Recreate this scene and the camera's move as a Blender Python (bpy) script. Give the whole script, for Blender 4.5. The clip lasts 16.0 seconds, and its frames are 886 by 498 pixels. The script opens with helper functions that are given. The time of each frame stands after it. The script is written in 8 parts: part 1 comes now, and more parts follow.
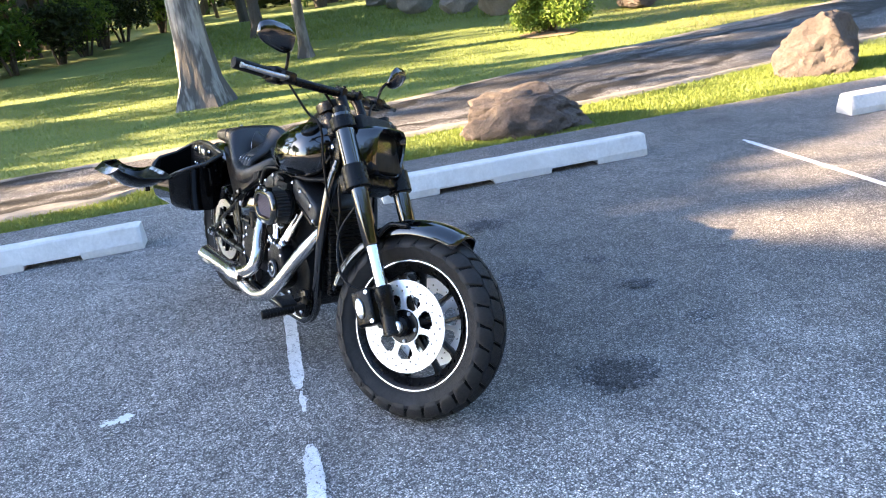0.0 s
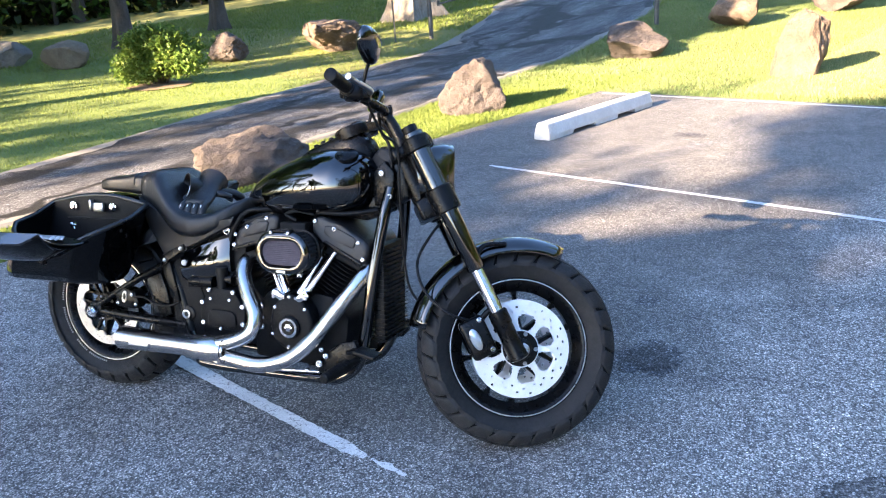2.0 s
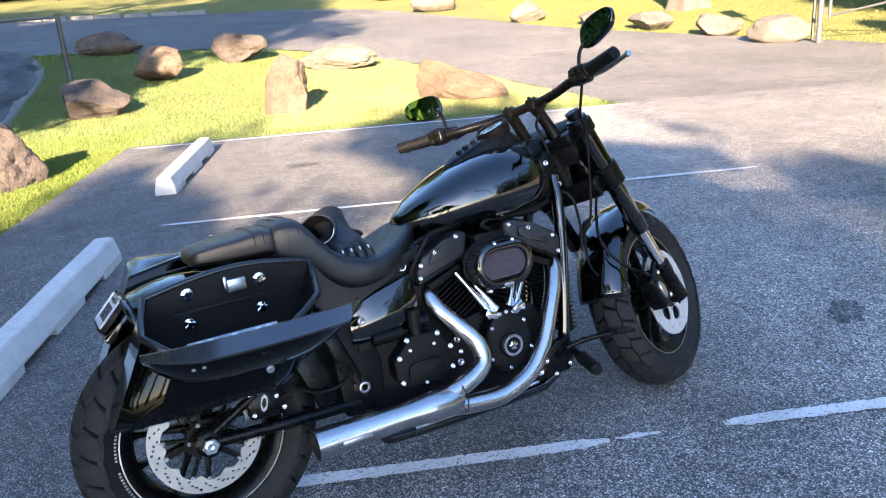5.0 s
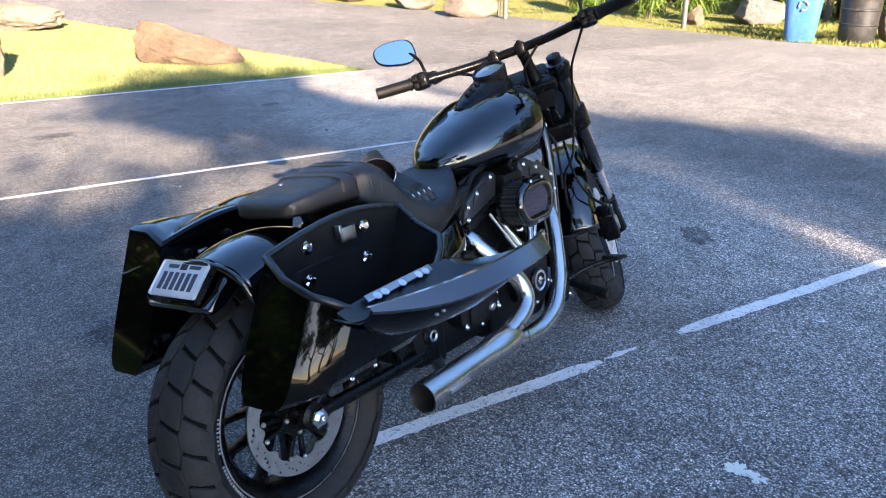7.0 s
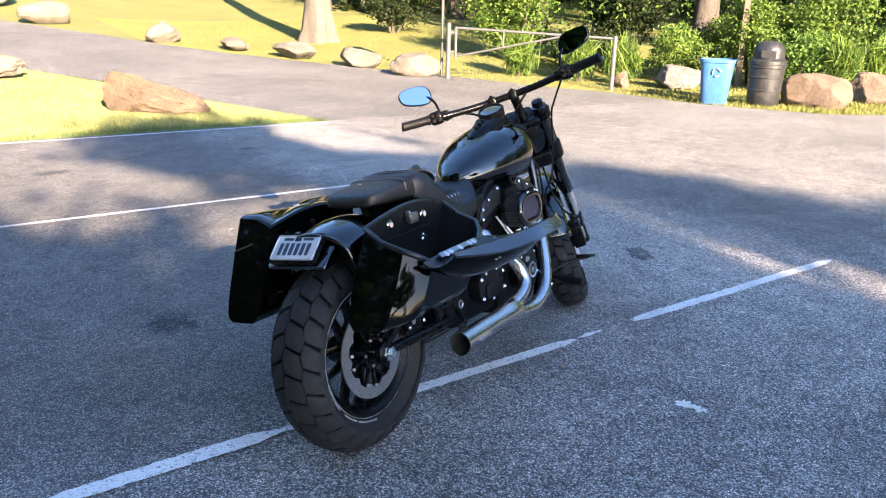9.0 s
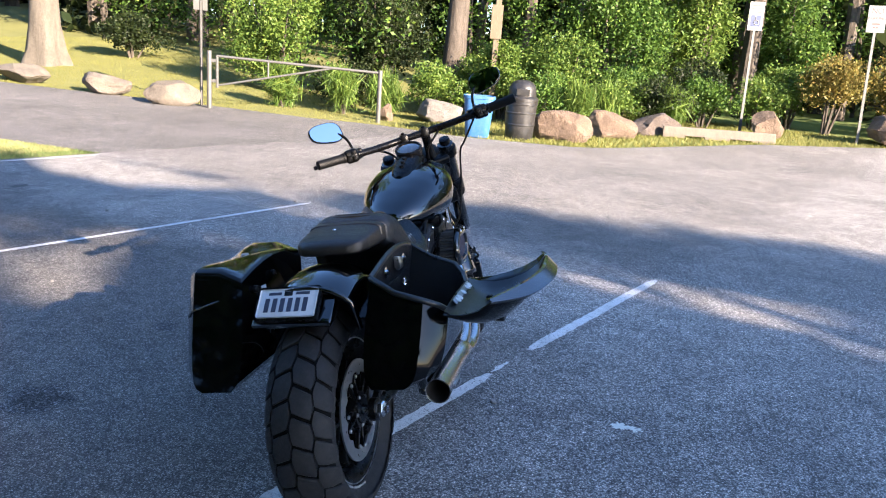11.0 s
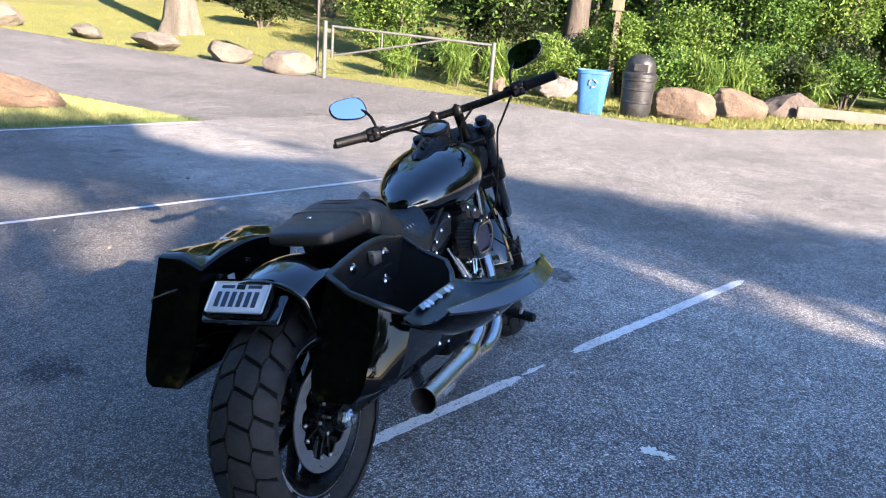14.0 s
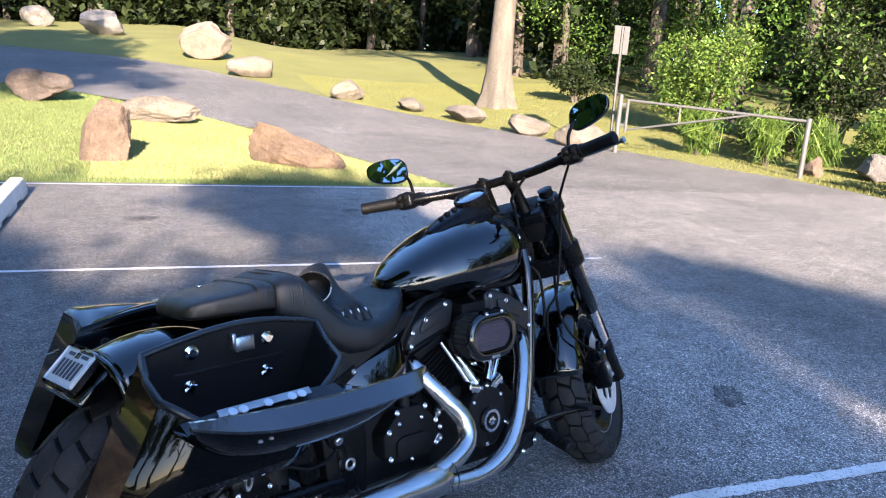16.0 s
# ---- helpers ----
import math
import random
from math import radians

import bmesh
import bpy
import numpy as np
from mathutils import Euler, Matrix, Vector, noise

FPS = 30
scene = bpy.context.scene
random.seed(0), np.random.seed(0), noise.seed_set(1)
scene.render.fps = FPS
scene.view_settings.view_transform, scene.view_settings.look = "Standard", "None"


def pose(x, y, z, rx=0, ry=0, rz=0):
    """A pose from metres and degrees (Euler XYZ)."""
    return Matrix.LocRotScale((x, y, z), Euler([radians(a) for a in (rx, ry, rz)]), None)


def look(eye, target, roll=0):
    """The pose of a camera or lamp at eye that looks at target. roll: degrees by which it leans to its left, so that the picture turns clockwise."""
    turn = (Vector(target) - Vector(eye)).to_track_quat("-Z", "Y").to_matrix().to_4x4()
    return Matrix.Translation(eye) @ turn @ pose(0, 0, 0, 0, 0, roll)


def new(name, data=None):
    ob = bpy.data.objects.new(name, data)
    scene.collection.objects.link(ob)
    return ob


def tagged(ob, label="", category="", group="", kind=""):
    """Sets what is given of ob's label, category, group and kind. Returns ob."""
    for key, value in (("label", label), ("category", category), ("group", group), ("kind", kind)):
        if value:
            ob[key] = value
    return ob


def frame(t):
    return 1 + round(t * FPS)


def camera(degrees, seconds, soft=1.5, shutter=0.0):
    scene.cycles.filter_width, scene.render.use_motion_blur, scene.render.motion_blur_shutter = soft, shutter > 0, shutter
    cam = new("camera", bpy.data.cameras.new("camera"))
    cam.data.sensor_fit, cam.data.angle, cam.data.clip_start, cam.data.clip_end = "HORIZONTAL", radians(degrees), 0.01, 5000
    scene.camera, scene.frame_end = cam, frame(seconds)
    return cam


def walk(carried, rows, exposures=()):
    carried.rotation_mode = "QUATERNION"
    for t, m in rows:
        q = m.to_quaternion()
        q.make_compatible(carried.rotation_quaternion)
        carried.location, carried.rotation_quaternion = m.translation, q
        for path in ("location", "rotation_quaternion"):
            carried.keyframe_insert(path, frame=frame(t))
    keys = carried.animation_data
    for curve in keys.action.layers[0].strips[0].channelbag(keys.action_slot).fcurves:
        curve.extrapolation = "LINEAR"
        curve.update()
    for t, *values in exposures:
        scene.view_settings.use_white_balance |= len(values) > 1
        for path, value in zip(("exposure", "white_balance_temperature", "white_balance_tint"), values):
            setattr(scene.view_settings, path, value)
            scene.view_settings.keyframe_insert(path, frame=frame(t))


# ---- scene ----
cam = camera(59.5, 16.0, 1.1)
PATH = [
    (0, (3.599, -1.123, 1.398), (2.019, -0.108, 0.708), -7.7),
    (0.5, (3.314, -1.461, 1.415), (1.904, -0.221, 0.726), -6.6),
    (1, (3.007, -1.735, 1.426), (1.826, -0.275, 0.739), -5.9),
    (1.5, (2.615, -1.875, 1.428), (1.648, -0.264, 0.744), -5.7),
    (2, (2.201, -2.085, 1.418), (1.502, -0.334, 0.748), -4.3),
    (2.5, (1.805, -2.213, 1.402), (1.331, -0.383, 0.749), -4.2),
    (3, (1.381, -2.293, 1.414), (1.084, -0.412, 0.804), -3.0),
    (3.5, (0.965, -2.362, 1.411), (0.925, -0.449, 0.831), -1.6),
    (4, (0.603, -2.282, 1.371), (0.827, -0.386, 0.774), -3.0),
    (4.2, (0.423, -2.217, 1.397), (0.785, -0.346, 0.789), -3.9),
    (6.3, (-0.853, -1.418, 1.327), (0.515, -0.122, 0.658), -1.2),
    (6.5, (-0.893, -1.356, 1.319), (0.513, -0.109, 0.633), -1.0),
    (7, (-1.016, -1.232, 1.326), (0.469, -0.107, 0.598), -0.3),
    (7.5, (-1.294, -1.288, 1.346), (0.234, -0.221, 0.621), 0.9),
    (8, (-1.452, -1.442, 1.342), (0.11, -0.397, 0.659), 1.8),
    (8.5, (-1.593, -1.537, 1.355), (0.005, -0.516, 0.719), 2.1),
    (9, (-1.777, -1.385, 1.348), (-0.15, -0.382, 0.76), 1.5),
    (9.5, (-1.897, -1.17, 1.322), (-0.155, -0.333, 0.807), 2.4),
    (10, (-1.904, -0.902, 1.33), (-0.066, -0.289, 0.835), 2.3),
    (10.2, (-1.915, -0.821, 1.327), (-0.055, -0.278, 0.832), 2.3),
    (12.3, (-2.042, -0.613, 1.365), (-0.125, -0.291, 0.892), 5.5),
    (12.5, (-2.036, -0.672, 1.372), (-0.127, -0.324, 0.887), 5.1),
    (13, (-1.974, -0.823, 1.38), (-0.091, -0.394, 0.863), 4.7),
    (13.5, (-1.808, -0.865, 1.363), (0.039, -0.325, 0.815), 4.5),
    (14, (-1.606, -0.951, 1.353), (0.182, -0.262, 0.782), 4.6),
    (14.5, (-1.316, -1.214, 1.34), (0.394, -0.351, 0.764), 4.7),
    (15, (-1.123, -1.343, 1.36), (0.487, -0.291, 0.809), 4.5),
    (15.5, (-0.869, -1.376, 1.36), (0.622, -0.14, 0.863), 4.3),
    (16, (-0.655, -1.514, 1.339), (0.694, -0.108, 0.889), 4.1),
]
EXPOSURES = [(0, 3.82, 6700, 14), (2, 3.58, 6150, 14), (4, 3.32, 6150, 14), (6.5, 3.06, 5860, 14), (8.5, 3.16, 6020, 14), (10.3, 2.90, 5700, 14), (12.5, 2.82, 5450, 14), (14.5, 2.90, 5450, 14), (16, 2.78, 5480, 15)]
walk(cam, [(t, look(eye, target, roll)) for t, eye, target, roll in PATH], EXPOSURES)

# ---- world, sun ----
SUN_EL = radians(21)
SUN_FROM = Vector((-0.52 * math.cos(SUN_EL), -0.85 * math.cos(SUN_EL), math.sin(SUN_EL)))
world = bpy.data.worlds.new("sky")
scene.world = world
world.use_nodes = True
wn = world.node_tree
sky = wn.nodes.new("ShaderNodeTexSky")
sky.sky_type, sky.sun_disc, sky.sun_elevation, sky.sun_rotation = "NISHITA", False, SUN_EL, radians(211.5)
sky.ozone_density, sky.dust_density = 3.3, 0.7
bgn = wn.nodes["Background"]
bgn.inputs["Strength"].default_value = 0.082
wn.links.new(sky.outputs[0], bgn.inputs["Color"])
sun = new("sun", bpy.data.lights.new("sun", "SUN"))
sun.data.energy, sun.data.angle, sun.data.color = 5.0, radians(0.53), (1.0, 0.75, 0.48)
sun.matrix_world = look(SUN_FROM * 60, (0, 0, 0))


# ---- materials ----
def tree_of(name):
    m = bpy.data.materials.new(name)
    m.use_nodes = True
    nt = m.node_tree
    return m, nt, nt.nodes["Principled BSDF"]


def ramp(nt, fac, stops):
    n = nt.nodes.new("ShaderNodeValToRGB")
    el = n.color_ramp.elements
    while len(el) < len(stops):
        el.new(0.5)
    for e, (p, c) in zip(el, stops):
        e.position, e.color = p, (*c, 1)
    nt.links.new(fac, n.inputs[0])
    return n.outputs[0]


def noise_of(nt, scale, detail=4, rough=0.6, coord="Object", stretch=None, dist=0.0):
    tc = nt.nodes.new("ShaderNodeTexCoord")
    src = tc.outputs[coord]
    if stretch:
        mp = nt.nodes.new("ShaderNodeMapping")
        mp.inputs["Scale"].default_value = stretch
        nt.links.new(src, mp.inputs[0])
        src = mp.outputs[0]
    n = nt.nodes.new("ShaderNodeTexNoise")
    n.inputs["Scale"].default_value, n.inputs["Detail"].default_value = scale, detail
    n.inputs["Roughness"].default_value, n.inputs["Distortion"].default_value = rough, dist
    nt.links.new(src, n.inputs["Vector"])
    return n.outputs["Fac"]


def mixed(nt, a, b, fac, kind="MIX"):
    n = nt.nodes.new("ShaderNodeMix")
    n.data_type, n.blend_type = "RGBA", kind
    for sock, v in ((n.inputs[0], fac), (n.inputs[6], a), (n.inputs[7], b)):
        if isinstance(v, (int, float)):
            sock.default_value = v
        elif isinstance(v, tuple):
            sock.default_value = (*v, 1)
        else:
            nt.links.new(v, sock)
    return n.outputs[2]


def bump(nt, bs, fac, strength, dist=0.01):
    n = nt.nodes.new("ShaderNodeBump")
    n.inputs["Strength"].default_value, n.inputs["Distance"].default_value = strength, dist
    nt.links.new(fac, n.inputs["Height"])
    old = bs.inputs["Normal"].links
    if old:
        nt.links.new(old[0].from_socket, n.inputs["Normal"])
    nt.links.new(n.outputs[0], bs.inputs["Normal"])


def surface(name, a, b, scale=8.0, rough=(0.5, 0.7), metal=0.0, relief=0.0, relief_scale=60.0, coat=0.0, dust=0.0, stretch=None, spec=0.5):
    """Two tones mixed by a broad and a fine noise, with fine relief."""
    m, nt, bs = tree_of(name)
    broad, fine = noise_of(nt, scale, 5, stretch=stretch), noise_of(nt, scale * 9, 3, stretch=stretch)
    col = mixed(nt, ramp(nt, broad, [(0.3, a), (0.7, b)]), ramp(nt, fine, [(0.3, a), (0.75, b)]), 0.45)
    if dust:
        col = mixed(nt, col, (0.32, 0.29, 0.25), ramp(nt, noise_of(nt, scale * 2.3, 6, 0.7), [(0.48, (0, 0, 0)), (0.8, (dust, dust, dust))]))
    nt.links.new(col, bs.inputs["Base Color"])
    rr = ramp(nt, noise_of(nt, scale * 3, 4), [(0.3, (rough[0],) * 3), (0.7, (rough[1],) * 3)])
    nt.links.new(rr, bs.inputs["Roughness"])
    bs.inputs["Metallic"].default_value, bs.inputs["Coat Weight"].default_value = metal, coat
    bs.inputs["Coat Roughness"].default_value = 0.03
    bs.inputs["Specular IOR Level"].default_value = spec
    if relief:
        bump(nt, bs, noise_of(nt, relief_scale, 4), relief, 0.004)
    return m


def asphalt(name, tones, patches, grit=260.0, relief=0.7, cracks=False, pale=0.55, bays=False):
    """Worn asphalt: pale stones in a dark binder, broad worn and stained patches."""
    m, nt, bs = tree_of(name)
    tc = nt.nodes.new("ShaderNodeTexCoord")
    vo = nt.nodes.new("ShaderNodeTexVoronoi")
    vo.inputs["Scale"].default_value = grit * 0.42
    nt.links.new(tc.outputs["Object"], vo.inputs["Vector"])
    stone = ramp(nt, vo.outputs["Distance"], [(0.15, (1, 1, 1)), (0.55, (0, 0, 0))])
    cell = nt.nodes.new("ShaderNodeSeparateColor")
    nt.links.new(vo.outputs["Color"], cell.inputs[0])
    pick = ramp(nt, cell.outputs[0], [(0.62, (0, 0, 0)), (0.86, (pale, pale, pale))])
    stones = mixed(nt, stone, pick, 1.0, "MULTIPLY")
    lengthwise = nt.nodes.new("ShaderNodeMapping")
    lengthwise.vector_type = "TEXTURE"
    lengthwise.inputs["Rotation"].default_value = (0, 0, radians(83))
    lengthwise.inputs["Scale"].default_value = (4.5, 1, 1)
    nt.links.new(tc.outputs["Object"], lengthwise.inputs[0])
    if cracks:
        worn = nt.nodes.new("ShaderNodeTexNoise")
        worn.inputs["Scale"].default_value, worn.inputs["Detail"].default_value, worn.inputs["Roughness"].default_value = 1.9, 7, 0.68
        nt.links.new(lengthwise.outputs[0], worn.inputs["Vector"])
        broad = ramp(nt, worn.outputs["Fac"], [(0.40, patches[0]), (0.64, patches[1])])
    else:
        broad = ramp(nt, noise_of(nt, 0.55, 6, 0.62), [(0.33, patches[0]), (0.68, patches[1])])
    lane = None
    if bays:
        # the bays are darkened by parked cars, the driving lane is worn down to its pale stones
        across = nt.nodes.new("ShaderNodeVectorMath")
        across.operation, across.inputs[1].default_value = "DOT_PRODUCT", (0.1 * math.cos(radians(22.3)), -0.1 * math.sin(radians(22.3)), 0)
        nt.links.new(tc.outputs["Object"], across.inputs[0])
        drift = nt.nodes.new("ShaderNodeMath")
        drift.operation = "MULTIPLY_ADD"
        nt.links.new(noise_of(nt, 1.1, 6, 0.62), drift.inputs[0])
        drift.inputs[1].default_value = 0.11
        nt.links.new(across.outputs["Value"], drift.inputs[2])
        lane = ramp(nt, drift.outputs[0], [(0.195, (0, 0, 0)), (0.25, (1, 1, 1)), (0.36, (1, 1, 1)), (0.43, (0.3, 0.3, 0.3))])
        sideways = nt.nodes.new("ShaderNodeVectorMath")
        sideways.operation, sideways.inputs[1].default_value = "DOT_PRODUCT", (0.1 * math.sin(radians(22.3)), 0.1 * math.cos(radians(22.3)), 0)
        nt.links.new(tc.outputs["Object"], sideways.inputs[0])
        stray = nt.nodes.new("ShaderNodeMath")
        stray.operation = "MULTIPLY_ADD"
        nt.links.new(noise_of(nt, 1.7, 5, 0.6), stray.inputs[0])
        stray.inputs[1].default_value = 0.08
        nt.links.new(sideways.outputs["Value"], stray.inputs[2])
        bay = ramp(nt, stray.outputs[0], [(0.045, (0, 0, 0)), (0.09, (1, 1, 1))])
        dark = mixed(nt, (1.06, 1.06, 1.06), (0.70, 0.69, 0.675), bay)
        broad = mixed(nt, broad, mixed(nt, dark, (1.36, 1.35, 1.33), lane), 1.0, "MULTIPLY")
        lane = mixed(nt, mixed(nt, (1, 1, 1), (0, 0, 0), bay), (1, 1, 1), lane)
    mid = ramp(nt, noise_of(nt, 5.0, 5, 0.7), [(0.3, (0.62, 0.62, 0.63)), (0.7, (1.16, 1.15, 1.13))])
    base = mixed(nt, broad, mid, 1.0, "MULTIPLY")
    spots = ramp(nt, noise_of(nt, grit * 0.075, 4, 0.7), [(0.34, (0.72, 0.72, 0.73)), (0.66, (1.28, 1.27, 1.26))])
    base = mixed(nt, base, spots, 0.9, "MULTIPLY")
    fine = ramp(nt, noise_of(nt, grit * 0.5, 3, 0.75), [(0.32, (0.22, 0.22, 0.23)), (0.72, (1.9, 1.88, 1.86))])
    base = mixed(nt, base, fine, 0.85, "MULTIPLY")
    grains = nt.nodes.new("ShaderNodeTexVoronoi")
    grains.inputs["Scale"].default_value = grit * 0.41
    nt.links.new(tc.outputs["Object"], grains.inputs["Vector"])
    tint = nt.nodes.new("ShaderNodeSeparateColor")
    nt.links.new(grains.outputs["Color"], tint.inputs[0])
    lot_grain = ramp(nt, tint.outputs[1], [(0.0, (0.46, 0.46, 0.47)), (0.45, (1.06, 1.06, 1.07)), (0.78, (2.1, 2.09, 2.07)), (1.0, (4.0, 3.98, 3.94))])
    dip = ramp(nt, grains.outputs["Distance"], [(0.18, (1.25, 1.25, 1.25)), (0.62, (0.40, 0.40, 0.41))])
    grain = mixed(nt, lot_grain, dip, 1.0, "MULTIPLY")
    if lane:
        grain = mixed(nt, mixed(nt, grain, (1.05, 1.05, 1.05), 0.34), grain, lane)
        stones = mixed(nt, mixed(nt, stones, (0, 0, 0), 0.42), stones, lane)
    base = mixed(nt, base, grain, 0.92, "MULTIPLY")
    col = mixed(nt, base, tones, stones)
    if cracks:
        v2 = nt.nodes.new("ShaderNodeTexVoronoi")
        v2.feature, v2.inputs["Scale"].default_value = "DISTANCE_TO_EDGE", 0.8
        wob = nt.nodes.new("ShaderNodeVectorMath")
        wob.operation = "MULTIPLY_ADD"
        nz = nt.nodes.new("ShaderNodeTexNoise")
        nz.inputs["Scale"].default_value, nz.inputs["Detail"].default_value = 1.3, 6
        nt.links.new(tc.outputs["Object"], nz.inputs["Vector"])
        nt.links.new(nz.outputs["Color"], wob.inputs[0])
        wob.inputs[1].default_value = (0.5, 1.1, 0)
        nt.links.new(lengthwise.outputs[0], wob.inputs[2])
        nt.links.new(wob.outputs[0], v2.inputs["Vector"])
        edge = ramp(nt, v2.outputs["Distance"], [(0.028, (1, 1, 1)), (0.06, (0, 0, 0))])
        gate = ramp(nt, noise_of(nt, 0.8, 3), [(0.36, (0, 0, 0)), (0.46, (1, 1, 1))])
        col = mixed(nt, col, (0.012, 0.011, 0.01), mixed(nt, edge, gate, 1.0, "MULTIPLY"))
    nt.links.new(col, bs.inputs["Base Color"])
    bs.inputs["Roughness"].default_value = 0.72
    bs.inputs["Specular IOR Level"].default_value = 0.28
    bump(nt, bs, noise_of(nt, grit * 0.6, 3, 0.7), relief, 0.006)
    bump(nt, bs, vo.outputs["Distance"], relief * 0.5, 0.004)
    return m


def leaf_material(name, dark, light, third=None, clear=0.35):
    m, nt, bs = tree_of(name)
    geo = nt.nodes.new("ShaderNodeNewGeometry")
    stops = [(0.0, dark), (0.75, light)] + ([(1.0, third)] if third else [])
    col = mixed(nt, ramp(nt, geo.outputs["Random Per Island"], stops), ramp(nt, noise_of(nt, 0.9, 3), [(0.3, dark), (0.7, light)]), 0.45)
    nt.links.new(col, bs.inputs["Base Color"])
    bs.inputs["Roughness"].default_value = 0.55
    bs.inputs["Specular IOR Level"].default_value = 0.3
    tr = nt.nodes.new("ShaderNodeBsdfTranslucent")
    nt.links.new(col, tr.inputs["Color"])
    mx = nt.nodes.new("ShaderNodeMixShader")
    mx.inputs[0].default_value = clear
    nt.links.new(bs.outputs[0], mx.inputs[1])
    nt.links.new(tr.outputs[0], mx.inputs[2])
    nt.links.new(mx.outputs[0], nt.nodes["Material Output"].inputs["Surface"])
    return m


def bark_material(name, a, b, scale=6.0, blotch=None):
    m, nt, bs = tree_of(name)
    f = noise_of(nt, scale, 6, 0.65, stretch=(1, 1, 0.22), dist=0.6)
    col = mixed(nt, ramp(nt, f, [(0.35, a), (0.65, b)]), ramp(nt, noise_of(nt, scale * 4, 4), [(0.3, a), (0.7, b)]), 0.35)
    if blotch:
        col = mixed(nt, col, blotch, ramp(nt, noise_of(nt, 3.4, 4, 0.7, stretch=(1, 1, 0.2)), [(0.44, (0, 0, 0)), (0.54, (0.92, 0.92, 0.92))]))
    nt.links.new(col, bs.inputs["Base Color"])
    bs.inputs["Roughness"].default_value = 0.9
    bump(nt, bs, f, 0.7, 0.05)
    return m


M_ASPHALT = asphalt("asphalt lot", (0.67, 0.65, 0.63), ((0.144, 0.142, 0.139), (0.239, 0.234, 0.226)), 400, pale=1.0, bays=True)
M_OLD = asphalt("old cracked asphalt", (0.32, 0.315, 0.31), ((0.030, 0.030, 0.032), (0.138, 0.138, 0.140)), 220, 0.8, True)
M_ROAD = asphalt("asphalt road", (0.40, 0.39, 0.38), ((0.102, 0.099, 0.095), (0.172, 0.167, 0.159)), 400, pale=0.85)
M_GROUND, nt, bs = tree_of("lawn soil")
lawn = mixed(nt, ramp(nt, noise_of(nt, 1.3, 5), [(0.3, (0.066, 0.105, 0.018)), (0.7, (0.150, 0.190, 0.036))]), ramp(nt, noise_of(nt, 30, 4), [(0.3, (0.058, 0.090, 0.015)), (0.7, (0.160, 0.198, 0.040))]), 0.5)
dry = mixed(nt, ramp(nt, noise_of(nt, 0.7, 5), [(0.3, (0.085, 0.098, 0.020)), (0.7, (0.165, 0.165, 0.042))]), ramp(nt, noise_of(nt, 30, 4), [(0.3, (0.070, 0.080, 0.016)), (0.7, (0.19, 0.18, 0.048))]), 0.5)
tc = nt.nodes.new("ShaderNodeTexCoord")
dot = nt.nodes.new("ShaderNodeVectorMath")
dot.operation, dot.inputs[1].default_value = "DOT_PRODUCT", (0.0379, 0.0925, 0)
nt.links.new(tc.outputs["Object"], dot.inputs[0])
wob = nt.nodes.new("ShaderNodeMath")
wob.operation = "MULTIPLY_ADD"
nt.links.new(noise_of(nt, 0.35, 4), wob.inputs[0])
wob.inputs[1].default_value = 0.6
nt.links.new(dot.outputs["Value"], wob.inputs[2])
nt.links.new(mixed(nt, lawn, dry, ramp(nt, wob.outputs[0], [(0.95, (0, 0, 0)), (1.0, (1, 1, 1))])), bs.inputs["Base Color"])
bs.inputs["Roughness"].default_value = 0.92
bump(nt, bs, noise_of(nt, 90, 4), 0.8, 0.004)
M_GRASS = leaf_material("grass blade", (0.088, 0.132, 0.022), (0.182, 0.225, 0.044), (0.235, 0.250, 0.070), 0.25)
# island sunlight is put into this paler copy of the grass
M_GRASS_SUN = leaf_material("sun painted grass blade", (0.100, 0.150, 0.042), (0.198, 0.245, 0.086), (0.29, 0.30, 0.13), 0.25)
M_GRASS_DRY = leaf_material("dry grass blade", (0.120, 0.132, 0.030), (0.220, 0.220, 0.060), (0.32, 0.285, 0.10), 0.25)
M_GRASS_STRAW = leaf_material("straw grass blade", (0.22, 0.215, 0.080), (0.37, 0.355, 0.155), (0.47, 0.45, 0.23), 0.2)
M_LEAF = leaf_material("leaf green", (0.018, 0.045, 0.008), (0.105, 0.195, 0.028), (0.22, 0.30, 0.05))
M_LEAF_PALE = leaf_material("leaf pale green", (0.038, 0.082, 0.012), (0.150, 0.230, 0.036), (0.27, 0.32, 0.065))
# shade inside woods and thickets is put into this darker leaf copy
M_LEAF_SHADED = leaf_material("leaf green with painted shade", (0.008, 0.016, 0.005), (0.030, 0.046, 0.012), (0.065, 0.080, 0.020))
M_LEAF_GOLD = leaf_material("leaf yellowing", (0.10, 0.10, 0.02), (0.25, 0.20, 0.05), (0.38, 0.24, 0.08))
M_BARK = bark_material("bark grey brown", (0.034, 0.027, 0.021), (0.105, 0.088, 0.072))
M_BARK_PALE = bark_material("bark pale grey", (0.060, 0.052, 0.042), (0.135, 0.118, 0.096), 4.0)
M_BARK_BLOTCH = bark_material("bark blotched grey", (0.21, 0.205, 0.20), (0.37, 0.36, 0.345), 3.5, (0.07, 0.065, 0.06))
M_BARK_SLIM = bark_material("bark slim grey", (0.12, 0.115, 0.11), (0.23, 0.22, 0.21), 5.0, (0.06, 0.055, 0.05))
# sunlight on the trunk by the old track is put into this bark
M_BARK_SUNNY = bark_material("bark ridged sun painted", (0.075, 0.064, 0.050), (0.29, 0.255, 0.205), 4.5)
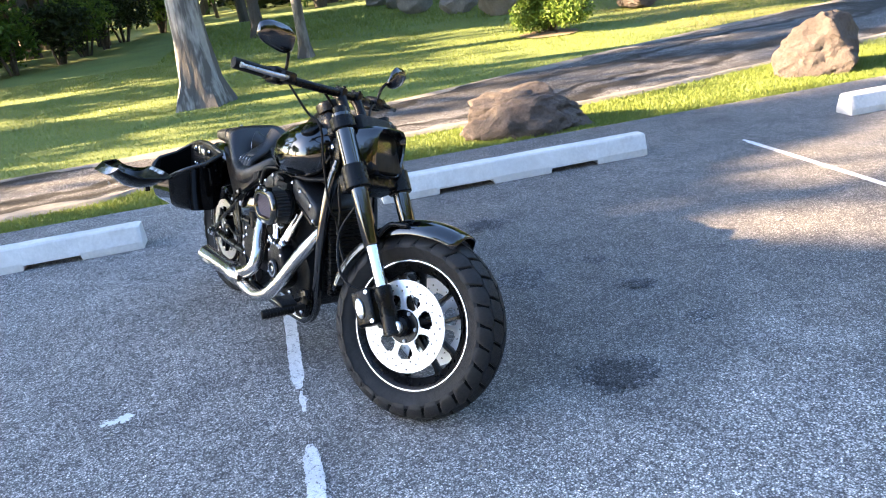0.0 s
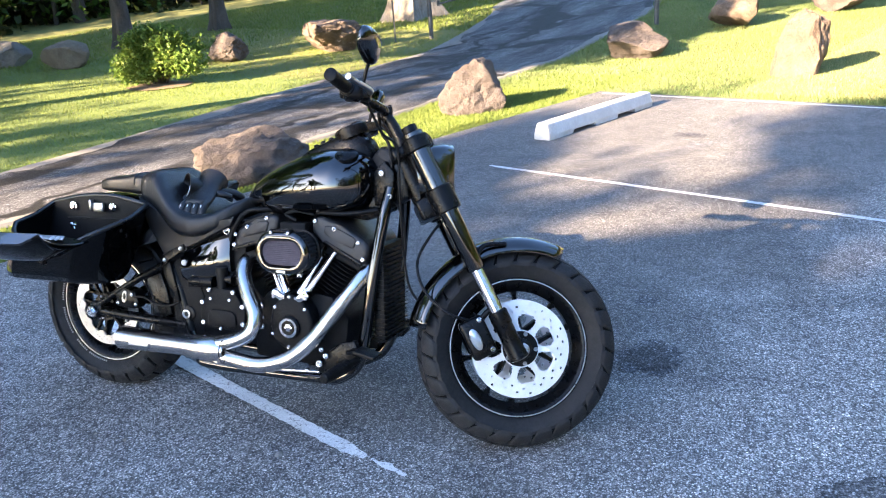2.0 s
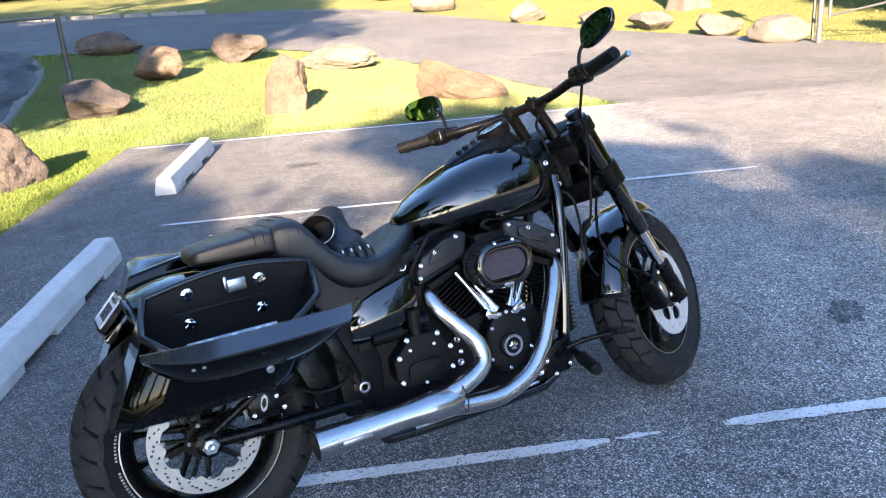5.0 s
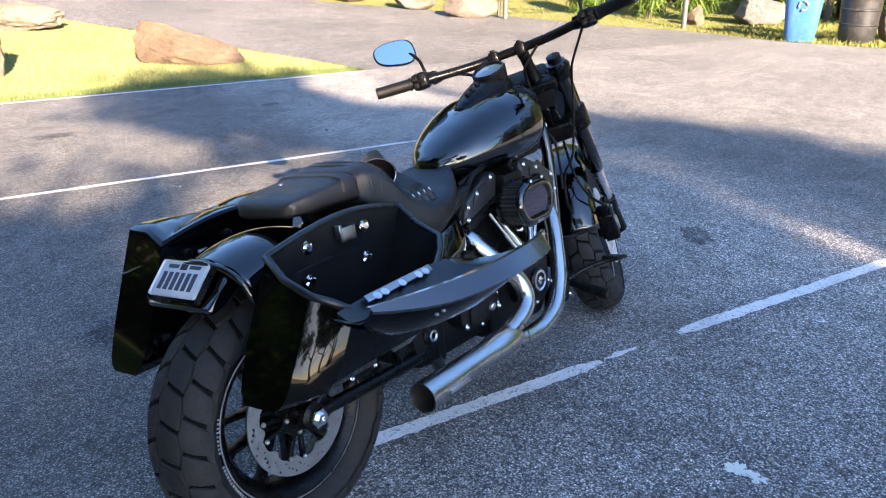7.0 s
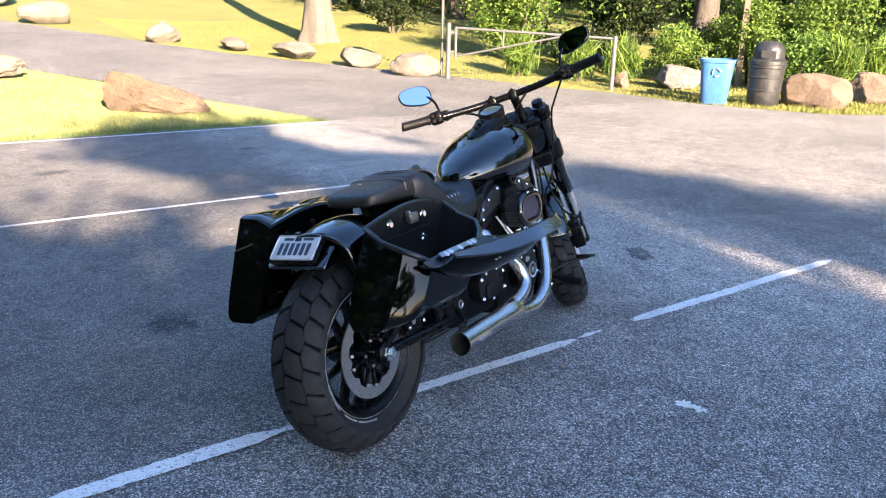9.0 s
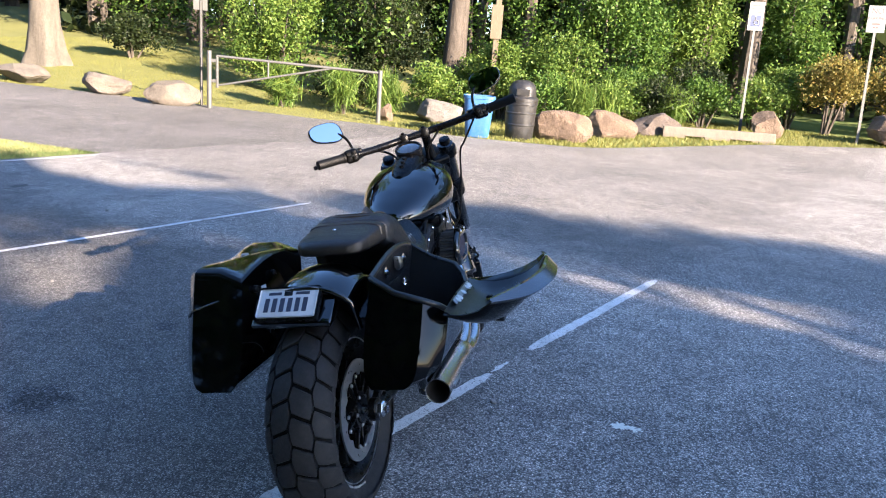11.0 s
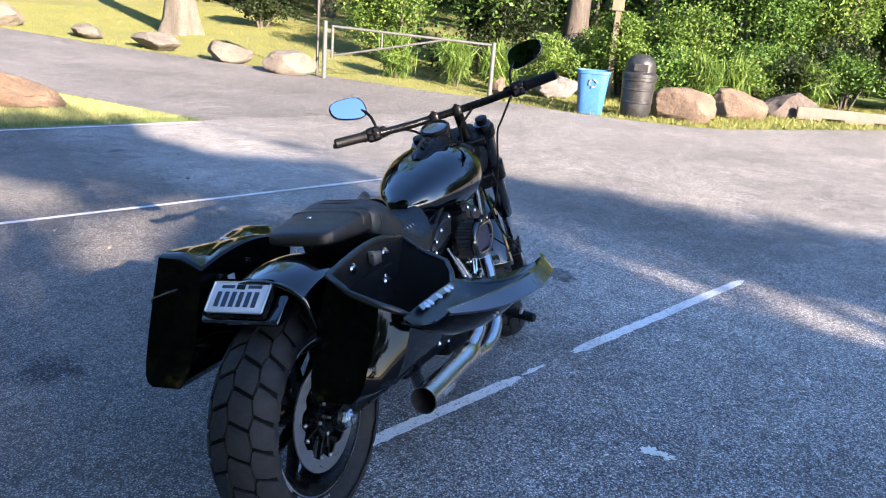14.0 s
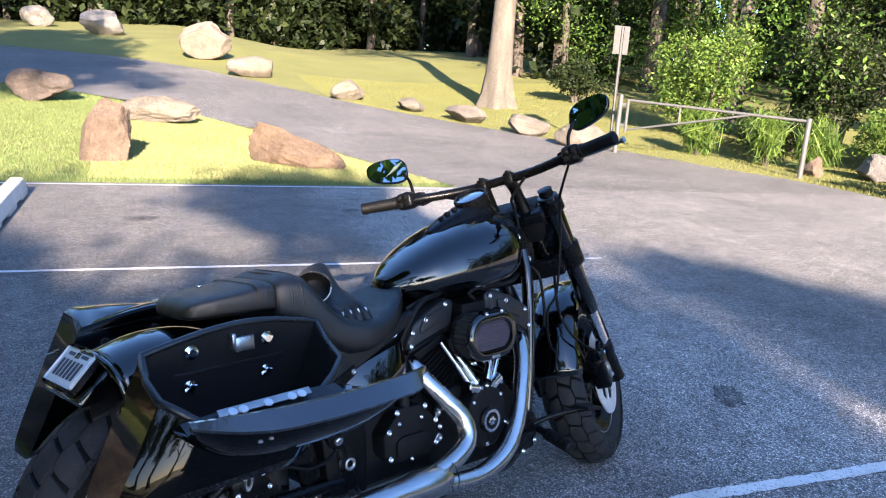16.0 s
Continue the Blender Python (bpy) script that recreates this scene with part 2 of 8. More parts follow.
M_KERB = surface("old kerb concrete", (0.20, 0.19, 0.17), (0.36, 0.34, 0.31), 1.2, (0.8, 0.92), 0, 0.6, 90)
M_SAND = surface("sandy grit", (0.10, 0.093, 0.082), (0.24, 0.222, 0.195), 2.2, (0.85, 0.95), 0, 0.8, 120)
M_MULCH = surface("bare soil", (0.10, 0.07, 0.045), (0.24, 0.17, 0.11), 4.0, (0.9, 0.97), 0, 1.0, 70)
M_CONCRETE = surface("cast concrete", (0.46, 0.46, 0.45), (0.66, 0.66, 0.64), 5, (0.75, 0.9), 0, 0.5, 160, dust=0.35)
M_STEEL_GALV = surface("galvanised steel", (0.17, 0.172, 0.175), (0.28, 0.283, 0.288), 9, (0.45, 0.65), 0.5)
M_GATE = surface("grey gate steel", (0.075, 0.075, 0.073), (0.13, 0.13, 0.126), 9, (0.45, 0.65), 0.3)
M_WHITE_PAINT, nt, bs = tree_of("road paint")
wear = ramp(nt, noise_of(nt, 75, 6, 0.8), [(0.37, (0, 0, 0)), (0.46, (1, 1, 1))])
worn_far = ramp(nt, noise_of(nt, 2.2, 4, 0.6), [(0.30, (0.6, 0.6, 0.6)), (0.5, (1, 1, 1))])
paint = ramp(nt, noise_of(nt, 160, 3), [(0.3, (0.60, 0.60, 0.60)), (0.7, (0.82, 0.82, 0.81))])
nt.links.new(mixed(nt, (0.11, 0.11, 0.112), paint, mixed(nt, wear, worn_far, 1.0, "MULTIPLY")), bs.inputs["Base Color"])
bs.inputs["Roughness"].default_value = 0.7
bump(nt, bs, noise_of(nt, 200, 3, 0.7), 0.7, 0.005)


# ---- mesh helpers ----
def link(name, bm, material, parent=None, label=""):
    """A bmesh as one mesh object."""
    me = bpy.data.meshes.new(name)
    bm.to_mesh(me)
    bm.free()
    for mt in material if isinstance(material, (list, tuple)) else [material]:
        me.materials.append(mt)
    ob = new(name, me)
    ob.parent = parent
    if label:
        tagged(ob, label)
    return ob


def smooth(ob, angle=35):
    me = ob.data
    me.polygons.foreach_set("use_smooth", [True] * len(me.polygons))
    bm = bmesh.new()
    bm.from_mesh(me)
    for e in bm.edges:
        e.smooth = len(e.link_faces) != 2 or e.calc_face_angle(0) < radians(angle)
    bm.to_mesh(me)
    bm.free()
    return ob


def raw(name, verts, faces, material, parent=None):
    me = bpy.data.meshes.new(name)
    me.from_pydata(verts, [], faces)
    me.materials.append(material)
    ob = new(name, me)
    ob.parent = parent
    return ob


def quads(name, pts, material, parent=None):
    """Many loose quads from an array (n, 4, 3)."""
    n = len(pts)
    me = bpy.data.meshes.new(name)
    me.vertices.add(4 * n)
    me.vertices.foreach_set("co", np.asarray(pts, np.float32).ravel())
    me.loops.add(4 * n)
    me.loops.foreach_set("vertex_index", np.arange(4 * n, dtype=np.int32))
    me.polygons.add(n)
    me.polygons.foreach_set("loop_start", np.arange(0, 4 * n, 4, dtype=np.int32))
    me.update(calc_edges=True)
    me.materials.append(material)
    ob = new(name, me)
    ob.parent = parent
    return ob


def unit(a):
    return a / np.maximum(np.linalg.norm(a, axis=-1, keepdims=True), 1e-9)


def leaf_quads(centres, size, rng, up=0.5, slim=0.5, droop=0.0):
    """Rhombic leaves at the centres, normals turned partly upwards."""
    n = len(centres)
    nor = unit(rng.normal(size=(n, 3)) + np.array([0, 0, up * 2]))
    t = unit(np.cross(nor, rng.normal(size=(n, 3))) + np.array([0, 0, -droop]))
    s = unit(np.cross(nor, t))
    ln = (size * rng.uniform(0.6, 1.35, n))[:, None]
    return np.stack([centres - t * ln * 0.5, centres + s * ln * slim * 0.5, centres + t * ln * 0.5, centres - s * ln * slim * 0.5], 1)


def blob_points(blobs, n, rng, inner=0.35):
    """Points scattered in clumps within ellipsoids (x, y, z, rx, ry, rz)."""
    blobs = np.array(blobs, float)
    vol = np.prod(blobs[:, 3:], 1) ** 0.67
    k = rng.choice(len(blobs), n, p=vol / vol.sum())
    d = unit(rng.normal(size=(n, 3)))
    r = rng.uniform(inner**3, 1, n) ** (1 / 3)
    return blobs[k, :3] + d * r[:, None] * blobs[k, 3:]


def clumped(blobs, n, rng, clump=14, spread=0.16, inner=0.35):
    """Twig clumps: groups of points round scattered twig ends."""
    c = blob_points(blobs, max(1, n // clump), rng, inner)
    return np.repeat(c, clump, 0) + rng.normal(scale=spread, size=(len(c) * clump, 3))


def taper_tube(bm, pts, radii, seg=10, cap=True):
    """A tube through points with a radius at each."""
    rings, prev = [], None
    pts = [Vector(p) for p in pts]
    for i, p in enumerate(pts):
        d = (pts[min(i + 1, len(pts) - 1)] - pts[max(i - 1, 0)]).normalized()
        if prev is None:
            a = d.orthogonal().normalized()
        else:
            a = (prev - d * prev.dot(d))
            a = a.normalized() if a.length > 1e-6 else d.orthogonal().normalized()
        prev = a
        b = d.cross(a)
        rings.append([bm.verts.new(p + (a * math.cos(2 * math.pi * j / seg) + b * math.sin(2 * math.pi * j / seg)) * radii[i]) for j in range(seg)])
    for r0, r1 in zip(rings, rings[1:]):
        for j in range(seg):
            bm.faces.new((r0[j], r0[(j + 1) % seg], r1[(j + 1) % seg], r1[j]))
    if cap:
        bm.faces.new(rings[0][::-1])
        bm.faces.new(rings[-1])
    return rings


def spline(pts, n=6):
    """Points smoothed by a Catmull-Rom curve."""
    P = [Vector(p) for p in pts]
    P = [P[0] * 2 - P[1], *P, P[-1] * 2 - P[-2]]
    out = []
    for i in range(1, len(P) - 2):
        for k in range(n):
            t = k / n
            a, b, c, d = P[i - 1 : i + 3]
            out.append(0.5 * (2 * b + (c - a) * t + (2 * a - 5 * b + 4 * c - d) * t * t + (3 * b - a - 3 * c + d) * t * t * t))
    return out + [P[-2]]


# ---- lie of the land ----
CU, SU = math.cos(radians(-22.3)), math.sin(radians(-22.3))

def xy(u, v):
    """World place of lot coordinates: u out of the bays, v along them."""
    return CU * u - SU * v, SU * u + CU * v


def uv(x, y):
    return CU * x + SU * y, -SU * x + CU * y


def step(a, b, t):
    t = min(1.0, max(0.0, (t - a) / (b - a)))
    return t * t * (3 - 2 * t)


def along(table, v):
    """Straight lines through (v, u) pairs."""
    if v <= table[0][0]:
        return table[0][1]
    for (v0, u0), (v1, u1) in zip(table, table[1:]):
        if v <= v1:
            return u0 + (u1 - u0) * (v - v0) / (v1 - v0)
    return table[-1][1]


FAR_EDGE = [(-40, 24), (-6, 21), (0, 16.8), (2.3, 14.6), (4.4, 10.9), (6.0, 10.1), (8.3, 9.9), (11.5, 8.5), (14, 7.0), (16, 5.6), (18, 4.4), (21, 2.9), (25, -0.2), (30, -8.0)]


def height(u, v):
    a = step(1, 9, u)
    z = (0.062 * (1 - a) + 0.03 * a) * (max(0.0, v - 9.5) - 0.4 * max(0.0, v - 45))
    z += 0.012 * max(0.0, -u - 4)
    z += (0.045 * max(0.0, min(u, 30) - 11.5) - 0.008 * max(0.0, u - 4.5)) * (1 - step(6, 13, v))
    if v > 9:
        e = max(0.0, u - along(FAR_EDGE, v) - 0.8)
        z += (0.055 * e - 0.03 * max(0.0, e - 25)) * step(9, 15, v)
    return z


ROAD_L = [(3.4, 6.75), (3.1, 8), (2.6, 10), (0.85, 13.2), (-1.3, 15.8), (-4, 17.3), (-7, 17.9), (-12, 20.5), (-20, 24.5), (-45, 35)]
ROAD_R = [(10.05, 6.75), (9.9, 8.3), (8.5, 11.5), (7.0, 14), (5.2, 16.8), (2.9, 21), (-1, 26), (-9, 28.5), (-20, 31.5), (-45, 42)]
OLD_L = [(-4.1, -40), (-4.1, -22), (-4.1, -12), (-4.1, -6), (-4.1, -2), (-4.4, 0), (-5.0, 2), (-5.7, 3.9), (-6.5, 6.2), (-7.7, 10), (-9.7, 14.1), (-11.2, 16.3), (-13, 21)]
OLD_R = [(-2.5, -40), (-2.5, -22), (-2.5, -12), (-2.5, -6), (-2.5, -1.6), (-2.75, -0.7), (-3.0, 1.5), (-3.15, 3.7), (-3.75, 6.3), (-4.45, 9.5), (-5.6, 14.2), (-6.6, 16.8), (-8, 19.2)]
LOT = [(-2.05, -40), (24, -40), (21, -6), (16.8, 0), (14.6, 2.3), (10.9, 4.4), (10.1, 6.0), (10.05, 6.75), (3.4, 6.75), (-2.05, 6.75)]
AREAS = [np.array(p) for p in (LOT, ROAD_L + ROAD_R[::-1], OLD_L + OLD_R[::-1])]


def inside(poly, u, v):
    hit, j = False, len(poly) - 1
    for i in range(len(poly)):
        (ui, vi), (uj, vj) = poly[i], poly[j]
        if (vi > v) != (vj > v) and u < (uj - ui) * (v - vi) / (vj - vi) + ui:
            hit = not hit
        j = i
    return hit


def paved(u, v):
    return any(inside(p, u, v) for p in AREAS)


def on_ground(u, v, dz=0.0):
    x, y = xy(u, v)
    return Vector((x, y, height(u, v) + dz))


def sheet(name, us, vs, place, material):
    """A grid over two rows of numbers; place gives each vertex."""
    verts = [place(a, b) for b in vs for a in us]
    w = len(us)
    faces = [(j * w + i, j * w + i + 1, (j + 1) * w + i + 1, (j + 1) * w + i) for j in range(len(vs) - 1) for i in range(w - 1)]
    ob = raw(name, verts, faces, material)
    ob.data.polygons.foreach_set("use_smooth", [True] * len(ob.data.polygons))
    return ob


def wide(lo, hi, stepping, far):
    mid = list(np.arange(lo, hi + 1e-6, stepping))
    out, d = [], 2.0
    while d < far:
        out.append(d)
        d *= 1.7
    return [lo - d for d in out[::-1]] + mid + [hi + d for d in out]


ground = sheet("ground", wide(-26, 30, 0.4, 900), wide(-24, 46, 0.4, 900), lambda u, v: on_ground(u, v, (-0.035 if paved(u, v) else -0.012) + 0.012 * noise.noise((u * 0.9, v * 0.9, 0))), M_GROUND)
tagged(ground, "mown green lawn with worn and shaded patches", "lawn", kind="structure")


def lot_place(a, v):
    u = -2.05 + a * (along(FAR_EDGE, v) + 2.05)
    return on_ground(u, v, 0.003 * noise.noise((u * 0.6, v * 0.6, 3)))


lot = sheet("pavement", [i / 70 for i in range(71)], [-40, -30, -24, -18, -14] + [-11 + 0.25 * i for i in range(72)], lot_place, M_ASPHALT)
tagged(lot, "worn grey asphalt parking lot with pale stones showing", "parking lot", kind="structure")


def ribbon(name, left, right, material, across=14, lift=0.0, fine=5):
    ls, rs = spline([(a, b, 0) for a, b in left], fine), spline([(a, b, 0) for a, b in right], fine)

    def place(a, j):
        p = ls[j].lerp(rs[j], a)
        return on_ground(p.x, p.y, lift)

    return sheet(name, [i / across for i in range(across + 1)], list(range(len(ls))), place, material)


road = tagged(ribbon("road", ROAD_L, ROAD_R, M_ROAD, 16, 0.001), "sunlit grey asphalt park road curving uphill", "road", kind="structure")
old_road = tagged(ribbon("road_old", OLD_L, OLD_R, M_OLD, 10, 0.006), "old cracked asphalt track with dark cracks and pale edges", "road", kind="structure")


def grit_edge(side, inward, wide_of, first, label, seed):
    """A ragged band of pale grit along one edge of the old track."""
    pts = [p for p in spline([(a, b, 0) for a, b in side], 24) if -7 < p.y < 18.5][first:]
    bm = bmesh.new()
    rows = []
    for i, p in enumerate(pts):
        w = wide_of * max(0.12, 0.6 + 1.1 * noise.noise((p.x * 0.9, p.y * 0.9, seed)) + 0.6 * noise.noise((p.x * 5, p.y * 5, seed)))
        rows.append([bm.verts.new(on_ground(p.x + inward * x, p.y, h)) for x, h in ((-0.05, -0.01), (0.0, 0.014), (w * 0.6, 0.013), (w, 0.0095))])
    for a, b in zip(rows, rows[1:]):
        for k in range(3):
            bm.faces.new((a[k], a[k + 1], b[k + 1], b[k]))
    bmesh.ops.recalc_face_normals(bm, faces=bm.faces)
    if bm.faces[0].normal.z < 0:
        bmesh.ops.reverse_faces(bm, faces=bm.faces)
    ob = link("trim", bm, M_SAND)
    return tagged(ob, label, "grit", kind="structure")


grit_edge(OLD_L, 1, 0.30, 0, "pale sandy grit along the lawn edge of the old track", 1)
grit_edge(OLD_R, -1, 0.15, 0, "pale sandy grit along the strip edge of the old track", 2)

# kerb stones along the far side of the park road
kerb = new("kerb")
tagged(kerb, "broken row of pale concrete kerb stones along the park road", "kerb", kind="structure")
rng = random.Random(12)
stones = []
for k in range(3):
    bm = bmesh.new()
    bmesh.ops.create_cube(bm, size=1.0)
    for vt in bm.verts:
        vt.co = (vt.co.x * (0.97 - 0.03 * k), vt.co.y * 0.2, vt.co.z * 0.32 + rng.uniform(-0.02, 0.02))
    bmesh.ops.bevel(bm, geom=list(bm.edges), offset=0.025, segments=2, affect="EDGES")
    stones.append(link("kerb_stone", bm, M_KERB, kerb))
far_side = [p for p in spline([(a, b, 0) for a, b in ROAD_R], 60) if p.x < -5 and p.x > -26]
last, n_stone = None, 0
for a, b in zip(far_side, far_side[1:]):
    if last is not None and (a - last).length < 0.95:
        continue
    last = a.copy()
    if rng.random() < 0.06:
        continue
    ob = stones[n_stone] if n_stone < 3 else new("kerb_stone", stones[n_stone % 3].data)
    ob.parent = kerb
    n_stone += 1
    p0, p1 = on_ground(a.x, a.y, -0.03), on_ground(b.x, b.y, -0.03)
    ob.matrix_world = pose(p0.x, p0.y, p0.z, 0, rng.uniform(-2, 2), math.degrees(math.atan2(p1.y - p0.y, p1.x - p0.x)) + rng.uniform(-3, 3))


# ---- painted lines ----
def line(name, a, b, width, label, worn=0.0, seed=0, rows=1):
    """A painted line between two places, with ragged edges and worn gaps."""
    a, b = Vector(a), Vector(b)
    d = b - a
    n = max(4, int(d.length / 0.012))
    s = Vector((-d.y, d.x)).normalized()
    bm = bmesh.new()
    pts = []
    for i in range(n + 1):
        p = a + d * (i / n)
        end = min(1.0, 0.35 + min(i, n - i) * 0.09)
        edge = [width * 0.5 * end * (1 - worn * (0.3 + 0.5 * noise.noise((p.x * 2.1 + k * 9, p.y * 2.1, seed)))) + 0.006 * noise.noise((p.x * 31 + k * 5, p.y * 31, seed)) + 0.004 * noise.noise((p.x * 90 + k * 5, p.y * 90, seed)) for k in (0, 1)]
        pts.append([bm.verts.new(on_ground(*q, 0.0055)) for q in (p + s * edge[0], p, p - s * edge[1])])
    for q0, q1 in zip(pts, pts[1:]):
        for k in (0, 1):
            bm.faces.new((q0[k], q0[k + 1], q1[k + 1], q1[k]))
    ob = link(name, bm, M_WHITE_PAINT)
    return tagged(ob, label, "road marking", "bay lines", "structure")


line("bay_line", (-0.95, 0.185), (-0.2, 0.19), 0.072, "worn white painted bay line on asphalt", 0.25, 1)
line("bay_line", (-0.2, 0.19), (1.17, 0.2), 0.062, "worn white painted bay line on asphalt", 0.35, 2)
line("bay_line", (1.19, 0.205), (1.34, 0.21), 0.045, "worn white painted bay line on asphalt", 1.0, 3)
line("bay_line", (1.55, 0.215), (3.28, 0.22), 0.062, "worn white painted bay line on asphalt", 0.3, 4)
line("bay_line", (-0.92, 3.36), (3.28, 3.35), 0.052, "thin white painted bay line on asphalt", 0.45, 5)
line("bay_line", (-1.95, 6.62), (3.3, 6.62), 0.055, "white painted edge line beside the grass island", 0.3, 6)
line("bay_line", (-0.9, -2.95), (3.3, -2.95), 0.072, "worn white painted bay line on asphalt", 0.3, 7)


# ---- wheel stops ----
def wheel_stop(u, v0, v1, label, seed):
    """Cast concrete wheel stop along v, with sloped faces and two drain notches below."""
    rng = random.Random(seed)
    L = v1 - v0
    prof = [(-0.085, 0.0), (-0.085, 0.045), (-0.055, 0.135), (-0.045, 0.145), (0.045, 0.145), (0.055, 0.135), (0.085, 0.045), (0.085, 0.0)]
    cuts = [0, 0.012, 0.2, 0.205, 0.4, 0.405, 0.62, 0.625, 0.8, 0.805, 0.988, 1.0]
    bm = bmesh.new()
    rows = []
    for k, c in enumerate(cuts):
        notch = (0.205 <= c <= 0.4) or (0.625 <= c <= 0.8)
        s = 0.93 if k in (0, len(cuts) - 1) else 1.0
        row = []
        for a, b in prof:
            zz = 0.032 if notch and b < 0.03 else b
            row.append(bm.verts.new((a * s + rng.uniform(-1, 1) * 0.002, (c - 0.5) * L, zz * (0.97 if s < 1 else 1) + rng.uniform(-1, 1) * 0.0015 * (b > 0.05))))
        rows.append(row)
    n = len(prof)
    for r0, r1 in zip(rows, rows[1:]):
        for j in range(n):
            bm.faces.new((r0[j], r0[(j + 1) % n], r1[(j + 1) % n], r1[j]))
    bm.faces.new(rows[0])
    bm.faces.new(rows[-1][::-1])
    bmesh.ops.recalc_face_normals(bm, faces=bm.faces)
    ob = link("wheel_stop", bm, M_CONCRETE)
    p = on_ground(u, (v0 + v1) / 2)
    ob.matrix_world = pose(p.x, p.y, p.z, 0, 0, -22.3)
    return tagged(ob, label, "wheel stop", "concrete wheel stops")


wheel_stop(-1.1, -2.46, -0.63, "pale concrete wheel stop on asphalt near the grass edge", 1)
wheel_stop(-1.08, 0.86, 2.69, "pale concrete wheel stop behind the motorcycle", 2)
wheel_stop(-1.1, 4.29, 6.08, "pale concrete wheel stop beside the grass island", 3)


# ---- boulders ----
def rock_material(name, a, b, c):
    m, nt, bs = tree_of(name)
    f = noise_of(nt, 3.0, 8, 0.68)
    col = mixed(nt, ramp(nt, f, [(0.32, a), (0.5, b), (0.68, c)]), ramp(nt, noise_of(nt, 34, 5, 0.75), [(0.3, a), (0.72, c)]), 0.4)
    nt.links.new(col, bs.inputs["Base Color"])
    bs.inputs["Roughness"].default_value = 0.92
    bump(nt, bs, noise_of(nt, 9, 10, 0.75), 1.0, 0.075)
    bump(nt, bs, noise_of(nt, 90, 4, 0.7), 0.5, 0.008)
    return m


M_ROCK_BROWN = rock_material("rock brown basalt", (0.040, 0.032, 0.028), (0.092, 0.074, 0.065), (0.17, 0.137, 0.12))
M_ROCK_RED = rock_material("rock red sandstone", (0.066, 0.046, 0.034), (0.150, 0.106, 0.075), (0.25, 0.184, 0.132))
M_ROCK_SLAB = rock_material("rock dark red slab", (0.066, 0.044, 0.028), (0.145, 0.098, 0.062), (0.24, 0.168, 0.11))
M_ROCK_PALE = rock_material("rock pale", (0.10, 0.086, 0.068), (0.17, 0.147, 0.116), (0.25, 0.217, 0.172))
M_ROCK_TAN = rock_material("rock grey tan", (0.080, 0.069, 0.058), (0.150, 0.130, 0.108), (0.21, 0.182, 0.15))
M_ROCK_GREY = rock_material("rock grey", (0.095, 0.088, 0.080), (0.19, 0.176, 0.160), (0.29, 0.268, 0.244))


def boulder(u, v, size, seed, material, label, turn=0.0, cuts=7, lean=(0, 0), rough=0.09, fine=3, sink=0.06, box=0.0, taper=0.0, peak=0.0):
    """A boulder: a lumpy block broken along random planes, sunk a little into the ground."""
    rng = random.Random(seed)
    bm = bmesh.new()
    bmesh.ops.create_icosphere(bm, subdivisions=fine + 2, radius=1.0)
    planes = []
    for _ in range(cuts):
        n = Vector((rng.gauss(0, 1), rng.gauss(0, 1), rng.gauss(0.15, 0.7))).normalized()
        planes.append((n, rng.uniform(0.58, 0.88)))
    for vt in bm.verts:
        p = vt.co.copy()
        if box:
            m = max(abs(p.x), abs(p.y), abs(p.z))
            p = p.lerp(p / m * 0.86, box)
        for n, d in planes:
            e = p.dot(n) - d
            if e > 0:
                p -= n * e * 0.97
        q = p * 1.7 + Vector((seed * 3.1, seed, 0))
        p += p.normalized() * (noise.noise(q) * rough * 1.4 + noise.noise(q * 2.7) * rough * 0.7 + noise.noise(q * 6) * rough * 0.45 - abs(noise.noise(q * 1.9 + Vector((5, 2, 1)))) * rough * 0.7 - abs(noise.noise(q * 4.3)) * rough * 0.3)
        vt.co = p
    lo = Vector([min(vt.co[i] for vt in bm.verts) for i in range(3)])
    hi = Vector([max(vt.co[i] for vt in bm.verts) for i in range(3)])
    for vt in bm.verts:
        p = vt.co
        r = [(p[i] - lo[i]) / (hi[i] - lo[i]) for i in range(3)]
        z = r[2] * (size[2] + sink) * (1 - taper * r[0]) - sink
        f = 1 - peak * max(0.0, r[2]) ** 1.3
        vt.co = ((r[0] - 0.5) * size[0] * f + lean[0] * z, (r[1] - 0.5) * size[1] * f + lean[1] * z, z)
    ob = link("boulder", bm, material)
    smooth(ob, 28)
    p = on_ground(u, v)
    ob.matrix_world = pose(p.x, p.y, p.z, 0, 0, turn - 22.3)
    return tagged(ob, label, "boulder", "boulders edging the lot and lawns")


boulder(-2.44, 2.30, (1.22, 0.70, 0.375), 5, M_ROCK_BROWN, "rough pitted brown boulder on the grass strip", 80, 9, rough=0.12, sink=0.2, peak=0.25)
boulder(-2.78, 5.4, (0.85, 1.05, 0.54), 9, M_ROCK_BROWN, "reddish brown pointed boulder on the grass strip", 20, 12, rough=0.085, sink=0.15, peak=0.38)
boulder(-3.25, 9.75, (0.9, 0.95, 0.52), 12, M_ROCK_BROWN, "grey brown boulder beside the old track", 30, 12, rough=0.05)
boulder(-3.0, 12.6, (0.85, 0.8, 0.6), 17, M_ROCK_RED, "tan split boulder on the grass island", 10, 12, rough=0.05)
boulder(-0.50, 8.52, (0.57, 0.50, 0.74), 22, M_ROCK_RED, "upright leaning tan stone on the grass island", 15, 7, (0.2, 0.08), 0.07, sink=0.3, box=0.45)
boulder(1.78, 8.5, (1.46, 0.62, 0.66), 27, M_ROCK_SLAB, "long red sandstone slab lying on the grass island", -48, 12, rough=0.07, box=0.55, taper=0.74)
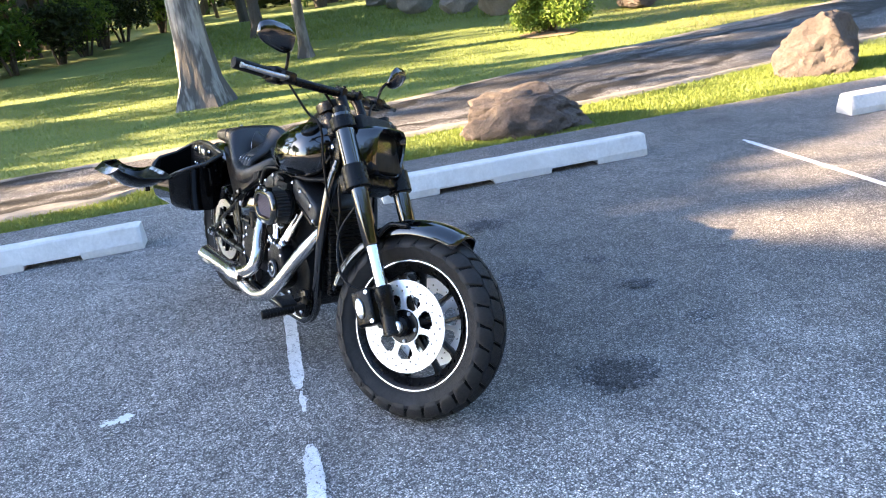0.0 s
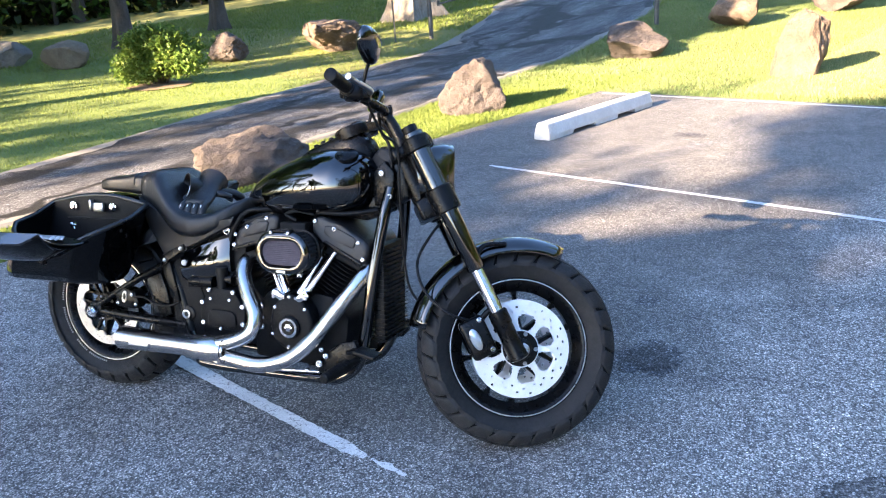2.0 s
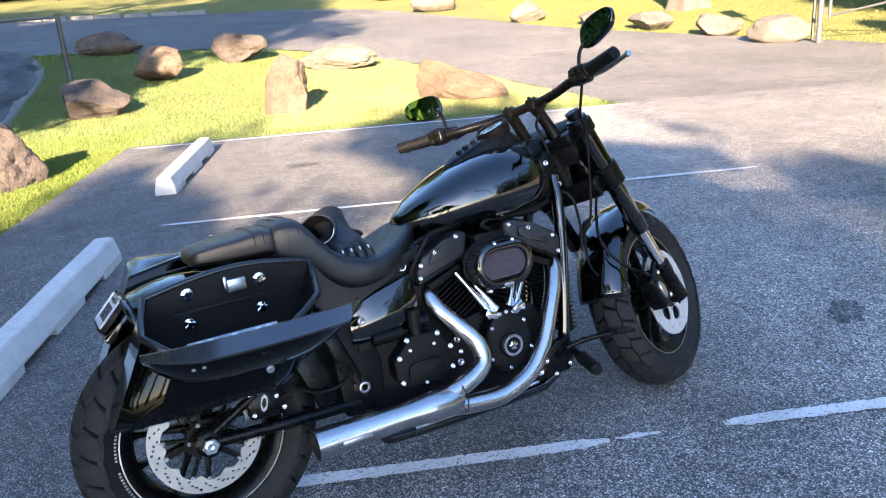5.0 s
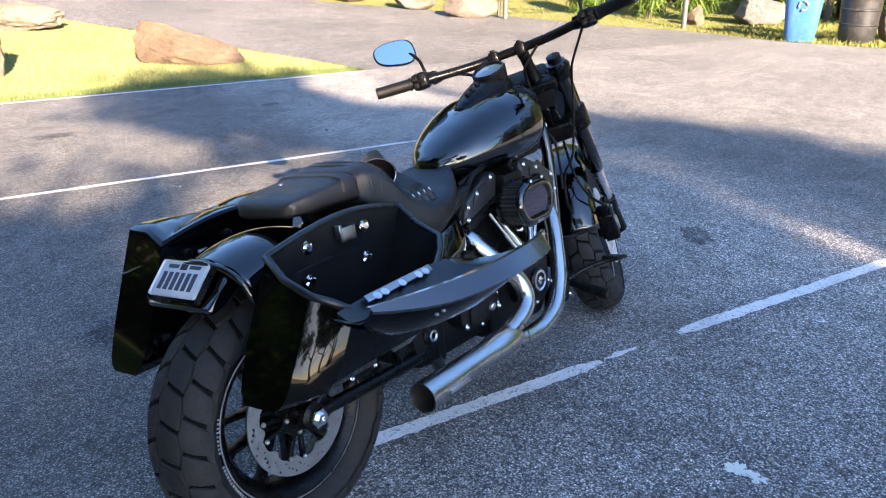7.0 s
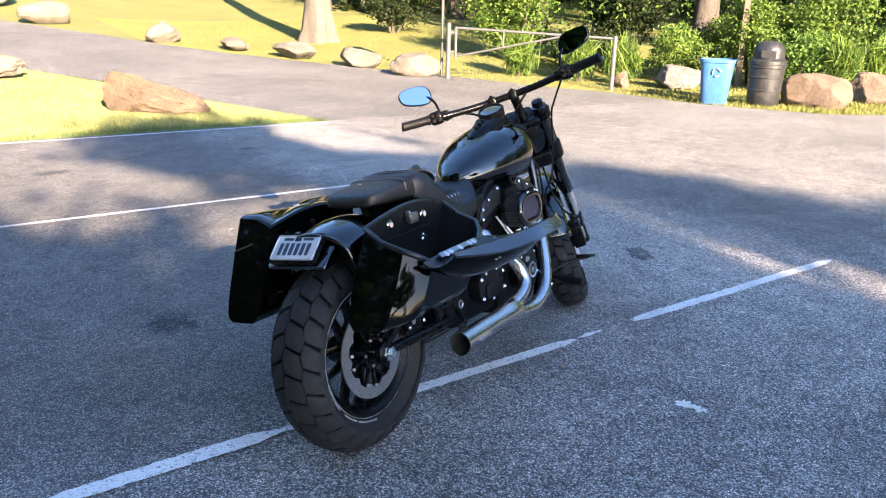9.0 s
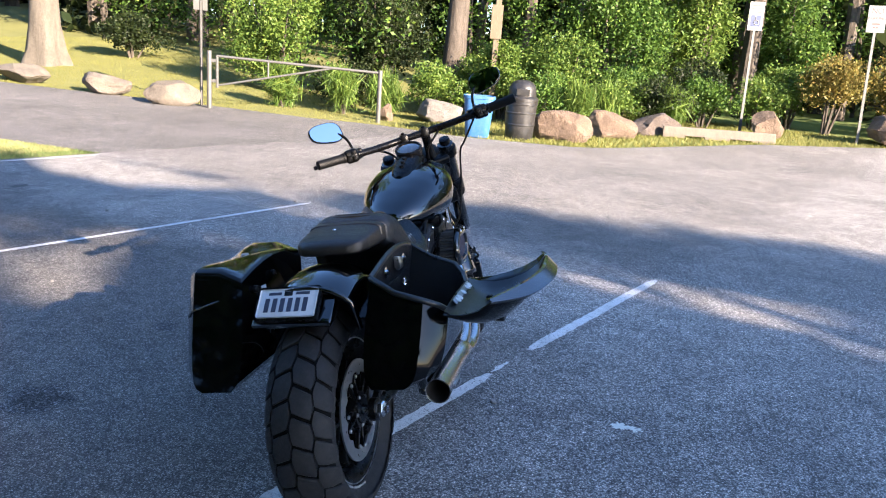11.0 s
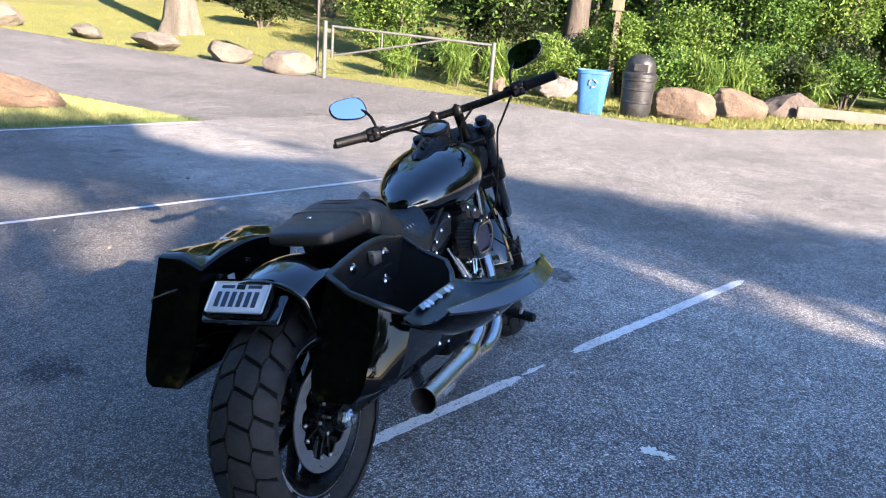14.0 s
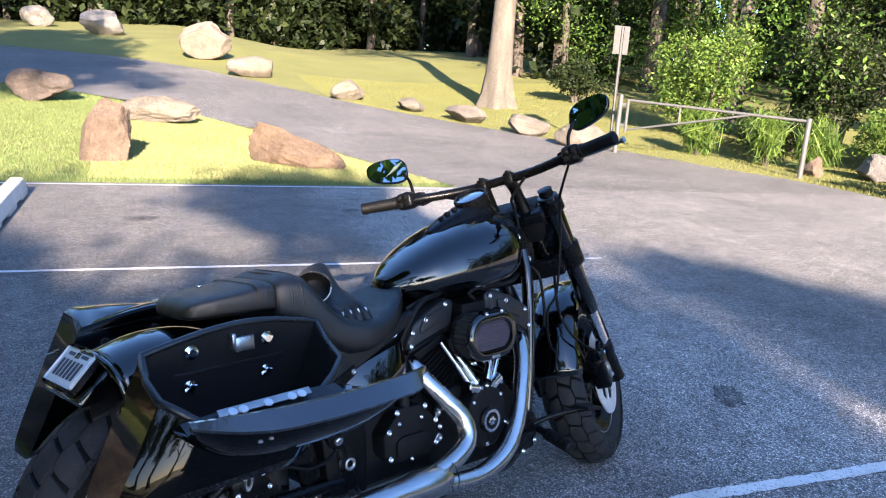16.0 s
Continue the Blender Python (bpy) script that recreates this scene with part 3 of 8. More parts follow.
boulder(-1.75, 14.3, (1.15, 0.8, 0.56), 31, M_ROCK_BROWN, "wedge shaped brown boulder on the grass island", -10, 11, rough=0.05)
boulder(0.15, 12.3, (1.5, 0.8, 0.42), 34, M_ROCK_PALE, "low pale tan boulder on the grass island", -20, 7)
boulder(-5.1, 17.2, (1.6, 0.8, 0.52), 38, M_ROCK_RED, "wide reddish boulder at the end of the island", 0, 7)
boulder(-10.25, 9.5, (1.5, 0.95, 0.62), 41, M_ROCK_RED, "flat topped tan block on the lawn", -20, 6, rough=0.07, box=0.6, peak=-0.25)
boulder(-11.1, 7.6, (0.95, 0.8, 0.55), 44, M_ROCK_BROWN, "brown boulder on the lawn near a shrub", 0, 7)
for i, (u, v, s, mt) in enumerate([(-14, 5.65, (1.05, 0.8, 0.55), M_ROCK_PALE), (-16.2, 5.2, (1.0, 0.8, 0.55), M_ROCK_GREY), (-18.2, 4.5, (1.0, 0.8, 0.8), M_ROCK_GREY), (-21.6, 4.6, (0.95, 0.8, 0.5), M_ROCK_GREY), (-24.6, 4.4, (1.0, 0.9, 0.6), M_ROCK_GREY), (-33, 6.6, (1.3, 1.0, 0.9), M_ROCK_GREY), (-36, 10, (1.4, 1.0, 0.8), M_ROCK_PALE)]):
    boulder(u, v, s, 50 + i, mt, "grey boulder in a row across the shaded lawn", 40 * i, 10, rough=0.05, fine=2)
for i, (u, v, s, mt) in enumerate([(1.9, 25.9, (1.7, 1.1, 1.2), M_ROCK_PALE), (3.0, 22.3, (1.7, 0.9, 0.6), M_ROCK_PALE), (4.9, 18.5, (1.35, 0.8, 0.52), M_ROCK_PALE), (6.2, 17.0, (1.15, 0.7, 0.3), M_ROCK_TAN), (6.9, 15.2, (1.25, 0.7, 0.38), M_ROCK_TAN), (7.55, 13.2, (1.0, 0.65, 0.42), M_ROCK_TAN), (7.85, 11.5, (1.05, 0.6, 0.46), M_ROCK_TAN), (-1.5, 32.5, (1.6, 1.1, 0.95), M_ROCK_GREY), (-4.5, 39, (1.4, 1.1, 0.9), M_ROCK_GREY)]):
    boulder(u, v, s, 70 + i, mt, "sunlit pale boulder on the verge of the park road", 25 * i, 10, rough=0.05, fine=2)
for i, (u, v, s, mt) in enumerate([(11.0, 8.8, (0.3, 0.3, 0.34), M_ROCK_RED), (12.0, 8.2, (0.7, 1.1, 0.46), M_ROCK_GREY), (11.65, 5.1, (0.7, 1.12, 0.56), M_ROCK_RED), (13.05, 4.75, (0.7, 1.1, 0.52), M_ROCK_RED), (14.3, 4.3, (0.6, 1.2, 0.46), M_ROCK_BROWN), (15.9, 2.45, (0.6, 0.85, 0.58), M_ROCK_RED), (17.2, 0.3, (0.8, 1.3, 0.62), M_ROCK_RED)]):
    boulder(u, v, s, 90 + i, mt, "rounded pinkish boulder at the far edge of the lot", 15 * i, 10, rough=0.045, fine=2, box=0.35)

# far stop: a squared beam before the signs
far_stop = wheel_stop(0, -1.1, 1.1, "pale squared beam at the far lot edge", 4)
p = on_ground(14.55, 3.05)
far_stop.data.materials[0] = surface("weathered beam", (0.10, 0.085, 0.068), (0.18, 0.155, 0.125), 6, (0.8, 0.95), 0, 0.5, 90)
far_stop.matrix_world = pose(p.x, p.y, p.z, 0, 0, -22.3 + 28) @ Matrix.Diagonal((1.2, 1, 1.5, 1))


# ---- simple solids ----
def cyl(bm, a, b, r, r2=None, seg=12, cap=True):
    taper_tube(bm, [a, b], [r, r if r2 is None else r2], seg, cap)


def box(bm, lo, hi, bev=0.0, m=None, seg=2):
    """A box between two corners, edges rounded."""
    r = bmesh.ops.create_cube(bm, size=1.0)
    vs = r["verts"]
    lo, hi = Vector(lo), Vector(hi)
    for v in vs:
        v.co = Vector([(lo[i] + hi[i]) / 2 + v.co[i] * (hi[i] - lo[i]) for i in range(3)])
    if bev:
        es = {e for v in vs for e in v.link_edges}
        r = bmesh.ops.bevel(bm, geom=list(es), offset=bev, segments=seg, affect="EDGES", profile=0.5)
        vs = list({v for f in r["faces"] for v in f.verts} | {v for v in vs if v.is_valid})
    if m is not None:
        for v in vs:
            v.co = m @ v.co
    return vs


def thing(name, label, category, group=""):
    return tagged(new(name), label, category, group)


def rod(name, parent, a, b, r, material, seg=10):
    bm = bmesh.new()
    cyl(bm, a, b, r, None, seg)
    return smooth(link(name, bm, material, parent))


# ---- bar gates ----
def gate(a, b, tall, label, brace=True):
    """A pipe gate across a way: two posts, top rail, sloping brace and hinge rails."""
    g = thing("bar_gate", label, "gate")
    pa, pb = on_ground(*a), on_ground(*b)
    up = Vector((0, 0, 1))
    d = (pb - pa)
    rod("post", g, pa - up * 0.1, pa + up * (tall + 0.06), 0.045, M_GATE, 14)
    rod("post", g, pb - up * 0.1, pb + up * (tall - 0.02), 0.045, M_GATE, 14)
    h0 = pa + d * 0.045
    rod("hinge_post", g, h0 + up * (tall - 0.62), h0 + up * (tall - 0.01), 0.028, M_GATE)
    rod("top_rail", g, h0 + up * (tall - 0.03), pb + up * (tall - 0.07), 0.026, M_GATE)
    if brace:
        rod("brace", g, h0 + up * (tall - 0.58), pa + d * 0.72 + up * (tall - 0.06), 0.020, M_GATE)
        rod("strut", g, pa + d * 0.34 + up * (tall - 0.04), pa + d * 0.34 + up * (tall - 0.36), 0.018, M_GATE)
    for k in (0.12, 0.5):
        bm = bmesh.new()
        box(bm, (-0.05, -0.012, -0.03), (0.14, 0.012, 0.03), 0.004, Matrix.Translation(pa + up * (tall - k)) @ Matrix.Rotation(math.atan2(d.y, d.x), 4, "Z"))
        link("hinge", bm, M_GATE, g)
    return g


gate((8.3, 10.98), (10.4, 8.5), 1.02, "closed galvanised pipe gate at the wood's edge")
gate((-8.75, 11.0), (-4.6, 12.85), 1.25, "galvanised pipe gate across the old track")
M_WOOD_PALE = surface("weathered wood", (0.09, 0.072, 0.046), (0.15, 0.12, 0.08), 12, (0.75, 0.9), 0, 0.5, 120, stretch=(1, 1, 0.15))
M_SIGN_WHITE = surface("sign face white", (0.15, 0.155, 0.162), (0.19, 0.195, 0.202), 6, (0.35, 0.5))
M_SIGN_RED = surface("sign print red", (0.17, 0.028, 0.028), (0.20, 0.04, 0.036), 9, (0.4, 0.5))
M_SIGN_BLUE = surface("sign print blue", (0.006, 0.02, 0.08), (0.009, 0.027, 0.10), 9, (0.4, 0.5))
M_SIGN_GREY = surface("sign print grey", (0.05, 0.055, 0.06), (0.08, 0.085, 0.09), 9, (0.5, 0.6))


def lettering(text, size, material, parent, m):
    cu = bpy.data.curves.new("writing", "FONT")
    cu.body, cu.size, cu.align_x, cu.align_y, cu.extrude = text, size, "CENTER", "CENTER", 0.0008
    cu.materials.append(material)
    ob = new("writing", cu)
    ob.parent, ob.matrix_local = parent, m
    return ob


def road_sign(u, v, tall, w, h, label, facing, lean=0.0, plate=None):
    """A flat sheet sign on a U-channel steel post; its parts stand in sign space, face to -y."""
    g = thing("road_sign", label, "sign")
    bm = bmesh.new()
    for x0, x1, y0, y1 in ((-0.028, 0.028, 0.0, 0.004), (-0.028, -0.024, 0.0, 0.026), (0.024, 0.028, 0.0, 0.026)):
        box(bm, (x0, y0, -0.1), (x1, y1, tall))
    link("post", bm, M_GATE, g)
    bm = bmesh.new()
    box(bm, (-w / 2, -0.006, tall - h), (w / 2, -0.001, tall + 0.02), 0.0008)
    link("sign_plate", bm, plate or M_SIGN_WHITE, g)
    for z in (tall - h * 0.2, tall - h * 0.8):
        bm = bmesh.new()
        cyl(bm, (0, -0.009, z), (0, -0.004, z), 0.007, seg=8)
        link("bolt", bm, M_STEEL_GALV, g)
    p = on_ground(u, v)
    g.matrix_world = pose(p.x, p.y, p.z, 0, lean, facing)
    return g


FACE = Matrix.Rotation(radians(90), 4, "X")
sign_a = road_sign(16.16, 3.05, 2.75, 0.32, 0.56, "white accessible parking sign with a blue panel", -75, -1)
bm = bmesh.new()
box(bm, (-0.11, -0.008, 2.27), (0.11, -0.0065, 2.5))
link("symbol_panel", bm, M_SIGN_BLUE, sign_a)
bm = bmesh.new()
taper_tube(bm, [(0.02 + 0.055 * math.cos(a), -0.0095, 2.36 + 0.055 * math.sin(a)) for a in [radians(130 + 23 * k) for k in range(11)]], [0.008] * 11, 6)
taper_tube(bm, [(-0.005, -0.0095, 2.46), (-0.0, -0.0095, 2.39), (0.05, -0.0095, 2.385), (0.075, -0.0095, 2.32)], [0.01] * 4, 6)
box(bm, (-0.018, -0.0105, 2.465), (0.012, -0.0085, 2.492), 0.0008)
link("wheelchair_symbol", bm, M_SIGN_WHITE, sign_a)
for z, w in ((2.68, 0.24), (2.62, 0.26), (2.55, 0.2), (2.21, 0.22)):
    bm = bmesh.new()
    box(bm, (-w / 2, -0.0078, z), (w / 2, -0.0065, z + 0.03))
    link("print_bar", bm, M_SIGN_GREY, sign_a)
sign_b = road_sign(16.67, 0.8, 2.75, 0.36, 0.50, "white no parking sign with red print", -82, -2)
for text, z, s in (("NO", 2.66, 0.15), ("PARKING", 2.52, 0.085)):
    lettering(text, s, M_SIGN_RED, sign_b, Matrix.Translation((0, -0.0075, z)) @ FACE)
for z, w in ((2.40, 0.16), (2.33, 0.1)):
    bm = bmesh.new()
    box(bm, (-w / 2, -0.0078, z), (w / 2, -0.0065, z + 0.03))
    link("print_bar", bm, M_SIGN_RED, sign_b)
road_sign(8.42, 11.38, 2.3, 0.34, 0.5, "bare grey sheet sign on a steel post seen from behind", 160, 0, M_GATE)
road_sign(-9.35, 10.55, 2.4, 0.3, 0.45, "sheet sign on a pale post by the track", 120, 0, M_GATE)
wood_post = thing("wooden_post", "tall weathered wooden post with a board", "post")
pw = on_ground(13.2, 7.65)
bm = bmesh.new()
box(bm, (-0.06, -0.06, -0.2), (0.06, 0.06, 2.75), 0.008)
link("post", bm, M_WOOD_PALE, wood_post)
bm = bmesh.new()
box(bm, (-0.14, -0.09, 1.75), (0.10, -0.062, 2.45), 0.005)
link("board", bm, M_WOOD_PALE, wood_post)
wood_post.matrix_world = pose(pw.x, pw.y, pw.z, 0, 0, -75)

# ---- bins ----
M_BIN_BLUE = surface("blue plastic", (0.030, 0.10, 0.26), (0.042, 0.135, 0.32), 5, (0.4, 0.55), 0, 0.2, 150, dust=0.15)
M_BIN_BLACK = surface("black plastic", (0.012, 0.012, 0.013), (0.026, 0.026, 0.028), 6, (0.3, 0.5), 0, 0.2, 150, dust=0.12)
blue_bin = thing("recycling_bin", "blue plastic recycling bin with a white arrows symbol", "bin")
bm = bmesh.new()
loops = []
for z, wx, wy in ((0, 0.17, 0.2), (0.02, 0.18, 0.21), (0.68, 0.235, 0.27), (0.685, 0.25, 0.285), (0.735, 0.252, 0.287), (0.74, 0.235, 0.27), (0.4, 0.2, 0.235)):
    ring = []
    for k in range(28):
        a = 2 * math.pi * k / 28
        ca, sa = math.cos(a), math.sin(a)
        q = (abs(ca) ** 5 + abs(sa) ** 5) ** -0.2
        ring.append(bm.verts.new((wx * ca * q, wy * sa * q, z)))
    loops.append(ring)
for r0, r1 in zip(loops, loops[1:]):
    for j in range(28):
        bm.faces.new((r0[j], r0[(j + 1) % 28], r1[(j + 1) % 28], r1[j]))
bm.faces.new(loops[0][::-1])
bm.faces.new(loops[-1])
smooth(link("body", bm, M_BIN_BLUE, blue_bin), 40)
bm = bmesh.new()
for k in range(3):
    a0 = radians(90 + 120 * k)
    pts = [(-0.004 - 0.232, 0.062 * math.cos(a0 + radians(12 * j)), 0.53 + 0.062 * math.sin(a0 + radians(12 * j))) for j in range(8)]
    taper_tube(bm, pts, [0.014] * 6 + [0.022, 0.003], 6)
link("arrows_symbol", bm, M_SIGN_WHITE, blue_bin)
p = on_ground(10.35, 6.15)
blue_bin.matrix_world = pose(p.x, p.y, p.z, 0, 0, 12)
black_bin = thing("trash_can", "ribbed black plastic trash can with a domed lid", "bin")


def lathe(bm, prof, seg=40, m=None):
    """Turn a profile of (r, z) about z."""
    rings = []
    for r, z in prof:
        rings.append([bm.verts.new((r * math.cos(2 * math.pi * k / seg), r * math.sin(2 * math.pi * k / seg), z)) for k in range(seg)] if r > 1e-5 else [bm.verts.new((0, 0, z))])
    new_v = [v for r in rings for v in r]
    for r0, r1 in zip(rings, rings[1:]):
        for j in range(seg):
            if len(r0) == 1 and len(r1) == 1:
                continue
            if len(r0) == 1:
                bm.faces.new((r0[0], r1[(j + 1) % seg], r1[j]))
            elif len(r1) == 1:
                bm.faces.new((r0[j], r0[(j + 1) % seg], r1[0]))
            else:
                bm.faces.new((r0[j], r0[(j + 1) % seg], r1[(j + 1) % seg], r1[j]))
    if m is not None:
        for v in new_v:
            v.co = m @ v.co
    return new_v


bm = bmesh.new()
lathe(bm, [(0, 0), (0.24, 0), (0.25, 0.02), (0.262, 0.25), (0.272, 0.26), (0.272, 0.28), (0.265, 0.29), (0.272, 0.46), (0.284, 0.47), (0.284, 0.49), (0.275, 0.5), (0.282, 0.62), (0.295, 0.63), (0.295, 0.68), (0.28, 0.69), (0.25, 0.69)])
smooth(link("body", bm, M_BIN_BLACK, black_bin), 30)
bm = bmesh.new()
lathe(bm, [(0.3, 0.685), (0.3, 0.74), (0.275, 0.76), (0.255, 0.78), (0.245, 0.90), (0.225, 0.96), (0.18, 1.02), (0.11, 1.055), (0, 1.065)])
lid_ob = smooth(link("lid", bm, M_BIN_BLACK, black_bin, "domed black lid"), 40)
bm = bmesh.new()
box(bm, (-0.262, -0.12, 0.79), (-0.235, 0.12, 0.91), 0.008)
link("push_flap", bm, M_BIN_BLACK, black_bin)
p = on_ground(10.95, 5.62)
black_bin.matrix_world = pose(p.x, p.y, p.z, 0, 0, 10)


# ---- trees, shrubs and grass ----
def limb_paths(rng, base, tall, n, spread, start=0.35):
    out = []
    for k in range(n):
        h = tall * (start + (0.95 - start) * (k + rng.uniform(0, 0.6)) / n)
        a = k * 2.4 + rng.uniform(-0.4, 0.4)
        ln = spread * (1.1 - 0.5 * h / tall) * rng.uniform(0.7, 1.1)
        s = Vector(base) + Vector((0, 0, h))
        d = Vector((math.cos(a), math.sin(a), rng.uniform(0.35, 0.8)))
        out.append([s, s + d * ln * 0.4 + Vector((0, 0, 0.05 * ln)), s + d * ln * 0.75, s + d * ln + Vector((0, 0, rng.uniform(-0.1, 0.15) * ln))])
    return out


def trunk_mesh(tall, r, rng, flare=1.6, limbs=6, spread=2.0, bend=0.15, start=0.35, seg=16):
    bm = bmesh.new()
    pts, rad = [(0, 0, -0.25)], [r * flare * 1.25]
    steps = 12
    for k in range(steps + 1):
        h = tall * (k / steps) ** 1.5
        f = 1 + (flare - 1) * math.exp(-h / (r * 1.7))
        pts.append((bend * math.sin(h * 0.5) * h / tall, bend * math.cos(h * 0.7 + 1) * h / tall - bend * math.cos(1) * h / tall, h))
        rad.append(max(0.02, r * f * (1 - 0.75 * h / tall)))
    taper_tube(bm, pts, rad, seg)
    for v in bm.verts:
        h = v.co.z
        a = math.atan2(v.co.y, v.co.x)
        if h < r * 5:
            k = (1 - max(0, h) / (r * 5)) ** 2
            s = 1 + 0.22 * k * math.sin(a * 5 + 1.3) + 0.1 * k * math.sin(a * 9)
            v.co.x, v.co.y = v.co.x * s, v.co.y * s
    for path in limb_paths(rng, (0, 0, 0), tall, limbs, spread, start):
        ln = (path[-1] - path[0]).length
        taper_tube(bm, spline(path, 3), [max(0.012, r * 0.36 * (1 - 0.85 * i / 9)) for i in range(10)], 7)
    return bm


def tree(u, v, tall, r, blobs, n, leaf, label, seed, bark=None, leaves=None, flare=1.6, limbs=7, spread=2.2, start=0.35, bend=0.15, clump=14, sp=0.2, gaps=()):
    """A tree: a flared trunk with limbs, and a crown of clumped leaves over blobs given from its foot."""
    rng, nr = random.Random(seed), np.random.default_rng(seed)
    t = thing("tree", label, "tree")
    smooth(link("trunk", trunk_mesh(tall, r, rng, flare, limbs, spread, bend, start), bark or M_BARK, t), 60)
    p = on_ground(u, v)
    if n:
        pts = clumped(blobs, n, nr, clump, sp)
        if gaps:
            fall = (pts[:, 2] + p.z) / SUN_FROM.z
            gx, gy = pts[:, 0] + p.x - SUN_FROM.x * fall, pts[:, 1] + p.y - SUN_FROM.y * fall
            gu, gv = CU * gx + SU * gy, -SU * gx + CU * gy
            open_sky = np.zeros(len(pts), bool)
            for a, b, r_gap in gaps:
                open_sky |= (gu - a) ** 2 + (gv - b) ** 2 < (r_gap + 0.075) ** 2
            pts = pts[~open_sky]
        quads("crown", leaf_quads(pts, leaf, nr), leaves or M_LEAF, t)
    t.matrix_world = pose(p.x, p.y, p.z)
    return t


def crown_blobs(seed, lo, hi, wide_r, n=10):
    rng = random.Random(seed)
    out = []
    for k in range(n):
        h = lo + (hi - lo) * (k + 0.5) / n
        f = math.sin(math.pi * (0.18 + 0.75 * (h - lo) / (hi - lo)))
        a = rng.uniform(0, 6.28)
        d = wide_r * f * 0.5
        q = wide_r * (0.35 + 0.35 * f)
        out.append((math.cos(a) * d, math.sin(a) * d, h, q, q, q * 0.6))
    return out


def shrub(u, v, size, n, leaf, label, seed, leaves, name="shrub", droop=0.0, slim=0.5, sink=0.0, clump=10):
    """A leafy bush of several clumps, with stems."""
    rng, nr = random.Random(seed), np.random.default_rng(seed)
    s = thing(name, label, "shrub")
    blobs = []
    for k in range(9):
        a, d = rng.uniform(0, 6.28), rng.uniform(0.0, 0.6)
        blobs.append((math.cos(a) * d * size[0] * 0.5, math.sin(a) * d * size[1] * 0.5, size[2] * rng.uniform(0.3, 0.78), size[0] * rng.uniform(0.18, 0.3), size[1] * rng.uniform(0.18, 0.3), size[2] * rng.uniform(0.18, 0.26)))
    pts = clumped(blobs, n, nr, clump, 0.05 * size[2] ** 0.5, 0.5)
    pts[:, 2] = np.maximum(pts[:, 2], 0.03)
    quads("foliage", leaf_quads(pts, leaf, nr, 0.4, slim, droop), leaves, s)
    bm = bmesh.new()
    for b in blobs:
        taper_tube(bm, [(b[0] * 0.15, b[1] * 0.15, -0.08), (b[0] * 0.5, b[1] * 0.5, b[2] * 0.55), (b[0], b[1], b[2] + b[5] * 0.5)], [0.02 * size[2] + 0.006, 0.012 * size[2] + 0.004, 0.004], 6)
    link("stem", bm, M_BARK, s)
    p = on_ground(u, v)
    s.matrix_world = pose(p.x, p.y, p.z - sink)
    return s


tree(-7.12, -0.60, 13, 0.215, [(x - 1.25, y + 0.65, z, a, b, c) for x, y, z, a, b, c in crown_blobs(1, 4.4, 15, 4.2, 18)], 30000, 0.34, "tall tree with blotched pale grey bark on the lawn", 1, M_BARK_BLOTCH, flare=1.8, limbs=8, start=0.5)
tree(-11.05, 1.0, 9.0, 0.10, crown_blobs(2, 4.0, 13, 3.8, 14), 15000, 0.3, "slim grey forked tree on the lawn", 2, M_BARK_SLIM, limbs=6, start=0.16)
tree(-18.0, 0.2, 11.0, 0.15, crown_blobs(3, 4.2, 15, 4.2, 14), 16000, 0.32, "slim dark tree on the shaded lawn", 3, limbs=6)
tree(-12.2, 14.0, 12.0, 0.42, crown_blobs(4, 6.5, 15, 4.0, 10), 5200, 0.24, "stout tree beside the old track, sunlight painted into its bark", 4, M_BARK_SUNNY, flare=2.0, limbs=8, start=0.55)
tree(-17.5, 8.6, 10.0, 0.22, crown_blobs(5, 4.8, 12, 2.8, 9), 3600, 0.22, "dark trunked tree on the lawn", 5, limbs=7, start=0.45)
tree(-18.2, 11.9, 10.0, 0.22, crown_blobs(6, 4.8, 12, 2.8, 9), 3600, 0.22, "dark trunked tree on the lawn", 6, limbs=7, start=0.45)
tree(8.95, 17.95, 14.0, 0.34, crown_blobs(7, 8.0, 17, 4.2, 11), 5600, 0.25, "tall smooth pale barked tree on the sunny slope", 7, M_BARK_PALE, flare=1.4, limbs=8, start=0.6, bend=0.05)
tree(14.8, 9.8, 13.0, 0.30, crown_blobs(8, 4.2, 15, 3.6, 11), 7000, 0.22, "tall brown trunked tree behind the bins", 8, M_BARK, flare=1.4, limbs=9, start=0.32)

# rows of trees on the sun's side of the lot, whose crowns shade the bays, the track and the lawn
SLOPE = math.tan(SUN_EL)
SUN_U, SUN_V = uv(0.52 / 0.9965, 0.85 / 0.9965)


# gaps in those crowns, by where their light falls on the bays: (u, v, radius)
LIGHT_GAPS = [(0.55, 2.45, 0.2), (0.8, 2.85, 0.24), (1.1, 3.15, 0.22), (1.35, 3.3, 0.16), (-0.3, 3.15, 0.2), (-0.3, 3.65, 0.3), (0.05, 4.2, 0.3), (-0.5, 4.5, 0.35), (0.5, 4.2, 0.28), (-0.9, 5.2, 0.45), (-0.3, 5.4, 0.45), (-1.3, 5.9, 0.4), (-0.7, 6.3, 0.4), (0.2, 4.95, 0.3), (2.75, 5.8, 0.45), (2.85, 5.1, 0.4), (3.2, 4.7, 0.3), (2.95, 6.4, 0.4), (1.9, 2.65, 0.12), (1.2, 4.0, 0.12), (1.47, 2.06, 0.1)]


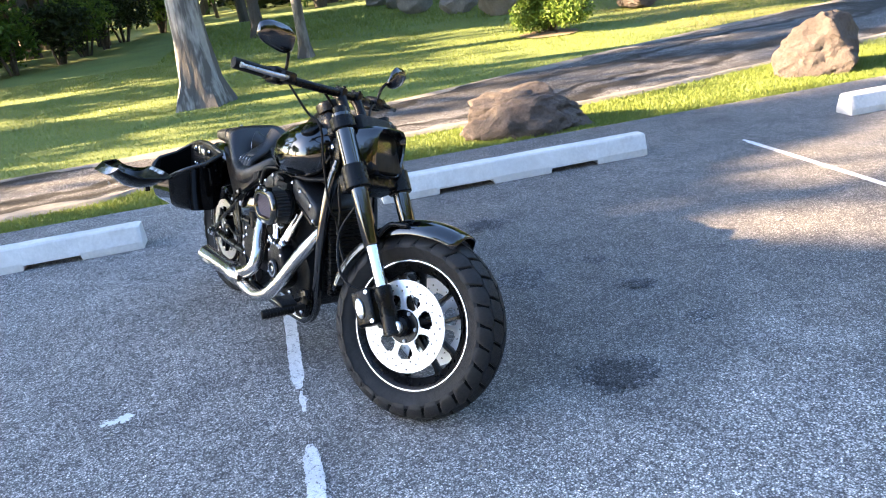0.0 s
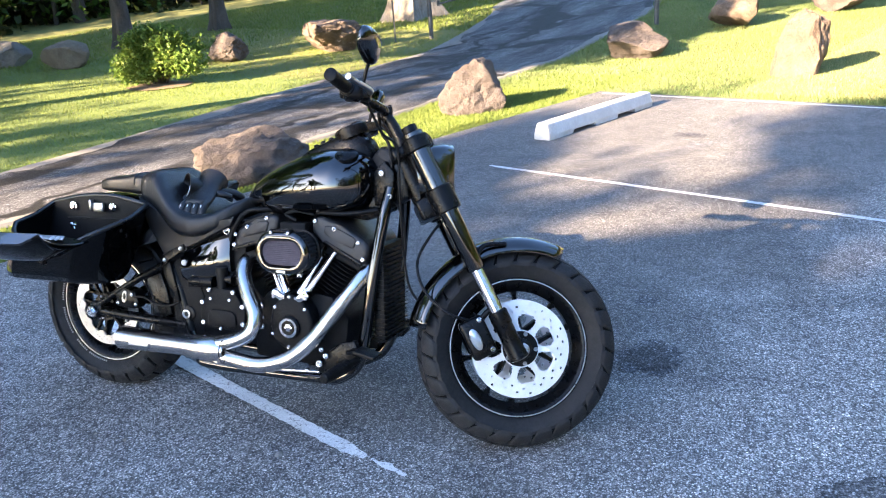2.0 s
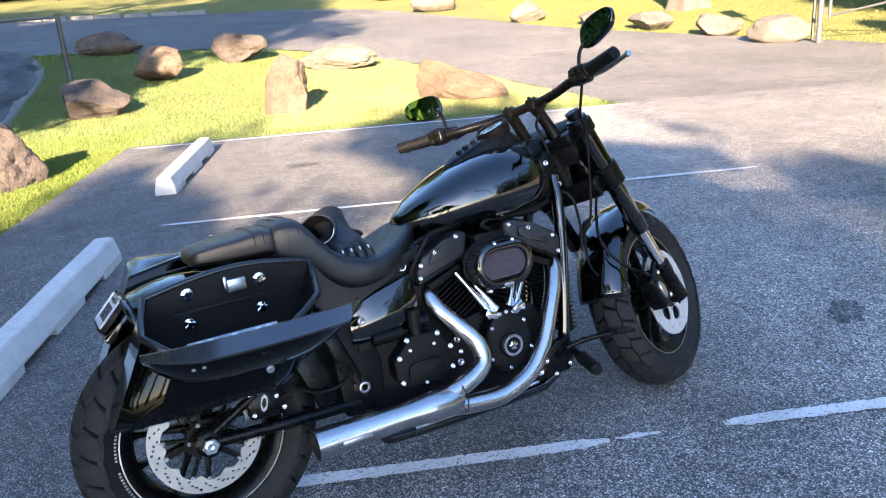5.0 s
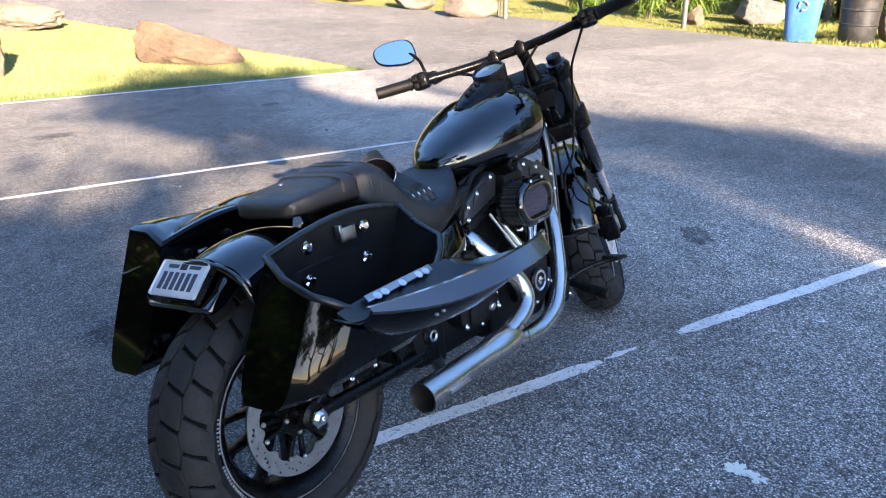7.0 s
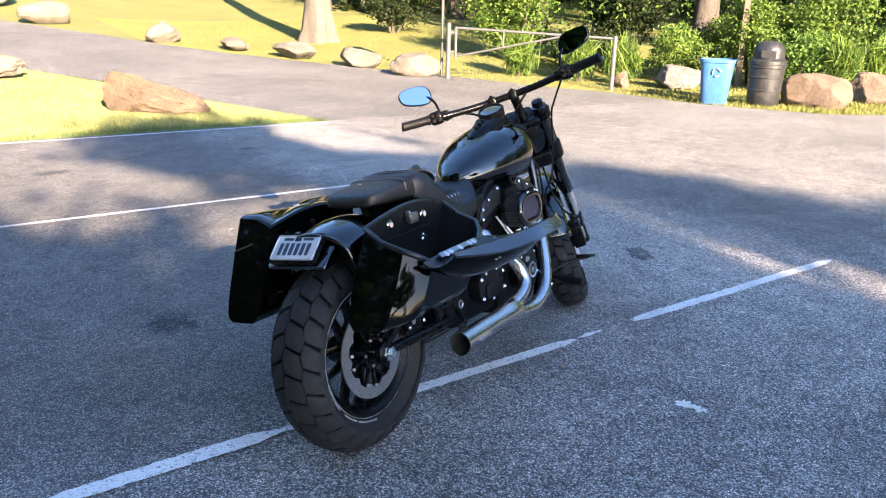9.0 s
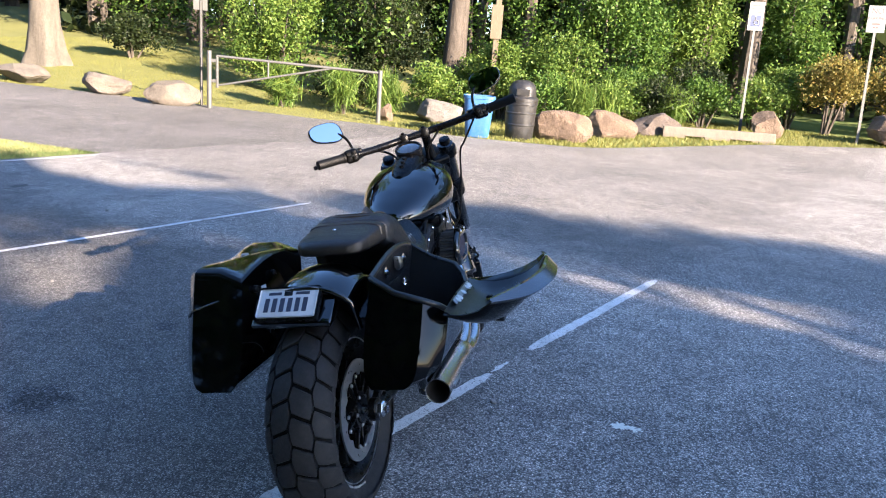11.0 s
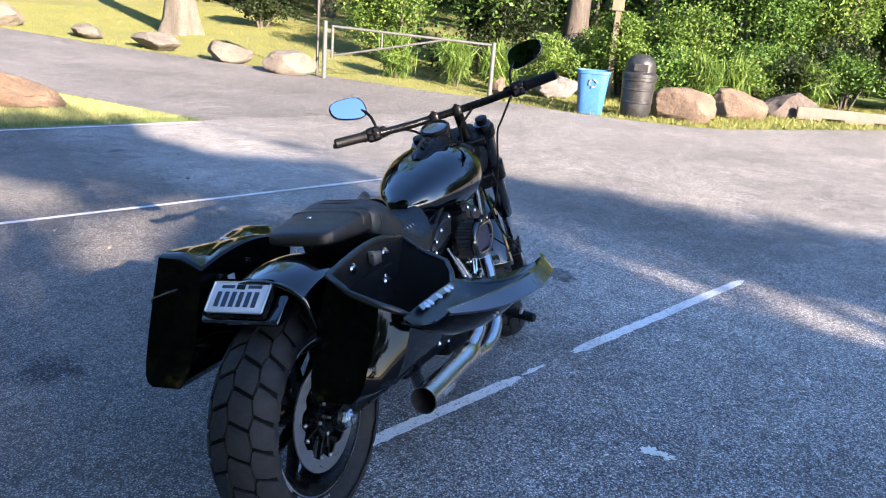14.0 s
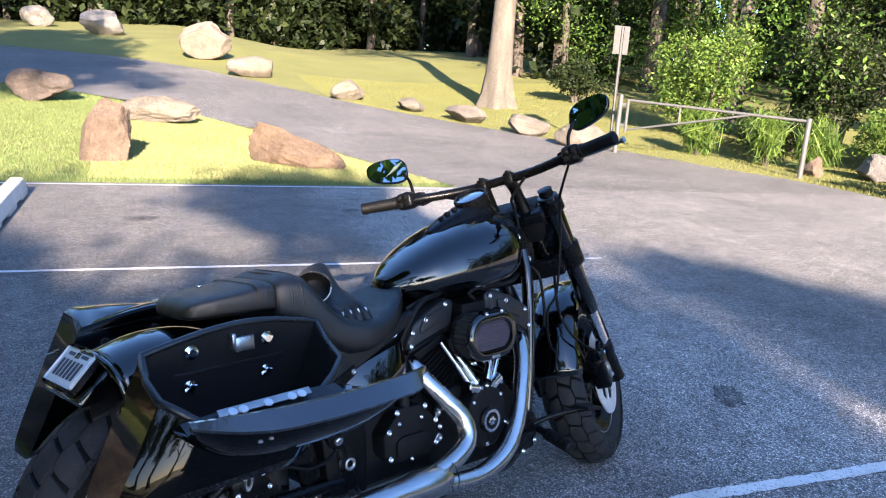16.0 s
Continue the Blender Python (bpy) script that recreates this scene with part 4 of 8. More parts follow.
def shade_row(stems, spots, leaf, per, r, label, seed):
    """Trees whose crowns stand where they shade the given spots (u, v); each spot's clump joins the nearest stem."""
    rng, nr = random.Random(seed), np.random.default_rng(seed)
    crowns = [[] for _ in stems]
    for u, v in spots:
        best = None
        for i, (su, sv) in enumerate(stems):
            d = (v - sv) / SUN_V + rng.uniform(-1.2, 1.2)
            cu = u - SUN_U * d
            if best is None or abs(cu - su) < best[0]:
                best = (abs(cu - su), i, cu - su, (v - SUN_V * d) - sv, d * SLOPE + height(u, v))
        crowns[best[1]].append(best[2:])
    for (su, sv), blobs in zip(stems, crowns):
        if not blobs:
            continue
        world_blobs = []
        for du, dv, h in blobs:
            x, y = xy(du, dv)
            world_blobs.append((x, y, max(1.2, h), r, r, r * 0.85))
        tall = max(b[2] for b in world_blobs)
        tree(su, sv, tall * 0.9, 0.16 + tall * 0.012, world_blobs, per * len(world_blobs), leaf, label, seed + abs(int(su * 7)), limbs=9, spread=2.0, start=0.2, clump=10, sp=0.22, gaps=LIGHT_GAPS)


rng = random.Random(77)
spots = [(u + rng.uniform(-0.3, 0.3), v + rng.uniform(-0.5, 0.5)) for u in np.arange(-1.5, 4.4, 0.85) for v in np.arange(-9, 2.2, 1.7)]
spots += [(-1.0, 1.9), (-1.2, 2.4), (-0.5, 1.5), (0.4, 1.6), (4.6, -1.5), (4.9, -3.5), (4.7, -5.5), (5.1, -8), (-1.6, 0.8), (-1.4, 1.4)]
sunny = [(0.55, 2.75), (0.7, 3.1), (-0.1, 3.1), (-0.15, 3.8), (0.3, 4.4), (0.0, 5.2), (-0.7, 3.8), (1.6, 2.3), (-0.2, 6.5), (0.6, 4.7), (3.6, 1.6), (3.9, 2.6), (3.45, 0.8)]
spots = [p for p in spots if all((p[0] - a) ** 2 + (p[1] - b) ** 2 > 1.0 for a, b in sunny) and not (p[0] > 2.35 and p[1] > -1.4)]
spots += [(1.9, 3.5), (2.6, 3.8), (1.8, 4.5), (2.5, 4.7), (1.6, 5.3), (2.3, 5.6), (1.3, 6.1), (1.9, 6.3), (0.9, 6.0)]
spots += [(-1.2, 3.2), (-1.25, 4.3), (-1.1, 5.4)]
spots += [(1.25, 1.65), (0.85, -0.75), (1.05, -0.55), (2.0, -1.2), (2.15, 0.9), (0.9, 0.1), (1.7, -0.3), (0.0, -0.6), (2.0, 0.4)]
rim_spots = [(float(np.interp(v, [-1.13, 0.31, 1.19, 2.15, 2.89], [5.28, 4.54, 4.28, 4.0, 3.4])) - 0.36 + rng.uniform(-0.06, 0.06), v) for v in np.arange(-1.5, 2.6, 0.36)]
shade_row([(0.7, -21.5)], rim_spots, 0.24, 210, 0.36, "leafy tree across the lot that shades the bays", 60)
shade_row([(1.2, -20), (-1.6, -20.5), (-4.4, -20), (-6.6, -20.5)], spots, 0.30, 280, 0.68, "leafy tree across the lot that shades the bays", 20)
spots = [(rng.uniform(-8, -3), rng.uniform(-8, 2.2)) for _ in range(30)] + [(rng.uniform(-6.6, -4.0), rng.uniform(1.5, 13)) for _ in range(26)] + [(rng.uniform(-15, -8.4), rng.uniform(-6, 9)) for _ in range(30)] + [(rng.uniform(-26, -13), rng.uniform(-8, 14)) for _ in range(50)]
bright = [(-2.6, 0.5), (-2.6, 1.6), (-2.6, -0.6), (-3.3, 1.8), (-3.0, -2.6), (-7.0, 2.8), (-7.5, 3.8), (-7.0, 5.8), (-7.7, 7.6), (-3.2, 3.5), (-2.8, 4.5), (-3.1, 2.7), (-2.9, -1.7), (-5.5, -2.1), (-3.0, 6), (-10.5, -2.5), (-13, 0.5), (-9, 6), (-9.3, 8), (-9, 10), (-10.2, 11), (-11, 13), (-12, 13.4), (-11, 9.5), (-9.5, 12.5)]
spots = [p for p in spots if all((p[0] - a) ** 2 + (p[1] - b) ** 2 > 1.3 for a, b in bright)]
spots = [p for p in spots if not (-11.6 < p[0] - 0.16 * (p[1] - 6) < -7.2 and 1.5 < p[1] < 15)] + [(-9.6, 6.4), (-11.6, 8.2), (-8.6, 9.4), (-8, -2.8), (-9.2, -1.2), (-9.9, 0.6), (-11.3, -2.2), (-12.4, -0.6), (-8.4, 1.2), (-13.2, 2.0), (-11.2, 1.8), (-7, -4.2), (-14.4, -1), (-6.6, -2.0), (-10, -4.5), (-12.5, -4)]
spots = [p for i, p in enumerate(spots) if not (-8.3 < p[0] < -4.0 and -4 < p[1] < 4) or i % 3 == 0]
spots += [(float(np.interp(v, [16.5, 18, 20, 27], [-1.9, -0.1, -0.6, -2.0])) - d, v + 0.25 * d) for v in np.arange(16.6, 25.5, 1.4) for d in (0.0, 1.5, 3.6, 5.4, 8.2, 10.4, 13.2, 15.6)]
shade_row([(-9, -19), (-12.5, -18), (-16, -17), (-20, -16), (-25, -15), (-30, -14)], spots, 0.34, 190, 0.9, "tall leafy tree that shades the lawn", 40)

shrub(-9.0, 4.98, (1.8, 1.5, 0.88), 16000, 0.07, "rounded bright green clipped shrub on the lawn", 40, M_LEAF_PALE)
shrub(-24.6, 23.2, (4.4, 2.6, 1.2), 3600, 0.16, "low dark shrub in the shade", 41, M_LEAF_SHADED)
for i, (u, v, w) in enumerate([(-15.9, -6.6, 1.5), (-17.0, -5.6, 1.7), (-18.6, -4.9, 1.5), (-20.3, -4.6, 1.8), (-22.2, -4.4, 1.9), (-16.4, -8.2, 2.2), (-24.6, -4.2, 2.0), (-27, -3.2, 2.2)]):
    shrub(u, v, (w * 1.5, w * 1.4, w), 3000, 0.13, "dark tangled bush under the trees beyond the lawn", 160 + i, (M_LEAF_SHADED, M_LEAF, M_LEAF_SHADED, M_LEAF_PALE)[i % 4])
# thicket at the wood's edge
for i, (u, v, s, n, lf, mt, lb) in enumerate([
    (11.6, 12.6, (2.6, 2.6, 2.9), 7000, 0.11, M_LEAF_PALE, "arching pale green bush behind the gate"),
    # the wood's shade is painted into the leaves of these two bushes
    (13.2, 10.9, (2.6, 2.6, 3.2), 6500, 0.12, M_LEAF_SHADED, "dense green bush at the wood's edge"),
    (15.0, 12.2, (3.0, 3.0, 4.6), 7000, 0.15, M_LEAF_SHADED, "tall green thicket at the wood's edge"),
    (13.6, 7.6, (1.6, 1.6, 1.7), 4500, 0.10, M_LEAF_PALE, "yellow green bush behind the bins"),
    (14.3, 6.6, (1.8, 1.8, 2.1), 5000, 0.10, M_LEAF_PALE, "yellow green bush behind the bins"),
    (17.2, 6.6, (2.8, 2.8, 4.4), 7000, 0.14, M_LEAF, "vine covered green thicket"),
    (19.2, 5.2, (3.0, 3.0, 5.0), 7500, 0.14, M_LEAF_PALE, "vine covered bright green thicket"),
    (21.2, 3.4, (2.8, 2.8, 4.2), 6500, 0.14, M_LEAF, "vine covered green thicket"),
    (18.0, 1.7, (2.0, 2.0, 1.9), 4200, 0.10, M_LEAF_GOLD, "yellowing low bush behind the signs"),
    (18.7, 0.2, (2.4, 2.4, 2.3), 4500, 0.11, M_LEAF_GOLD, "yellowing low bush behind the signs"),
    (20.0, -0.4, (2.6, 2.6, 2.0), 4500, 0.13, M_LEAF_GOLD, "yellowing low bush at the far edge"),
    (20.2, -2.6, (2.8, 2.8, 2.2), 4500, 0.13, M_LEAF_GOLD, "yellowing low bush at the far edge"),
    (22.5, -5.2, (3.2, 3.2, 3.6), 5500, 0.15, M_LEAF, "green bush at the far edge of the lot"),
    (11.9, 18.8, (2.2, 2.2, 1.3), 3200, 0.13, M_LEAF_SHADED, "dark shrub on the slope beside the woods"),
]):
    shrub(u, v, s, int(n * 1.9), lf * 0.72, lb, 60 + i, mt)
undergrowth = [(13.2, 6.3, 1.2), (14.6, 5.3, 1.1), (15.6, 4.7, 1.3), (16.5, 4.0, 1.2), (17.3, 3.1, 1.2), (17.6, 4.6, 1.5), (16.2, 6.0, 1.5), (18.6, 2.6, 1.5), (18.8, -1.6, 1.3), (20.3, -3.9, 1.6), (12.9, 8.9, 1.2), (12.0, 10.6, 1.2), (15.2, 7.4, 1.5), (14.6, 9.0, 1.5)]
for i, (u, v, w) in enumerate(undergrowth):
    shrub(u, v, (w * 1.5, w * 1.5, w), 4600, 0.075, "low tangled green undergrowth at the wood's edge", 120 + i, (M_LEAF, M_LEAF_PALE, M_LEAF_SHADED)[i % 3])
for i, (u, v, w) in enumerate([(10.95, 9.9, 0.9), (11.5, 9.3, 0.8), (10.2, 11.0, 0.7), (14.0, 5.3, 0.8), (15.2, 4.3, 0.7), (13.3, 5.6, 0.6)]):
    shrub(u, v, (w, w, 0.95), 900, 0.5, "tuft of tall arching grass at the wood's edge", 80 + i, M_LEAF_PALE, "tall_grass", 1.2, 0.04, clump=6)


def woodland(name, spots, label, seed, n_leaf, leaf, mat, low=0.3, lumps=7, lump=0.6):
    """A belt of far trees: trunks and leaf clouds in one mesh each."""
    rng, nr = random.Random(seed), np.random.default_rng(seed)
    w = thing(name, label, "woods")
    tagged(w, kind="stuff")
    bm, blobs = bmesh.new(), []
    for u, v, tall, r in spots:
        p = on_ground(u, v)
        q = p + Vector((rng.uniform(-0.6, 0.6), rng.uniform(-0.6, 0.6), tall * 0.85))
        taper_tube(bm, [p - Vector((0, 0, 0.2)), p.lerp(q, 0.4), q], [0.04 * tall * rng.uniform(0.5, 1) * 0.55, 0.014 * tall, 0.03], 7)
        for k in range(lumps):
            h = tall * (low + (1 - low) * (k + rng.random()) / lumps)
            a, d = rng.uniform(0, 6.28), r * rng.uniform(0.1, 1.2 - lump)
            blobs.append((p.x + math.cos(a) * d, p.y + math.sin(a) * d, p.z + h, r * lump * rng.uniform(0.75, 1.25), r * lump * rng.uniform(0.75, 1.25), r * lump * rng.uniform(0.5, 0.85)))
    tagged(link("trunks", bm, M_BARK, w), kind="stuff")
    tagged(quads("leaves", leaf_quads(clumped(blobs, n_leaf, nr, 16, 0.3), leaf, nr), mat, w), kind="stuff")
    return w


rng = random.Random(5)
right = [(rng.uniform(13, 34), rng.uniform(11, 24), rng.uniform(9, 15), 2.6) for _ in range(26)] + [(rng.uniform(19, 34), rng.uniform(-16, 11), rng.uniform(8, 15), 2.6) for _ in range(40)]
right = [s for s in right if s[0] > along(FAR_EDGE, s[1]) + 3.2 and not (s[1] > 15 and s[0] < 14)]
woodland("woodland", right, "dense green woods in sun and deep shade", 5, 330000, 0.125, M_LEAF, 0.04, 11, 0.36)
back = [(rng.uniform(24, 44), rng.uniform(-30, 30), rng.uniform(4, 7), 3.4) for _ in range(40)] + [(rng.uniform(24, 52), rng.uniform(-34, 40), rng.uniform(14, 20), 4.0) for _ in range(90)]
woodland("woodland", back, "dark woods behind the lot", 6, 120000, 0.5, M_LEAF_SHADED, 0.05)
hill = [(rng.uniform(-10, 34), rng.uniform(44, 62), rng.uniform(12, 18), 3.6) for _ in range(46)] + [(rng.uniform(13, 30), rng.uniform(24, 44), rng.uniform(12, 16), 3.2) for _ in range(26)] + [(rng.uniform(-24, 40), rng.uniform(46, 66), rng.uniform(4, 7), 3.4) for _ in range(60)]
# the hill woods' shade comes from the leaf colour, as the sun reaches them
woodland("woodland", hill, "dark woods above the sunny slope", 7, 210000, 0.52, M_LEAF_SHADED, 0.0)
left = [(rng.uniform(-60, -30), rng.uniform(-20, 50), rng.uniform(4, 7), 3.4) for _ in range(50)] + [(rng.uniform(-60, -24), rng.uniform(-20, 50), rng.uniform(12, 18), 3.6) for _ in range(60)] + [(rng.uniform(-28, -16.5), rng.uniform(-17, -4.0), rng.uniform(14, 20), 3.4) for _ in range(34)] + [(rng.uniform(-40, -8), rng.uniform(36, 60), rng.uniform(12, 18), 3.6) for _ in range(24)]
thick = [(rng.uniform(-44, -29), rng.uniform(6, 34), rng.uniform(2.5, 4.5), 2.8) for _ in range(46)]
woodland("woodland", thick, "dark undergrowth in the shade beyond the lawn", 9, 34000, 0.42, M_LEAF_SHADED, 0.0)
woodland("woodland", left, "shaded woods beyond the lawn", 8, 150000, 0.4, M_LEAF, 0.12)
# belt added behind the woods to keep bright sky out of the bags' reflections
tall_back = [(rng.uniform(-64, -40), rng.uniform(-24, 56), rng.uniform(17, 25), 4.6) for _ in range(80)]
woodland("woodland", tall_back, "tall dark woods added beyond the lawn to close sky gaps in reflections", 10, 90000, 0.8, M_LEAF_SHADED, 0.0)


def paved_many(u, v):
    """Which of many places are paved."""
    out = np.zeros(len(u), bool)
    for poly in AREAS:
        hit = np.zeros(len(u), bool)
        for (ui, vi), (uj, vj) in zip(poly, np.roll(poly, 1, 0)):
            if vi != vj:
                hit ^= ((vi > v) != (vj > v)) & (u < (uj - ui) * (v - vi) / (vj - vi) + ui)
        out |= hit
    return out


def heights(us, vs, u, v):
    """Heights of many places, between those of a grid."""
    g = np.array([[height(a, b) for a in us] for b in vs])
    fu, fv = (u - us[0]) / (us[1] - us[0]), (v - vs[0]) / (vs[1] - vs[0])
    i, j = np.clip(fu.astype(int), 0, len(us) - 2), np.clip(fv.astype(int), 0, len(vs) - 2)
    fu, fv = fu - i, fv - j
    return (g[j, i] * (1 - fu) + g[j, i + 1] * fu) * (1 - fv) + (g[j + 1, i] * (1 - fu) + g[j + 1, i + 1] * fu) * fv


def rng_w(nr, m):
    return nr.uniform(0.0025, 0.0055, m)[:, None]


def lawn_blades(name, n, lo, hi, tall, seed, label, edge=False, material=None, broad=1.0):
    """Mown grass blades over part of the lawn."""
    nr = np.random.default_rng(seed)
    u, v = nr.uniform(lo, hi, (n * 2, 2)).T
    keep = ~paved_many(u, v)
    if edge:
        keep &= u > np.interp(v, [a for a, _ in FAR_EDGE], [b for _, b in FAR_EDGE])
    u, v = u[keep][:n], v[keep][:n]
    z = heights(np.linspace(lo[0], hi[0], 40), np.linspace(lo[1], hi[1], 40), u, v)
    pts = np.stack([CU * u - SU * v, SU * u + CU * v, z - 0.015], 1)
    base = np.array(pts)
    m = len(base)
    a = nr.uniform(0, 6.28, m)
    w = np.stack([np.cos(a), np.sin(a), np.zeros(m)], 1) * rng_w(nr, m) * broad
    tip = np.stack([nr.normal(scale=0.5, size=m), nr.normal(scale=0.5, size=m), nr.uniform(0.7, 1.2, m)], 1) * (tall * nr.uniform(0.6, 1.3, m))[:, None]
    q = np.stack([base - w, base + w, base + w * 0.25 + tip, base - w * 0.25 + tip], 1)
    return tagged(quads(name, q, material or M_GRASS), label, "grass", kind="stuff")


lawn_blades("grass_strip", 95000, (-3.6, -6), (-2.03, 8), 0.022, 1, "short sunlit grass on the strip behind the bays")
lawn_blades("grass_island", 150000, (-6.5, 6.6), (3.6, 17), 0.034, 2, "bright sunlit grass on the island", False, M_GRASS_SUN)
lawn_blades("grass_island", 80000, (-0.6, 7.1), (3.6, 13.5), 0.030, 12, "worn straw coloured grass on the island", False, M_GRASS_STRAW)
lawn_blades("grass_lawn", 130000, (-14, -7), (-4, 12), 0.026, 3, "shaded green lawn grass with sunlit streaks")
lawn_blades("grass_verge", 90000, (4.5, 8), (15, 24), 0.032, 4, "dry sunlit grass on the slope", True, M_GRASS_DRY)
lawn_blades("grass_lawn", 60000, (-24, 12), (-6, 24), 0.06, 5, "mown lawn grass beyond the pale tree", broad=2.4)
lawn_blades("grass_lawn", 40000, (-26, -2), (-14, 12), 0.06, 6, "shaded lawn grass under the trees", broad=2.4)
lawn_blades("grass_edge", 40000, (9.8, -4), (18, 8), 0.06, 7, "short dry grass at the far edge of the lot", True, M_GRASS_DRY, broad=2.0)


# ---- motorcycle: x ahead from the rear axle, y to its left, z up in its own upright plane ----
M_GLOSS = surface("gloss black paint", (0.0010, 0.0010, 0.0011), (0.0016, 0.0016, 0.0018), 2.0, (0.10, 0.16), 0, coat=1.0, dust=0.002, spec=0.03)
# coat IOR raised so that sky reflections come out brighter
M_GLOSS.node_tree.nodes["Principled BSDF"].inputs["Coat IOR"].default_value = 1.75
# the same black paint, its coat weakened to darken reflections on the bags
M_BAG = surface("gloss black dimmed coat", (0.0010, 0.0010, 0.0011), (0.0016, 0.0016, 0.0018), 2.0, (0.10, 0.16), 0, coat=1.0, dust=0.002, spec=0.03)
M_BAG.node_tree.nodes["Principled BSDF"].inputs["Coat IOR"].default_value = 1.30
M_SATIN = surface("satin black metal", (0.002, 0.002, 0.0023), (0.005, 0.005, 0.0055), 9, (0.22, 0.34), 0.0, 0.12, 300, dust=0.004, spec=0.17)
M_WRINKLE = surface("wrinkle black casting", (0.003, 0.003, 0.0034), (0.008, 0.008, 0.009), 14, (0.34, 0.48), 0.0, 0.5, 420, dust=0.006, spec=0.14)
M_ROCKER = surface("satin grey black cover", (0.008, 0.008, 0.009), (0.017, 0.017, 0.0195), 14, (0.32, 0.46), 0.0, 0.4, 420)
M_PLASTIC = surface("black moulded plastic", (0.003, 0.003, 0.0033), (0.007, 0.007, 0.0075), 8, (0.4, 0.6), 0.0, 0.25, 380, dust=0.006, spec=0.18)
M_RUBBER = surface("tyre rubber", (0.010, 0.010, 0.011), (0.020, 0.020, 0.0212), 16, (0.55, 0.75), 0, 0.35, 260, dust=0.02, spec=0.25)
# shade between the tread blocks is put into this blacker rubber
M_GROOVE = surface("tyre rubber groove shade", (0.0015, 0.0015, 0.0017), (0.0035, 0.0035, 0.0038), 16, (0.7, 0.85), 0, 0.3, 260, spec=0.1)
M_LEATHER = surface("seat vinyl", (0.004, 0.004, 0.0046), (0.008, 0.008, 0.009), 7, (0.32, 0.43), 0, 0.35, 520, dust=0.004, spec=0.5)
M_CHROME = surface("chrome", (0.72, 0.72, 0.74), (0.85, 0.85, 0.86), 9, (0.05, 0.14), 1.0)
M_BRUSHED = surface("brushed stainless", (0.50, 0.485, 0.47), (0.62, 0.60, 0.58), 7, (0.18, 0.27), 1.0, 0.06, 420, stretch=(1, 6, 6))
M_ROTOR = surface("brake steel", (0.66, 0.66, 0.67), (0.80, 0.80, 0.81), 30, (0.42, 0.55), 0.6)
M_ROTOR_GREY = surface("used brake steel", (0.32, 0.32, 0.325), (0.48, 0.48, 0.485), 30, (0.34, 0.48), 1.0)
M_ALLOY = surface("cast alloy", (0.45, 0.45, 0.46), (0.62, 0.62, 0.63), 22, (0.25, 0.4), 1.0)
M_BORE = surface("sooty bore", (0.012, 0.011, 0.010), (0.03, 0.027, 0.025), 14, (0.8, 0.95))
# the blue of reflected sky is partly put into this darkened glass colour
M_MIRROR = surface("mirror glass painted sky blue", (0.38, 0.46, 0.54), (0.40, 0.48, 0.56), 2, (0.005, 0.012), 1.0)
M_MESHFACE = surface("filter weave", (0.06, 0.05, 0.068), (0.115, 0.095, 0.12), 40, (0.5, 0.7), 0.3, 0.4, 500)
M_PLEAT = surface("filter pleat", (0.012, 0.012, 0.013), (0.030, 0.030, 0.033), 30, (0.5, 0.7), 0, 0.3, 300)
M_LINER = surface("bag liner", (0.004, 0.004, 0.0045), (0.008, 0.008, 0.009), 10, (0.4, 0.55), 0, 0.3, 300, spec=0.25)
M_LID = surface("satin lid lining", (0.005, 0.0053, 0.006), (0.009, 0.0093, 0.0105), 8, (0.26, 0.36), 0, 0.12, 300, coat=0.15, spec=0.5)
M_FLANGE = surface("satin flange", (0.012, 0.014, 0.020), (0.020, 0.023, 0.031), 8, (0.20, 0.28), 0.0, 0.06, 300, coat=1.0, spec=0.9)
M_PLATE = surface("plate white", (0.40, 0.43, 0.46), (0.50, 0.53, 0.56), 12, (0.35, 0.5))
M_INK = surface("plate ink", (0.012, 0.016, 0.035), (0.02, 0.025, 0.05), 12, (0.5, 0.6))
M_RED = surface("red print", (0.45, 0.03, 0.03), (0.5, 0.05, 0.04), 12, (0.4, 0.5))
M_LETTER = surface("tyre lettering", (0.16, 0.16, 0.16), (0.34, 0.34, 0.34), 30, (0.6, 0.8))
M_LENS, nt, bs = tree_of("headlight lens")
bs.inputs["Base Color"].default_value, bs.inputs["Roughness"].default_value = (0.9, 0.93, 0.95, 1), 0.03
bs.inputs["Transmission Weight"].default_value, bs.inputs["IOR"].default_value = 1.0, 1.45
M_CLOCK, nt, bs = tree_of("gauge glass")
bs.inputs["Base Color"].default_value, bs.inputs["Roughness"].default_value, bs.inputs["Coat Weight"].default_value = (0.02, 0.022, 0.025, 1), 0.06, 1.0

BIKE = Matrix.Translation((0, -0.045, 0)) @ Matrix.Rotation(radians(-10.5), 4, "X")
bike = thing("motorcycle", "black cruiser motorcycle with hard saddlebags leaning on its side stand", "motorcycle")
HEAD = Vector((1.162, 0, 0.982))
RAKE = radians(27.2)
AXIS = Vector((-math.sin(RAKE), 0, math.cos(RAKE)))
AHEAD = Vector((math.cos(RAKE), 0, math.sin(RAKE)))
STEER = Matrix.Translation(HEAD) @ Matrix.Rotation(radians(27), 4, AXIS) @ Matrix.Translation(-HEAD)


def part(name, bm, material, label="", parent=None, m=None, sm=35):
    """One mesh under the motorcycle or under a part of it."""
    bmesh.ops.recalc_face_normals(bm, faces=bm.faces)
    ob = link(name, bm, material, parent or bike, label)
    if sm:
        smooth(ob, sm)
    if m is not None:
        ob.matrix_local = m
    return ob


